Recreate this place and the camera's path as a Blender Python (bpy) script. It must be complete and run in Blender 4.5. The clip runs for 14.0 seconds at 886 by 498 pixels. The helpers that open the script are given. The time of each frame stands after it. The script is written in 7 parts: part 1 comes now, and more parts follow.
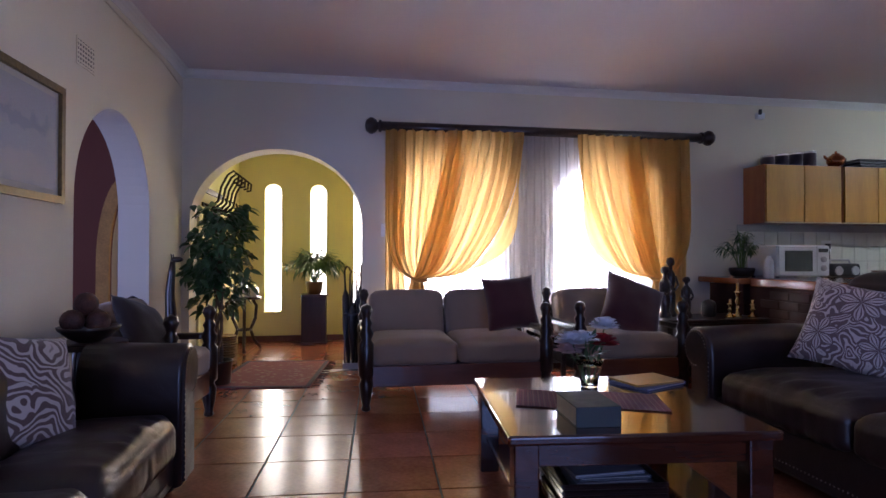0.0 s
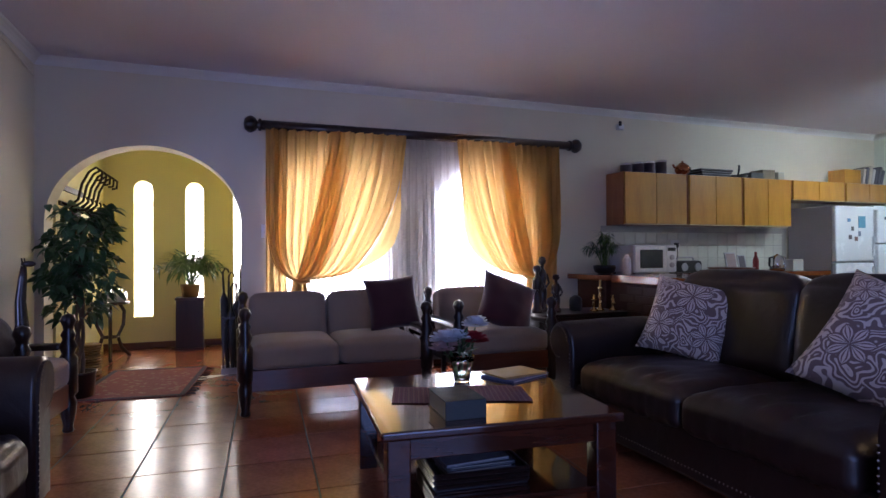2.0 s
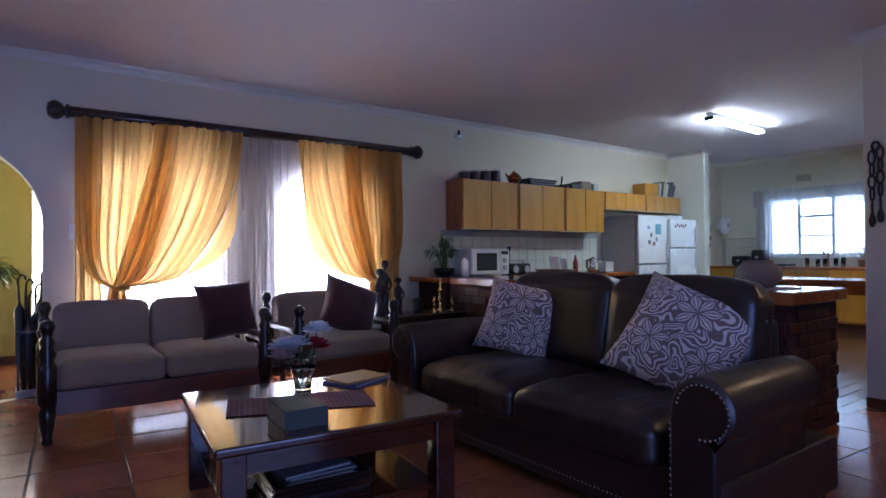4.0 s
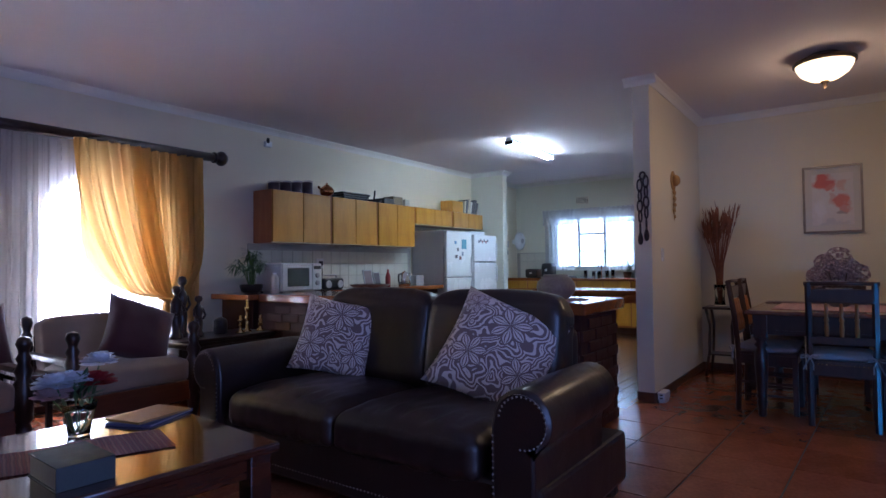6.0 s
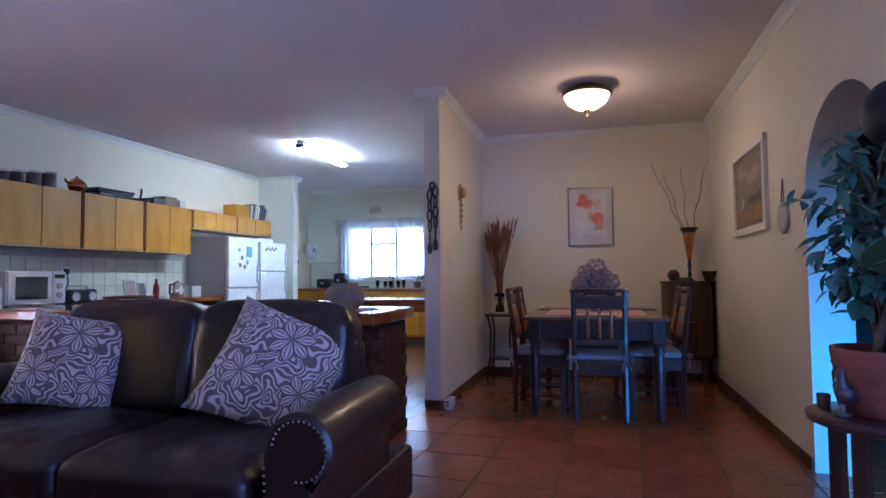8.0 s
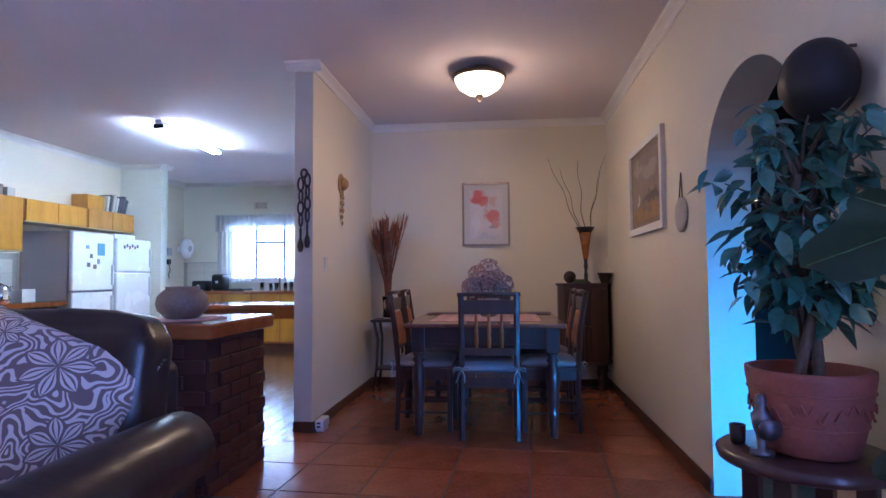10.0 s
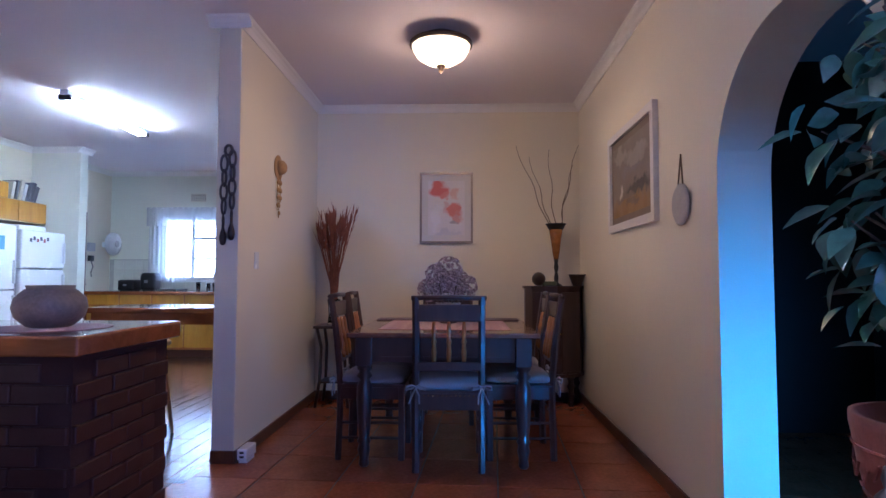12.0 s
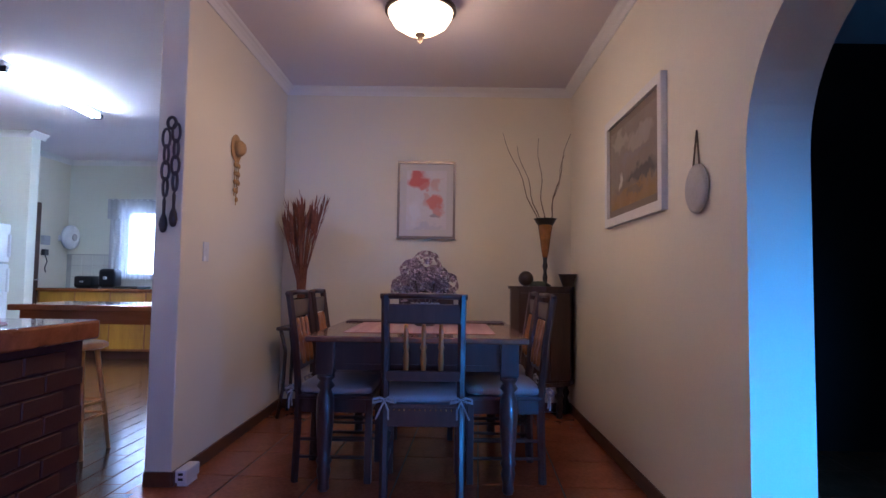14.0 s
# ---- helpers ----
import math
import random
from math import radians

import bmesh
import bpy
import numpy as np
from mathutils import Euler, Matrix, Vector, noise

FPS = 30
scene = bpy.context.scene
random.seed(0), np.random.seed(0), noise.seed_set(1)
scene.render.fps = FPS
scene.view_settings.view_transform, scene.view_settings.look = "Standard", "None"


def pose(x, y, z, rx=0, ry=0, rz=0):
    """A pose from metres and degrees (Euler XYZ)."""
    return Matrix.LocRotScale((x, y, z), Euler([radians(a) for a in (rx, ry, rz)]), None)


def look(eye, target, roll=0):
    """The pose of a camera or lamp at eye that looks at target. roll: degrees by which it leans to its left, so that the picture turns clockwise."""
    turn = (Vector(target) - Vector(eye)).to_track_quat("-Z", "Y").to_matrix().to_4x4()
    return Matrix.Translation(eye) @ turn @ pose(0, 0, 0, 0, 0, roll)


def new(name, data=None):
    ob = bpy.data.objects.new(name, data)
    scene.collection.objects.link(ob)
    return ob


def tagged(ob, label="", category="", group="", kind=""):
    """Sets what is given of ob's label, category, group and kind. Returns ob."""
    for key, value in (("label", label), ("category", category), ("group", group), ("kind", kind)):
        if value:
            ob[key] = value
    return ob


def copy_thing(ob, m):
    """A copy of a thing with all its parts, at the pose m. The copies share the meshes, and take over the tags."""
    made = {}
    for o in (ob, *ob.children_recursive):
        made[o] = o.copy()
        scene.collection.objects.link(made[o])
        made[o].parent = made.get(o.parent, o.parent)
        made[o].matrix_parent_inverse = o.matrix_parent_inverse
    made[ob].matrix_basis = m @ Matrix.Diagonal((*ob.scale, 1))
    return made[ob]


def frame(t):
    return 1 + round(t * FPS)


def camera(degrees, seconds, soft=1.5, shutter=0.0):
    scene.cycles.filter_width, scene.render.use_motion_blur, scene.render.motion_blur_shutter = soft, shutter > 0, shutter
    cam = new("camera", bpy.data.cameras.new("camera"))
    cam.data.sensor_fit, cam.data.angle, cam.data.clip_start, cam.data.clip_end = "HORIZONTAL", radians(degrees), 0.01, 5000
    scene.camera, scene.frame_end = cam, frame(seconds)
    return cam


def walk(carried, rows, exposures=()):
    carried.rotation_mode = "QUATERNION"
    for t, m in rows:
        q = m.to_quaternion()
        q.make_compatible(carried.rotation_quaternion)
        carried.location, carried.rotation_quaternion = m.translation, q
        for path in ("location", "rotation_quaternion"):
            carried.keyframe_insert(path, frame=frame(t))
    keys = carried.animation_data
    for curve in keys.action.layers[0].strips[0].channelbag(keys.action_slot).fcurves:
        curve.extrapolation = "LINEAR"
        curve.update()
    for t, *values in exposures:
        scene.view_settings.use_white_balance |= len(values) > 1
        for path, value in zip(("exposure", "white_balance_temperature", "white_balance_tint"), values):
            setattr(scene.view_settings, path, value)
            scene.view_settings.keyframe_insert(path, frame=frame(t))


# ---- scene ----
cam = camera(75.0, 14.0)
PATH = [
    (0, (0.679, 1.026, 1.063), (1.001, 3.0, 1.088), 0.1),
    (0.5, (0.694, 1.004, 1.07), (1.071, 2.969, 1.093), 0.0),
    (1, (0.707, 0.988, 1.069), (1.177, 2.932, 1.093), -0.1),
    (1.5, (0.712, 0.95, 1.082), (1.289, 2.865, 1.101), -0.2),
    (2, (0.716, 0.914, 1.093), (1.404, 2.792, 1.108), -0.3),
    (2.5, (0.72, 0.903, 1.094), (1.515, 2.738, 1.11), -0.4),
    (3, (0.725, 0.894, 1.103), (1.64, 2.673, 1.115), -0.4),
    (5.5, (0.696, 0.99, 1.094), (2.215, 2.29, 1.148), -0.5),
    (6, (0.735, 1.029, 1.118), (2.365, 2.188, 1.179), -0.6),
    (6.5, (0.74, 1.06, 1.117), (2.482, 2.042, 1.189), -0.6),
    (7, (0.798, 1.064, 1.112), (2.615, 1.896, 1.187), -0.5),
    (7.5, (0.869, 1.101, 1.098), (2.749, 1.777, 1.185), -0.5),
    (8, (0.947, 1.091, 1.1), (2.875, 1.615, 1.192), -0.5),
    (8.5, (1.066, 1.052, 1.091), (3.025, 1.446, 1.185), -0.5),
    (9, (1.23, 0.992, 1.107), (3.202, 1.316, 1.201), -0.5),
    (11.5, (1.997, 0.994, 1.082), (3.993, 1.086, 1.182), -0.1),
    (12, (2.173, 1.024, 1.085), (4.169, 1.095, 1.187), 0.1),
    (12.5, (2.323, 1.044, 1.072), (4.32, 1.092, 1.175), 0.3),
    (13, (2.472, 1.021, 1.065), (4.469, 1.057, 1.17), 0.5),
    (13.5, (2.575, 0.994, 1.051), (4.571, 1.021, 1.162), 0.6),
    (14, (2.616, 0.993, 1.049), (4.613, 1.011, 1.162), 0.8),
]
walk(cam, [(t, look(eye, target, roll)) for t, eye, target, roll in PATH], exposures=[(0, -0.05, 5950, 28), (3, -0.16, 5650, 28), (5.5, -0.13, 5400, 27), (7.5, 0.30, 5250, 29), (9, 0.84, 5100, 31), (11.5, 0.76, 5050, 33), (14, 0.68, 5150, 35)])

# ---- world and light ----
world = bpy.data.worlds.new("world")
scene.world = world
world.use_nodes = True
wn = world.node_tree.nodes
sky = wn.new("ShaderNodeTexSky")
sky.sky_type, sky.sun_disc, sky.sun_elevation, sky.sun_rotation = "NISHITA", False, radians(50), radians(20)
wn["Background"].inputs["Strength"].default_value = 0.12
world.node_tree.links.new(sky.outputs[0], wn["Background"].inputs["Color"])


def area(name, m, sx, sy, power, colour, spread=180):
    d = bpy.data.lights.new(name, "AREA")
    d.shape, d.size, d.size_y, d.energy, d.color, d.spread = "RECTANGLE", sx, sy, power, colour, radians(spread)
    ob = new(name, d)
    ob.matrix_world = m
    return ob


# daylight in the window openings
area("window_light", look((1.62, 6.50, 1.0), (1.62, 0, 1.0)), 0.95, 1.7, 115, (0.92, 0.94, 1.0))
area("window_light", look((3.12, 6.50, 1.0), (3.12, 0, 1.0)), 0.95, 1.7, 115, (0.92, 0.94, 1.0))
for slit_x in (-0.25, 0.30, 0.84):
    area("slit_light", look((slit_x, 8.60, 1.16), (slit_x, 0, 1.16)), 0.19, 1.5, 10, (1.0, 0.93, 0.72))
area("kitchen_window_light", look((10.72, 4.8, 1.52), (0, 4.8, 1.4)), 1.4, 0.9, 13, (0.40, 0.70, 1.0))
area("terrace_door_light", look((1.4, -0.05, 1.05), (1.4, 6, 1.05)), 1.85, 1.9, 36, (0.33, 0.50, 1.0))
# added unseen blue lamp, low in the passage, that tints the southern arch jamb
area("jamb_fill_light", look((2.58, -1.15, 0.36), (4.58, -0.13, 0.45)), 1.2, 0.3, 9, (0.06, 0.43, 1.0), 60)
area("study_window_light", look((-2.75, 3.3, 1.2), (0, 4.6, 1.2)), 1.1, 1.2, 38, (0.40, 0.52, 1.0))


def point(name, loc, power, colour, size):
    d = bpy.data.lights.new(name, "POINT")
    d.energy, d.color, d.shadow_soft_size = power, colour, size
    ob = new(name, d)
    ob.location = loc
    return ob


area("ceiling_lamp_light", look((5.86, 1.17, 2.43), (5.86, 1.1701, 0)), 0.28, 0.28, 4.2, (1.0, 0.72, 0.36))
point("ceiling_lamp_bulb", (5.86, 1.17, 2.385), 6.3, (1.0, 0.68, 0.32), 0.11)


# ---- materials ----
def mat(name, colour, rough=0.6, metal=0.0, vary=0.12, scale=3.0, grain=60.0, bump=0.1, coat=0.0, tint=None, stretch=(1, 1, 1), random_value=0.0, sheen=0.0, spec=0.5):
    """A surface with two scales of variation and fine relief."""
    m = bpy.data.materials.new(name)
    m.use_nodes = True
    n, l = m.node_tree.nodes, m.node_tree.links
    b = n["Principled BSDF"]
    tc, mp = n.new("ShaderNodeTexCoord"), n.new("ShaderNodeMapping")
    mp.inputs["Scale"].default_value = stretch
    l.new(tc.outputs["Object"], mp.inputs["Vector"])
    big, fine = n.new("ShaderNodeTexNoise"), n.new("ShaderNodeTexNoise")
    big.inputs["Scale"].default_value, big.inputs["Detail"].default_value = scale, 4
    fine.inputs["Scale"].default_value, fine.inputs["Detail"].default_value = grain, 3
    l.new(mp.outputs[0], big.inputs["Vector"])
    l.new(mp.outputs[0], fine.inputs["Vector"])
    add = n.new("ShaderNodeMath")
    add.operation = "ADD"
    l.new(big.outputs[0], add.inputs[0])
    l.new(fine.outputs[0], add.inputs[1])
    src = add.outputs[0]
    if random_value:
        oi, mul, a2 = n.new("ShaderNodeObjectInfo"), n.new("ShaderNodeMath"), n.new("ShaderNodeMath")
        mul.operation, a2.operation = "MULTIPLY_ADD", "ADD"
        mul.inputs[1].default_value, mul.inputs[2].default_value = random_value, -random_value / 2
        l.new(oi.outputs["Random"], mul.inputs[0])
        l.new(mul.outputs[0], a2.inputs[0])
        l.new(src, a2.inputs[1])
        src = a2.outputs[0]
    ramp = n.new("ShaderNodeMapRange")
    ramp.inputs["From Min"].default_value, ramp.inputs["From Max"].default_value = 0.6, 1.4
    l.new(src, ramp.inputs["Value"])
    mix = n.new("ShaderNodeMix")
    mix.data_type = "RGBA"
    c = Vector(colour)
    t = Vector(tint) if tint else c
    mix.inputs["A"].default_value = (*(c * (1 - vary)), 1)
    mix.inputs["B"].default_value = (*[min(1, v * (1 + vary)) for v in t], 1)
    l.new(ramp.outputs[0], mix.inputs["Factor"])
    l.new(mix.outputs["Result"], b.inputs["Base Color"])
    b.inputs["Roughness"].default_value, b.inputs["Metallic"].default_value = rough, metal
    b.inputs["Specular IOR Level"].default_value = spec
    b.inputs["Coat Weight"].default_value = coat
    b.inputs["Coat Roughness"].default_value = 0.12
    b.inputs["Sheen Weight"].default_value = sheen
    if rough < 0.7:
        rr = n.new("ShaderNodeMapRange")
        rr.inputs["From Min"].default_value, rr.inputs["From Max"].default_value = 0.3, 0.7
        rr.inputs["To Min"].default_value, rr.inputs["To Max"].default_value = rough * 0.85, rough * 1.2
        l.new(big.outputs[0], rr.inputs["Value"])
        l.new(rr.outputs[0], b.inputs["Roughness"])
    if bump:
        bp = n.new("ShaderNodeBump")
        bp.inputs["Strength"].default_value, bp.inputs["Distance"].default_value = bump, 0.004
        l.new(fine.outputs[0], bp.inputs["Height"])
        l.new(bp.outputs[0], b.inputs["Normal"])
    return m


def wood(name, dark, light, rough=0.35, along="x", coat=0.2, rings=9.0):
    """Wood with grain that runs along one axis."""
    st = {"x": (0.12, 1, 1), "y": (1, 0.12, 1), "z": (1, 1, 0.12)}[along]
    m = bpy.data.materials.new(name)
    m.use_nodes = True
    n, l = m.node_tree.nodes, m.node_tree.links
    b = n["Principled BSDF"]
    tc, mp, wv, nz, mix, mr = (n.new("ShaderNode" + k) for k in ("TexCoord", "Mapping", "TexNoise", "TexNoise", "Mix", "MapRange"))
    mp.inputs["Scale"].default_value = st
    l.new(tc.outputs["Object"], mp.inputs["Vector"])
    wv.inputs["Scale"].default_value, wv.inputs["Detail"].default_value, wv.inputs["Distortion"].default_value = rings, 6, 1.2
    nz.inputs["Scale"].default_value, nz.inputs["Detail"].default_value = 90, 3
    l.new(mp.outputs[0], wv.inputs["Vector"])
    l.new(mp.outputs[0], nz.inputs["Vector"])
    ad = n.new("ShaderNodeMath")
    ad.operation = "MULTIPLY_ADD"
    ad.inputs[1].default_value = 0.35
    l.new(nz.outputs[0], ad.inputs[0])
    l.new(wv.outputs[0], ad.inputs[2])
    oi, o2 = n.new("ShaderNodeObjectInfo"), n.new("ShaderNodeMath")
    o2.operation = "MULTIPLY_ADD"
    o2.inputs[1].default_value = 0.12
    l.new(oi.outputs["Random"], o2.inputs[0])
    l.new(ad.outputs[0], o2.inputs[2])
    mr.inputs["From Min"].default_value, mr.inputs["From Max"].default_value = 0.45, 0.95
    l.new(o2.outputs[0], mr.inputs["Value"])
    mix.data_type = "RGBA"
    mix.inputs["A"].default_value, mix.inputs["B"].default_value = (*dark, 1), (*light, 1)
    l.new(mr.outputs[0], mix.inputs["Factor"])
    l.new(mix.outputs["Result"], b.inputs["Base Color"])
    b.inputs["Roughness"].default_value = rough
    b.inputs["Coat Weight"].default_value, b.inputs["Coat Roughness"].default_value = coat, 0.06
    bp = n.new("ShaderNodeBump")
    bp.inputs["Strength"].default_value, bp.inputs["Distance"].default_value = 0.12, 0.003
    l.new(ad.outputs[0], bp.inputs["Height"])
    l.new(bp.outputs[0], b.inputs["Normal"])
    return m


def cloth(name, colour, translucent=0.0, transparent=0.0, weave=500.0):
    """Woven cloth; light may pass through it."""
    m = mat(name, colour, 0.9, 0, 0.1, 4.0, weave, 0.25, sheen=0.3)
    n, l = m.node_tree.nodes, m.node_tree.links
    out, b = n["Material Output"], n["Principled BSDF"]
    top = b.outputs[0]
    if translucent:
        t, mx = n.new("ShaderNodeBsdfTranslucent"), n.new("ShaderNodeMixShader")
        t.inputs["Color"].default_value = (*colour, 1)
        mx.inputs[0].default_value = translucent
        l.new(top, mx.inputs[1])
        l.new(t.outputs[0], mx.inputs[2])
        top = mx.outputs[0]
    if transparent:
        t, mx = n.new("ShaderNodeBsdfTransparent"), n.new("ShaderNodeMixShader")
        mx.inputs[0].default_value = transparent
        l.new(top, mx.inputs[1])
        l.new(t.outputs[0], mx.inputs[2])
        top = mx.outputs[0]
    l.new(top, out.inputs["Surface"])
    return m


def glass(name, colour=(0.9, 0.95, 0.95), rough=0.02):
    m = bpy.data.materials.new(name)
    m.use_nodes = True
    b = m.node_tree.nodes["Principled BSDF"]
    b.inputs["Base Color"].default_value = (*colour, 1)
    b.inputs["Roughness"].default_value = rough
    b.inputs["Transmission Weight"].default_value = 1.0
    b.inputs["IOR"].default_value = 1.45
    return m


def glow(name, colour, strength):
    m = bpy.data.materials.new(name)
    m.use_nodes = True
    b = m.node_tree.nodes["Principled BSDF"]
    b.inputs["Base Color"].default_value = (*colour, 1)
    b.inputs["Emission Color"].default_value = (*colour, 1)
    b.inputs["Emission Strength"].default_value = strength
    return m


M_WALL = mat("wall_paint", (0.73, 0.67, 0.53), 0.75, 0, 0.04, 1.5, 140, 0.12)
M_WALLK = mat("kitchen_wall_paint", (0.72, 0.72, 0.60), 0.75, 0, 0.04, 1.5, 140, 0.12)
M_WALLY = mat("yellow_wall_paint", (0.70, 0.64, 0.30), 0.75, 0, 0.05, 1.5, 140, 0.12)
M_CEIL = mat("ceiling_paint", (0.73, 0.67, 0.69), 0.85, 0, 0.03, 1.2, 120, 0.05)
M_CORN = mat("cornice_paint", (0.76, 0.74, 0.70), 0.7, 0, 0.03, 2, 100, 0.05)
M_TILE = mat("terracotta_tile", (0.26, 0.075, 0.034), 0.22, 0, 0.16, 6, 45, 0.03, coat=0.08, tint=(0.32, 0.105, 0.048), random_value=0.35, spec=0.4)
M_GROUT = mat("grout", (0.10, 0.07, 0.05), 0.9, 0, 0.15, 8, 80, 0.2)
M_SKIRT = wood("skirting_wood", (0.05, 0.018, 0.010), (0.12, 0.045, 0.022), 0.4, "x")
M_DARK = wood("dark_carved_wood", (0.012, 0.006, 0.005), (0.035, 0.016, 0.012), 0.28, "z", 0.4)
M_MAHOG = wood("mahogany", (0.030, 0.008, 0.005), (0.075, 0.020, 0.010), 0.12, "x", 0.9)
M_DINE = wood("dining_wood", (0.030, 0.013, 0.011), (0.068, 0.030, 0.026), 0.32, "z", 0.3)
M_DINETOP = wood("dining_top_wood", (0.12, 0.04, 0.022), (0.22, 0.085, 0.045), 0.25, "x", 0.6)
M_SPIND = wood("spindle_wood", (0.30, 0.10, 0.022), (0.46, 0.18, 0.045), 0.3, "z", 0.4)
M_CAB = wood("cabinet_veneer", (0.40, 0.165, 0.014), (0.58, 0.275, 0.028), 0.3, "z", 0.5, 5)
M_CABSIDE = wood("cabinet_edge_wood", (0.26, 0.075, 0.02), (0.38, 0.13, 0.035), 0.3, "z", 0.4)
M_WORK = wood("worktop_wood", (0.22, 0.065, 0.02), (0.36, 0.12, 0.035), 0.2, "y", 0.7)
M_LEATHER = mat("brown_leather", (0.024, 0.012, 0.010), 0.34, 0, 0.15, 7, 120, 0.12, coat=0.08, spec=0.62)
def leather_wrinkles(m):
    """Adds soft creases over the fine grain of leather."""
    n, l = m.node_tree.nodes, m.node_tree.links
    b = n["Principled BSDF"]
    old = b.inputs["Normal"].links[0].from_node
    tc, nz, bp = n.new("ShaderNodeTexCoord"), n.new("ShaderNodeTexNoise"), n.new("ShaderNodeBump")
    nz.inputs["Scale"].default_value, nz.inputs["Detail"].default_value, nz.inputs["Distortion"].default_value = 6, 5, 1.2
    l.new(tc.outputs["Object"], nz.inputs["Vector"])
    bp.inputs["Strength"].default_value, bp.inputs["Distance"].default_value = 0.20, 0.02
    l.new(nz.outputs[0], bp.inputs["Height"])
    l.new(bp.outputs[0], old.inputs["Normal"])


leather_wrinkles(M_LEATHER)
M_BEIGE = mat("beige_upholstery", (0.30, 0.22, 0.16), 0.9, 0, 0.1, 5, 420, 0.3, sheen=0.3)
M_WINE = mat("wine_red_cloth", (0.06, 0.010, 0.016), 0.85, 0, 0.15, 8, 400, 0.3, sheen=0.4)
M_RAIL = wood("couch_rail_wood", (0.10, 0.028, 0.014), (0.18, 0.055, 0.025), 0.3, "x", 0.4)
M_CURT = cloth("gold_curtain", (0.72, 0.475, 0.17), 0.66)
M_SHEER = cloth("sheer_curtain", (0.80, 0.80, 0.82), 0.55, 0.38)
M_WHITE = mat("white_enamel", (0.78, 0.80, 0.80), 0.25, 0, 0.03, 3, 40, 0.02)
M_GREY = mat("grey_enamel", (0.42, 0.42, 0.44), 0.35, 0, 0.05, 3, 40, 0.02)
M_BLACK = mat("black_plastic", (0.015, 0.015, 0.017), 0.35, 0, 0.2, 10, 80, 0.05)
M_CHROME = mat("chrome", (0.75, 0.75, 0.75), 0.15, 1.0, 0.05, 8, 60, 0.0)
M_BRASS = mat("brass", (0.70, 0.50, 0.20), 0.25, 1.0, 0.1, 12, 60, 0.05)
M_WTILE = mat("white_wall_tile", (0.66, 0.66, 0.58), 0.2, 0, 0.05, 5, 40, 0.03, random_value=0.2)
M_GLASS = glass("clear_glass")
M_LEAF = mat("leaf_green", (0.035, 0.085, 0.030), 0.35, 0, 0.35, 9, 50, 0.1, tint=(0.06, 0.13, 0.05), spec=0.6)
M_LEAF2 = mat("bamboo_leaf", (0.10, 0.18, 0.04), 0.4, 0, 0.3, 9, 50, 0.1)
M_BARK = mat("bark", (0.14, 0.10, 0.07), 0.85, 0, 0.25, 20, 90, 0.4)
M_SOIL = mat("soil", (0.04, 0.028, 0.02), 0.95, 0, 0.3, 30, 120, 0.6)


# ---- mesh helpers ----
def part(name, bm, material, parent=None, label="", smooth=False):
    me = bpy.data.meshes.new(name)
    bmesh.ops.recalc_face_normals(bm, faces=bm.faces)
    bm.to_mesh(me)
    bm.free()
    if smooth:
        me.shade_smooth()
    for mm in (material if isinstance(material, (list, tuple)) else [material]):
        me.materials.append(mm)
    ob = new(name, me)
    if parent:
        ob.parent = parent
    if label:
        ob["label"] = label
    return ob


def thing(name, label, category, m=None, group="", kind=""):
    ob = new(name)
    ob.empty_display_size = 0.1
    if m is not None:
        ob.matrix_basis = m
    return tagged(ob, label, category, group, kind)


def bevel(bm, w, seg=2):
    if w > 0:
        bmesh.ops.bevel(bm, geom=list(bm.edges), offset=w, segments=seg, profile=0.5, affect="EDGES", clamp_overlap=True)
    return bm


def box(x0, x1, y0, y1, z0, z1, r=0.0, bm=None, m=None, seg=2):
    b = bmesh.new()
    bmesh.ops.create_cube(b, size=1)
    for v in b.verts:
        v.co = Vector(((x0 + x1) / 2 + v.co.x * (x1 - x0), (y0 + y1) / 2 + v.co.y * (y1 - y0), (z0 + z1) / 2 + v.co.z * (z1 - z0)))
    bevel(b, r, seg)
    if m is not None:
        b.transform(m)
    return b if bm is None else join(bm, b)


def join(bm, b):
    me = bpy.data.meshes.new("t")
    b.to_mesh(me)
    b.free()
    bm.from_mesh(me)
    bpy.data.meshes.remove(me)
    return bm


def lathe(profile, seg=20, at=(0, 0, 0), bm=None, m=None):
    """Turns (radius, height) pairs round z."""
    b = bmesh.new()
    rows = []
    for r, z in profile:
        if r < 1e-5:
            rows.append([b.verts.new((at[0], at[1], at[2] + z))])
        else:
            rows.append([b.verts.new((at[0] + r * math.cos(2 * math.pi * k / seg), at[1] + r * math.sin(2 * math.pi * k / seg), at[2] + z)) for k in range(seg)])
    for a, c in zip(rows, rows[1:]):
        for k in range(seg):
            q = (k + 1) % seg
            if len(a) == 1 and len(c) == 1:
                continue
            if len(a) == 1:
                b.faces.new((a[0], c[k], c[q]))
            elif len(c) == 1:
                b.faces.new((a[k], a[q], c[0]))
            else:
                b.faces.new((a[k], a[q], c[q], c[k]))
    for ends in (rows[0], rows[-1]):
        if len(ends) > 2:
            b.faces.new(ends)
    if m is not None:
        b.transform(m)
    return b if bm is None else join(bm, b)


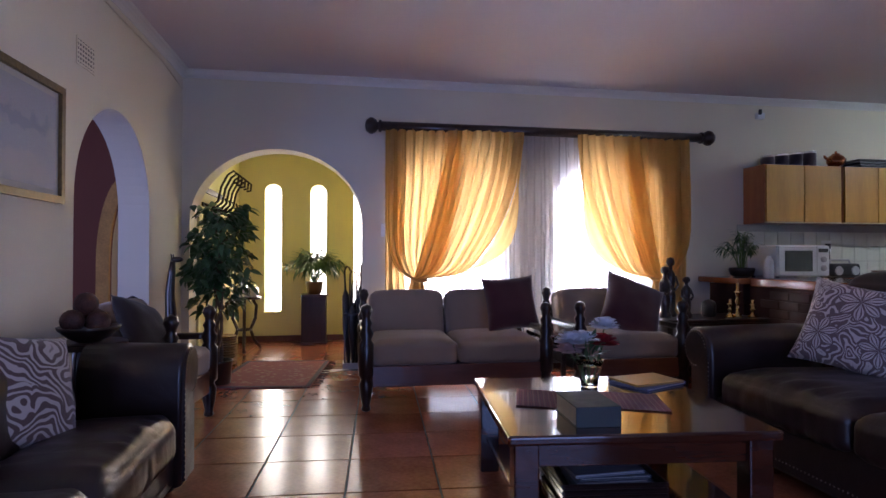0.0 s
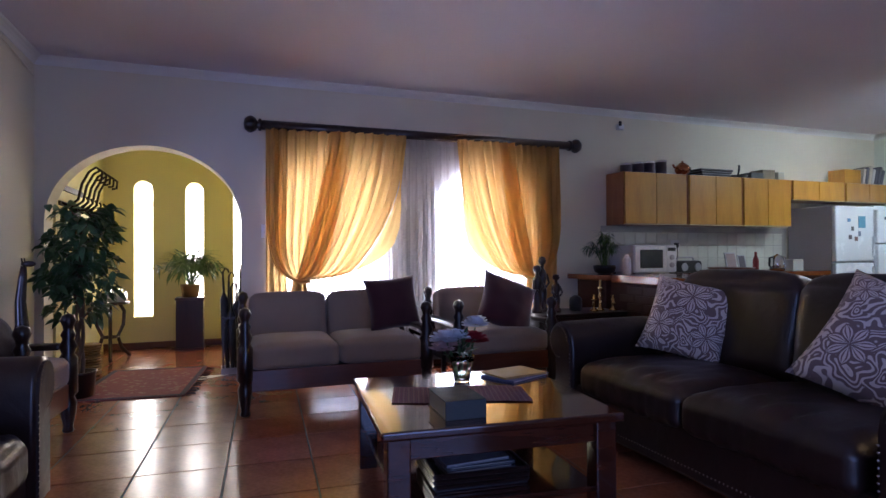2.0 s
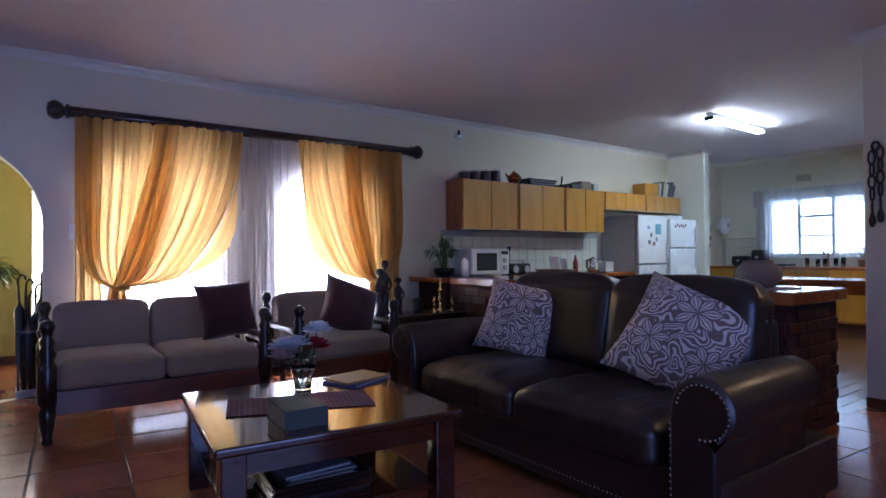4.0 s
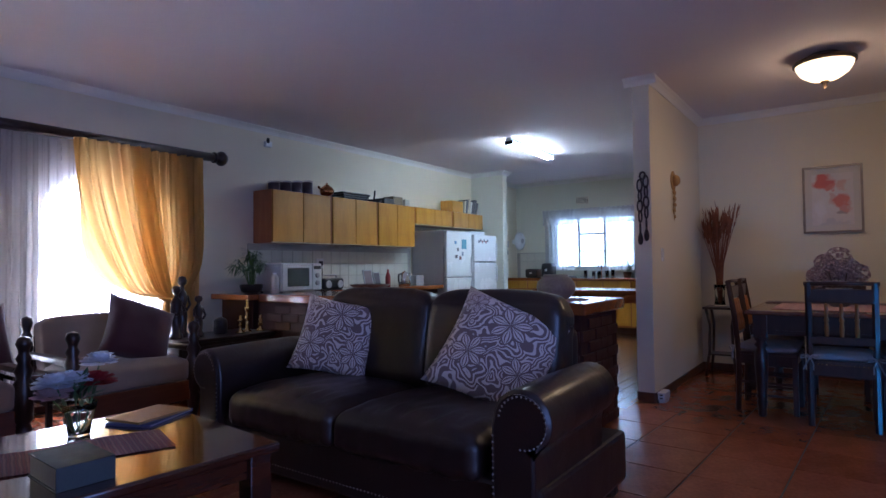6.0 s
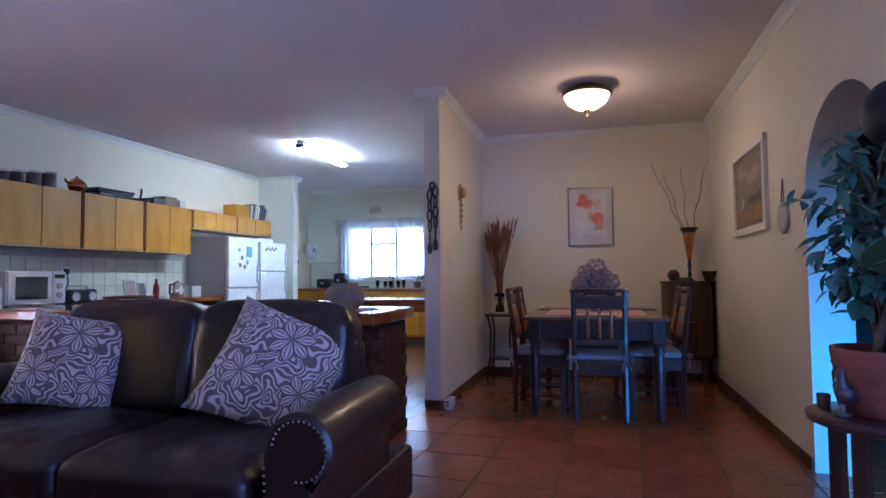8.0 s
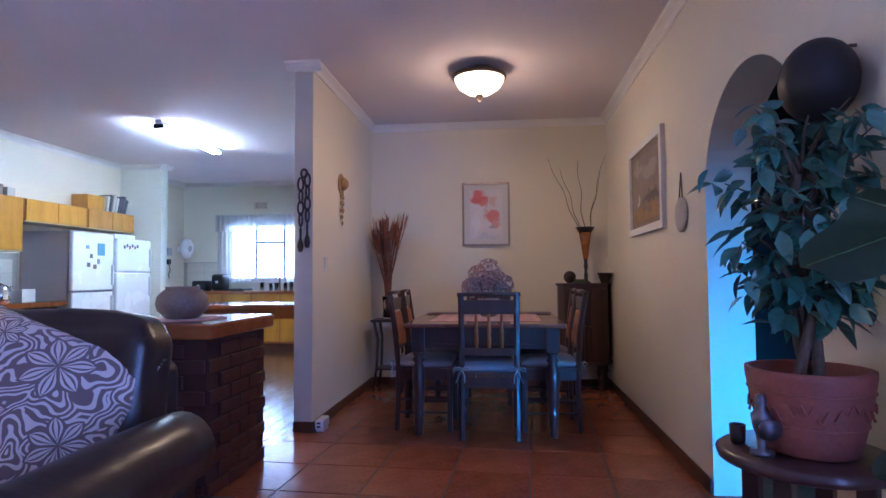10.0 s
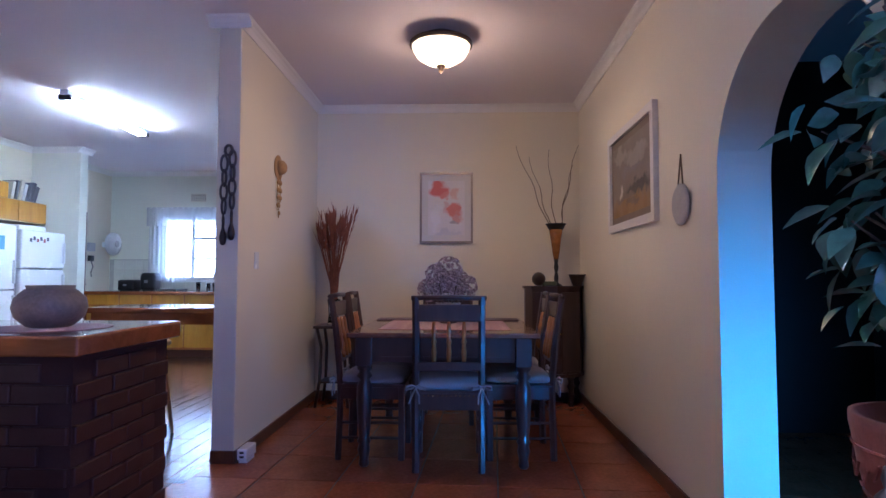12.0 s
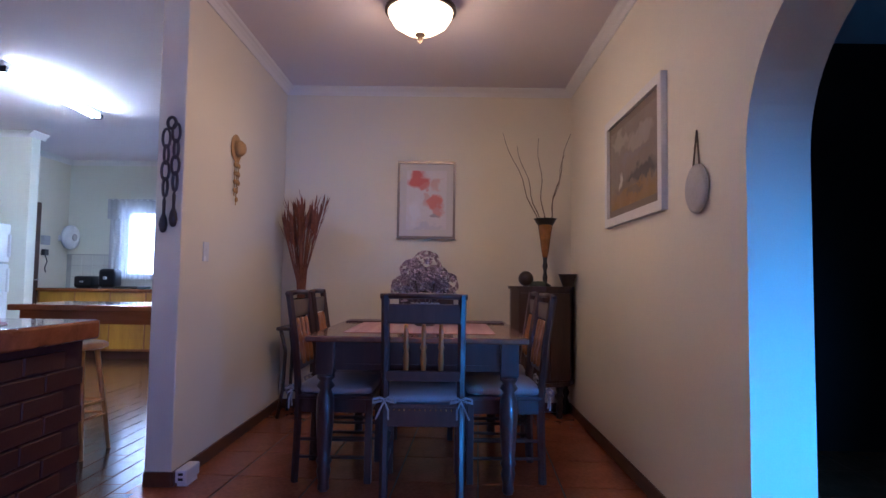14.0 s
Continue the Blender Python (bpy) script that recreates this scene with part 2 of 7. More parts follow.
def tube(pts, r, seg=8, bm=None, taper=None):
    """A round bar along points."""
    b = bmesh.new()
    pts = [Vector(p) for p in pts]
    rows = []
    side = None
    for i, p in enumerate(pts):
        d = (pts[min(i + 1, len(pts) - 1)] - pts[max(i - 1, 0)]).normalized()
        if side is None:
            side = d.orthogonal().normalized()
        side = (side - d * side.dot(d)).normalized()
        up = d.cross(side)
        rad = r if taper is None else r + (taper - r) * i / max(1, len(pts) - 1)
        rows.append([b.verts.new(p + rad * (math.cos(2 * math.pi * k / seg) * side + math.sin(2 * math.pi * k / seg) * up)) for k in range(seg)])
    for a, c in zip(rows, rows[1:]):
        for k in range(seg):
            b.faces.new((a[k], a[(k + 1) % seg], c[(k + 1) % seg], c[k]))
    b.faces.new(rows[0])
    b.faces.new(rows[-1])
    return b if bm is None else join(bm, b)


def ball(r, at=(0, 0, 0), squash=(1, 1, 1), seg=14, bm=None):
    b = bmesh.new()
    bmesh.ops.create_uvsphere(b, u_segments=seg, v_segments=max(6, seg // 2 + 1), radius=r)
    for v in b.verts:
        v.co = Vector((at[0] + v.co.x * squash[0], at[1] + v.co.y * squash[1], at[2] + v.co.z * squash[2]))
    return b if bm is None else join(bm, b)


def pillow_mesh(w, h, t, n=14):
    """A soft square cushion in the xz plane with drawn-out corners."""
    b = bmesh.new()
    grid = {}
    for s in (1, -1):
        for i in range(n + 1):
            for j in range(n + 1):
                u, v = 2 * i / n - 1, 2 * j / n - 1
                edge = (1 - abs(u) ** 2.6) * (1 - abs(v) ** 2.6)
                if s < 0 and edge <= 1e-6:
                    grid[s, i, j] = grid[1, i, j]
                    continue
                pinch = 1 - 0.09 * (1 - abs(u) ** 2) * abs(v) ** 3
                pinch2 = 1 - 0.09 * (1 - abs(v) ** 2) * abs(u) ** 3
                x, z = w / 2 * u * pinch2, h / 2 * v * pinch
                th = t / 2 * edge ** 0.5 * (1 + 0.15 * noise.noise((u * 2, v * 2, s)))
                grid[s, i, j] = b.verts.new((x, s * th, z))
    for s in (1, -1):
        for i in range(n):
            for j in range(n):
                q = [grid[s, i, j], grid[s, i + 1, j], grid[s, i + 1, j + 1], grid[s, i, j + 1]]
                if len(set(q)) == 4:
                    b.faces.new(q)
    return b


def seat_cushion(x0, x1, y0, y1, z0, z1, crown=0.02, r=0.035, n=8, crease=0.0):
    """A box cushion with a domed top and soft edges; creases run in from its front edge."""
    b = bmesh.new()
    bmesh.ops.create_cube(b, size=1)
    bmesh.ops.subdivide_edges(b, edges=list(b.edges), cuts=n, use_grid_fill=True)
    for v in b.verts:
        u, w, t = 2 * v.co.x, 2 * v.co.y, 2 * v.co.z
        k = max(0.0, (1 - u ** 4)) * max(0.0, (1 - w ** 4))
        # round the outline
        sx, sy, sz = (x1 - x0) / 2, (y1 - y0) / 2, (z1 - z0) / 2
        p = Vector((u * sx, w * sy, t * sz))
        q = Vector((max(-sx + r, min(sx - r, p.x)), max(-sy + r, min(sy - r, p.y)), max(-sz + r, min(sz - r, p.z))))
        d = p - q
        if d.length > 1e-6:
            p = q + d.normalized() * r
        p.z += crown * k * (1 if t > 0 else -0.2) + 0.006 * noise.noise((p.x * 6 + x0, p.y * 6, p.z * 6 + z1))
        p.y += 0.006 * noise.noise((p.x * 7, p.y * 5 + y0, p.z * 7))
        if crease:
            fold = abs(noise.noise((p.x * 3.5, p.y * 17 + x0, p.z * 3))) - 0.25
            reach = max(0.0, 1 - abs(u + 0.75) / 0.5)
            p.z += crease * fold * (0.35 + 1.3 * reach)
            p.x += crease * fold * reach
        v.co = p + Vector(((x0 + x1) / 2, (y0 + y1) / 2, (z0 + z1) / 2))
    return b


def slab(outline, holes, m, depth):
    """A panel from a flat outline with holes (in u, v), depth thick; m puts u, v, depth into the world."""
    b = bmesh.new()
    edges = []
    for loop in (outline, *holes):
        vs = [b.verts.new((u, v, 0)) for u, v in loop]
        edges += [b.edges.new((vs[k], vs[(k + 1) % len(vs)])) for k in range(len(vs))]
    bmesh.ops.triangle_fill(b, use_beauty=True, use_dissolve=False, edges=edges)
    ext = bmesh.ops.extrude_face_region(b, geom=list(b.faces))
    for v in ext["geom"]:
        if isinstance(v, bmesh.types.BMVert):
            v.co.z += depth
    b.transform(m)
    return b


def arch(u0, u1, v0, spring, top, n=20):
    """An opening with an elliptical head."""
    c, a = (u0 + u1) / 2, (u1 - u0) / 2
    return [(u0, v0), (u1, v0)] + [(c + a * math.cos(math.pi * k / n), spring + (top - spring) * math.sin(math.pi * k / n)) for k in range(n + 1)]


def rect(u0, u1, v0, v1):
    return [(u0, v0), (u1, v0), (u1, v1), (u0, v1)]


XZ_N = lambda y: Matrix(((1, 0, 0, 0), (0, 0, 1, y), (0, 1, 0, 0), (0, 0, 0, 1)))     # u = x, v = z, depth = +y
YZ_E = lambda x: Matrix(((0, 0, 1, x), (1, 0, 0, 0), (0, 1, 0, 0), (0, 0, 0, 1)))     # u = y, v = z, depth = +x


def structure(ob, label="", category=""):
    return tagged(ob, label, category, kind="structure")

# ---- the large structure ----
CEIL = 2.67
XW, YN, YS, XD, XK = -0.745, 6.30, -0.025, 7.406, 10.60
NIB_X, NIB_Y0, NIB_Y1 = 5.57, 2.37, 2.51
E_X = 10.85

structure(part("ground", box(-30, 40, -30, 40, -0.3, -0.06), M_GROUT), "bare dark earth under the house", "ground")
structure(part("ceiling", box(-2.9, 11.2, -2.6, 6.55, CEIL, CEIL + 0.1), M_CEIL), "matt pinkish white plaster ceiling", "ceiling")
structure(part("ceiling_foyer", box(-0.9, 1.10, 6.55, 8.85, 2.36, 2.46), M_WALLY), "pale yellow foyer ceiling", "ceiling")

win_a, win_b = arch(1.12, 2.12, 0.32, 1.55, 1.98), arch(2.62, 3.62, 0.32, 1.55, 1.98)
structure(part("wall_north", slab(rect(-2.9, 11.1, -0.05, CEIL), [arch(-0.68, 0.80, 0.0, 1.36, 2.01, 32), win_a, win_b, arch(-1.30, -0.975, 0.3, 1.0, 1.62, 16)], XZ_N(YN), 0.25), M_WALL), "cream plaster wall with a wide arch and two arched windows", "wall")
structure(part("wall_west", slab(rect(-2.6, YN, -0.05, CEIL), [arch(4.32, 5.485, 0.0, 1.36, 1.965, 28)], YZ_E(XW - 0.21), 0.21), M_WALL), "cream plaster wall with an arched doorway", "wall")
structure(part("wall_south", slab(rect(-1.05, XD + 0.2, -0.05, CEIL), [arch(3.58, 4.585, 0.0, 1.50, 2.0, 28), rect(0.45, 2.35, 0.05, 2.05)], XZ_N(YS - 0.22), 0.22), M_WALL), "cream plaster wall with an arched doorway and a terrace door opening", "wall")
structure(part("wall_dining", box(XD, XD + 0.15, YS, NIB_Y0, -0.05, CEIL), M_WALL), "cream plaster wall behind the dining table", "wall")
structure(part("wall_divider", box(NIB_X, E_X, NIB_Y0, NIB_Y1, -0.05, CEIL, 0.006), M_WALL), "cream plaster wall between kitchen and dining nook", "wall")
structure(part("wall_kitchen_east", slab(rect(NIB_Y1, 6.55, -0.05, CEIL), [rect(4.05, 5.55, 1.05, 2.0)], YZ_E(XK), 0.22), M_WALLK), "pale green-white kitchen wall with a window", "wall")
structure(part("wall_pier", box(8.98, 9.12, 5.68, 6.296, -0.05, CEIL, 0.006), M_WALLK), "pale kitchen pier beside the refrigerators", "wall")
# foyer
slits = [arch(x - 0.1, x + 0.1, 0.37, 1.86, 1.96, 10) for x in (-0.25, 0.30, 0.84)]
structure(part("wall_foyer_back", slab(rect(-0.9, 1.10, -0.05, 2.4), slits, XZ_N(8.45), 0.2), M_WALLY), "yellow foyer wall with three narrow window slits", "wall")
structure(part("wall_foyer_west", box(-0.86, -0.66, 6.55, 8.45, -0.05, 2.4), M_WALLY), "yellow foyer side wall", "wall")
structure(part("wall_foyer_east", box(1.02, 1.10, 6.55, 8.45, -0.05, 2.4), M_WALLY), "yellow foyer side wall", "wall")
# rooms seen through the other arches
# near-black brown: the dimness of the passage is put into this wall colour
M_SHADEWALL = mat("shaded_passage_wall", (0.03, 0.012, 0.008), 0.55, 0, 0.25, 3, 80, 0.15)
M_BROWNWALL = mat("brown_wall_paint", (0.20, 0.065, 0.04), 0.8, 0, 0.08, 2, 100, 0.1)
structure(part("wall_study_north", slab(rect(-2.7, XW - 0.21, -0.05, CEIL), [arch(-1.30, -0.975, 0.3, 1.0, 1.62, 16)], XZ_N(6.27), 0.026), M_BROWNWALL), "dark brown wall of the next room", "wall")
structure(part("wall_study_west", slab(rect(-2.6, 6.3, -0.05, CEIL), [rect(2.7, 3.9, 0.5, 1.9)], YZ_E(-2.9), 0.2), M_BROWNWALL), "dark brown wall of the next room", "wall")
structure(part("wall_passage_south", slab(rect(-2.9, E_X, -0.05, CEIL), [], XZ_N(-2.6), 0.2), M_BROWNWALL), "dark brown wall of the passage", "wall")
# unseen wall; its low opening is made up to go with the blue jamb lamp
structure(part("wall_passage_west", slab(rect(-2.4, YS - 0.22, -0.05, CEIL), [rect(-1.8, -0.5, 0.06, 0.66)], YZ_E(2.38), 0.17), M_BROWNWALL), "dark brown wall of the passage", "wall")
structure(part("wall_passage_east", box(6.4, 6.6, -2.4, YS - 0.22, -0.05, CEIL), M_SHADEWALL), "dark brown wall of the passage", "wall")


def cornice(x0, y0, x1, y1, nx, ny, name="trim"):
    """A coved plaster cornice along a wall, with its inward normal."""
    prof = [(0, 0), (0, -0.065), (0.009, -0.065), (0.012, -0.054), (0.022, -0.035), (0.040, -0.018), (0.054, -0.011), (0.062, 0)]
    b = bmesh.new()
    a = [b.verts.new((x0 + nx * d, y0 + ny * d, CEIL + z)) for d, z in prof]
    c = [b.verts.new((x1 + nx * d, y1 + ny * d, CEIL + z)) for d, z in prof]
    n = len(prof)
    for k in range(n):
        b.faces.new((a[k], a[(k + 1) % n], c[(k + 1) % n], c[k]))
    b.faces.new(a)
    b.faces.new(c)
    structure(part(name, b, M_CORN), "white coved plaster cornice", "cornice")


cornice(XW, YN, 8.98, YN, 0, -1)
cornice(9.12, YN, XK, YN, 0, -1)
cornice(XW, YS, XW, YN, 1, 0)
cornice(XW, YS, XD, YS, 0, 1)
cornice(XD, YS, XD, NIB_Y0, -1, 0)
cornice(NIB_X, NIB_Y0, XD, NIB_Y0, 0, -1)
cornice(NIB_X, NIB_Y0 - 0.062, NIB_X, NIB_Y1 + 0.062, -1, 0)
cornice(NIB_X, NIB_Y1, XK, NIB_Y1, 0, 1)
cornice(XK, NIB_Y1, XK, YN, -1, 0)
cornice(8.98, 5.68, 8.98, YN, -1, 0)
cornice(8.918, 5.68, 9.182, 5.68, 0, -1)
cornice(9.12, 5.68, 9.12, YN, 1, 0)


def skirting(x0, x1, y0, y1):
    structure(part("baseboard", box(x0, x1, y0, y1, 0, 0.075, 0.004), M_SKIRT), "dark reddish brown skirting", "skirting")


skirting(NIB_X - 0.012, XD, NIB_Y0 - 0.014, NIB_Y0)
skirting(NIB_X - 0.014, NIB_X, NIB_Y0, NIB_Y1)
skirting(XD - 0.014, XD, YS + 0.014, NIB_Y0 - 0.014)
skirting(4.595, XD, YS, YS + 0.014)
skirting(2.36, 3.57, YS, YS + 0.014)
skirting(0.81, 4.3, YN - 0.014, YN)
skirting(XW, XW + 0.014, 2.0, 4.31)
skirting(XW, XW + 0.014, 5.495, YN)
skirting(-0.66, 1.02, 8.436, 8.45)

# ---- living room ----
def turned(h, r, knob=0.05, seg=14):
    """Profile of a turned post with a ball on top."""
    return [(r * 0.55, 0), (r * 0.75, 0.01), (r * 0.6, h * 0.05), (r * 0.95, h * 0.16), (r * 1.1, h * 0.25), (r * 0.75, h * 0.30), (r * 1.2, h * 0.33), (r * 1.2, h * 0.62), (r * 0.8, h * 0.66), (r * 1.15, h * 0.72),
            (r * 0.7, h * 0.78), (r * 0.95, h * 0.82), (r * 0.6, h * 0.86), (knob * 0.7, h * 0.89), (knob, h * 0.935), (knob * 0.75, h * 0.98), (0, h)]


def carved_couch(name, label, m, w, seats, d=0.74, group=""):
    """A couch with carved posts and loose beige cushions; its front looks to -y, its origin is front left on the floor."""
    c = thing(name, label, "couch", m, group)
    for x in (0, w):
        part("post", lathe(turned(0.735, 0.044, 0.044), 14, (x, 0, 0)), M_DARK, c, "carved dark post with a ball finial", True)
        part("post", lathe(turned(0.80, 0.04, 0.042), 14, (x, d, 0)), M_DARK, c, "carved dark post with a ball finial", True)
        part("armrest", box(x - 0.035, x + 0.035, 0.04, d - 0.04, 0.51, 0.55, 0.012), M_DARK, c)
        part("side_rail", box(x - 0.02, x + 0.02, 0.04, d - 0.04, 0.22, 0.33, 0.006), M_DARK, c)
    part("front_rail", box(0.04, w - 0.04, -0.018, 0.018, 0.16, 0.305, 0.006), M_RAIL, c, "reddish brown front rail")
    part("back_rail", box(0.04, w - 0.04, d - 0.03, d, 0.22, 0.66, 0.01), M_DARK, c)
    part("seat_board", box(0.03, w - 0.03, 0.02, d - 0.03, 0.27, 0.300), M_DARK, c)
    sw = (w - 0.07) / seats
    for k in range(seats):
        x0 = 0.035 + k * sw
        part("seat_cushion", seat_cushion(x0 + 0.004, x0 + sw - 0.004, -0.03, d - 0.16, 0.302, 0.465, 0.03, 0.04, 12), M_BEIGE, c, "", True)
        b = seat_cushion(x0 + 0.006, x0 + sw - 0.006, -0.085, 0.085, 0.0, 0.37, 0.02, 0.05, 12)
        b.transform(Matrix.Translation((0, d - 0.12, 0.405)) @ Matrix.Rotation(radians(-12), 4, "X"))
        part("back_cushion", b, M_BEIGE, c, "", True)
    return c


def cushion(name, label, m, size, mtl, t=0.15):
    ob = part(name, pillow_mesh(size, size, t), mtl, None, "", True)
    ob.matrix_basis = m
    return tagged(ob, label, "cushion")


carved_couch("couch", "carved dark wood couch with two beige seat cushions before the window", pose(0.80, 5.04, 0), 1.29, 2)
carved_couch("armchair", "carved dark wood armchair with beige cushions beside the couch", pose(2.36, 5.06, 0), 0.82, 1, group="carved armchairs")
carved_couch("armchair", "carved dark wood armchair with beige cushions beside the arch", pose(-0.30, 4.46, 0, 0, 0, 84), 0.62, 1, 0.50, group="carved armchairs")
cushion("cushion", "wine red square cushion standing on the couch", pose(1.93, 5.40, 0.695, -16, -4, 4), 0.43, M_WINE)
cushion("cushion", "large wine red cushion leaning in the armchair", pose(2.90, 5.31, 0.665, -32, 22, -8), 0.50, M_WINE, 0.2)
cushion("cushion", "dark brown cushion leaning in the armchair", pose(-0.50, 4.66, 0.63, -38, 20, 70), 0.40, cloth("dark_brown_cloth", (0.022, 0.011, 0.009)), 0.16)

# side table between couch and armchair
st = thing("side_table", "small dark side table between couch and armchair", "table", pose(2.23, 5.44, 0))
part("tabletop", box(-0.10, 0.10, -0.2, 0.2, 0.43, 0.46, 0.006), M_MAHOG, st)
for x in (-0.08, 0.08):
    for y in (-0.17, 0.17):
        part("leg", box(x - 0.016, x + 0.016, y - 0.016, y + 0.016, 0, 0.43, 0.003), M_DARK, st)


M_NAIL = mat("aged_nail_metal", (0.30, 0.27, 0.24), 0.35, 1.0, 0.2, 20, 60, 0.0)


# leather sofas, front to -x, origin at the middle of the floor
def leather_sofa(label, m, w, d, back=0.52, seat=0.45):
    s = thing("leather_sofa", label, "sofa", m, "leather sofas")
    hw, hd = w / 2, d / 2
    part("base", box(-hd + 0.03, hd, -hw + 0.06, hw - 0.06, 0.06, seat - 0.15, 0.02), M_LEATHER, s)
    b = bmesh.new()
    for k in range(int((w - 0.7) / 0.022)):
        ball(0.0045, (-hd + 0.028, -hw + 0.36 + k * 0.022, 0.115), (0.6, 1, 1), 6, b)
    tagged(part("nail_strip", b, M_NAIL, s, "row of small metal nailheads"), kind="stuff")
    for x in (-hd + 0.1, hd - 0.1):
        for y in (-hw + 0.12, hw - 0.12):
            part("foot", lathe([(0.03, 0), (0.045, 0.02), (0.04, 0.06)], 10, (x, y, 0)), M_DARK, s)
    sw = (w - 0.62) / 2
    for k in (0, 1):
        y0 = -hw + 0.31 + k * sw
        part("seat_cushion", seat_cushion(-hd - 0.01, hd - 0.28, y0 + 0.003, y0 + sw - 0.003, seat - 0.18, seat, 0.045, 0.06, 34, 0.024), M_LEATHER, s, "", True)
        b = seat_cushion(-0.12, 0.12, y0 - 0.03, y0 + sw + 0.03 - 0.03 * (1 - k) - 0.03 * k, 0.0, back, 0.05, 0.085, 24, 0.012)
        b.transform(Matrix.Translation((hd - 0.22, 0, seat - 0.025)) @ Matrix.Rotation(radians(10), 4, "Y"))
        part("back_cushion", b, M_LEATHER, s, "", True)
    part("back_frame", box(hd - 0.16, hd, -hw + 0.29, hw - 0.29, 0.25, seat - 0.17 + back, 0.05, seg=4), M_LEATHER, s, "", True)
    for sg in (1, -1):
        # rolled arm: an upright panel that ends in a scroll
        cy, cz, r = 0.185, 0.545, 0.120
        a = bmesh.new()
        prof = [(0.06, 0.06), (0.06, 0.52)] + [(cy + r * math.cos(t), cz + r * math.sin(t)) for t in [radians(165 - 15 * k) for k in range(17)]] + [(cy + 0.06, 0.45), (0.235, 0.41), (0.235, 0.06)]
        n = len(prof)
        yy = lambda q: sg * (hw - 0.31 + q)
        rows = []
        for x, g in ((-hd - 0.0, 0.985), (-hd + 0.018, 1.0), (-hd * 0.3, 1.0), (hd * 0.2, 0.99), (hd - 0.29, 0.96)):
            rows.append([a.verts.new((x, yy(cy + (q - cy) * g), cz + (z - cz) * g + 0.012 * math.sin((x + hd) * 3))) for q, z in prof])
        for u, v in zip(rows, rows[1:]):
            for k in range(n):
                a.faces.new((u[k], u[(k + 1) % n], v[(k + 1) % n], v[k]))
        a.faces.new(rows[0])
        a.faces.new(rows[-1])
        arm = part("armrest", a, M_LEATHER, s, "rolled leather armrest", True)
        pan = bmesh.new()
        prof2 = [(cy + (q - cy) * 0.86, cz + (z - cz) * 0.86 if z > 0.3 else z + 0.02) for q, z in prof]
        f0 = [pan.verts.new((-hd - 0.012, yy(q), z)) for q, z in prof2]
        f1 = [pan.verts.new((-hd + 0.012, yy(q), z)) for q, z in prof2]
        pan.faces.new(f0)
        for k in range(n):
            pan.faces.new((f0[k], f0[(k + 1) % n], f1[(k + 1) % n], f1[k]))
        part("arm_front", pan, M_LEATHER, arm)
        nb = bmesh.new()
        path = [(0.062, 0.10 + 0.024 * k) for k in range(17)] + [(cy + 0.096 * math.cos(t), cz + 0.096 * math.sin(t)) for t in [radians(170 - 11.5 * k) for k in range(24)]]
        for q, z in path:
            ball(0.0045, (-hd - 0.013, yy(q + 0.008), z), (0.6, 1, 1), 6, nb)
        tagged(part("nail_trim", nb, M_NAIL, arm, "row of metal nailheads"), kind="stuff")
    return s


leather_sofa("dark brown leather sofa with rolled arms and metal nailheads", pose(3.12, 3.03, 0), 2.24, 0.98)
leather_sofa("dark brown leather sofa with rolled arms along the wall", pose(-0.385, 2.86, 0, 0, 0, 180), 2.15, 0.70, 0.34, 0.385)


def patterned(name, ground, line, scale=8.0, bands=34.0):
    """Cloth with a swirling floral damask: warped rings round scattered centres."""
    m = cloth(name, ground)
    n, l = m.node_tree.nodes, m.node_tree.links
    b = n["Principled BSDF"]
    tc, nz, ad, sc, vo, mu, si, mr, mix = (n.new("ShaderNode" + k) for k in ("TexCoord", "TexNoise", "VectorMath", "VectorMath", "TexVoronoi", "Math", "Math", "MapRange", "Mix"))
    nz.inputs["Scale"].default_value, nz.inputs["Detail"].default_value = 9.0, 1.0
    l.new(tc.outputs["Object"], nz.inputs["Vector"])
    sc.operation = "MULTIPLY"
    sc.inputs[1].default_value = (0.16, 0.0, 0.16)
    l.new(nz.outputs["Color"], sc.inputs[0])
    l.new(tc.outputs["Object"], ad.inputs[0])
    l.new(sc.outputs[0], ad.inputs[1])
    fl = n.new("ShaderNodeVectorMath")
    fl.operation = "MULTIPLY"
    fl.inputs[1].default_value = (1, 0, 1)
    l.new(ad.outputs[0], fl.inputs[0])
    vo.inputs["Scale"].default_value = scale
    l.new(fl.outputs[0], vo.inputs["Vector"])
    mu.operation, si.operation = "MULTIPLY", "SINE"
    mu.inputs[1].default_value = bands
    l.new(vo.outputs["Distance"], mu.inputs[0])
    l.new(mu.outputs[0], si.inputs[0])
    mr.inputs["From Min"].default_value, mr.inputs["From Max"].default_value = 0.0, 0.35
    l.new(si.outputs[0], mr.inputs["Value"])
    mix.data_type = "RGBA"
    mix.inputs["A"].default_value, mix.inputs["B"].default_value = (*ground, 1), (*line, 1)
    l.new(mr.outputs[0], mix.inputs["Factor"])
    l.new(mix.outputs["Result"], b.inputs["Base Color"])
    return m




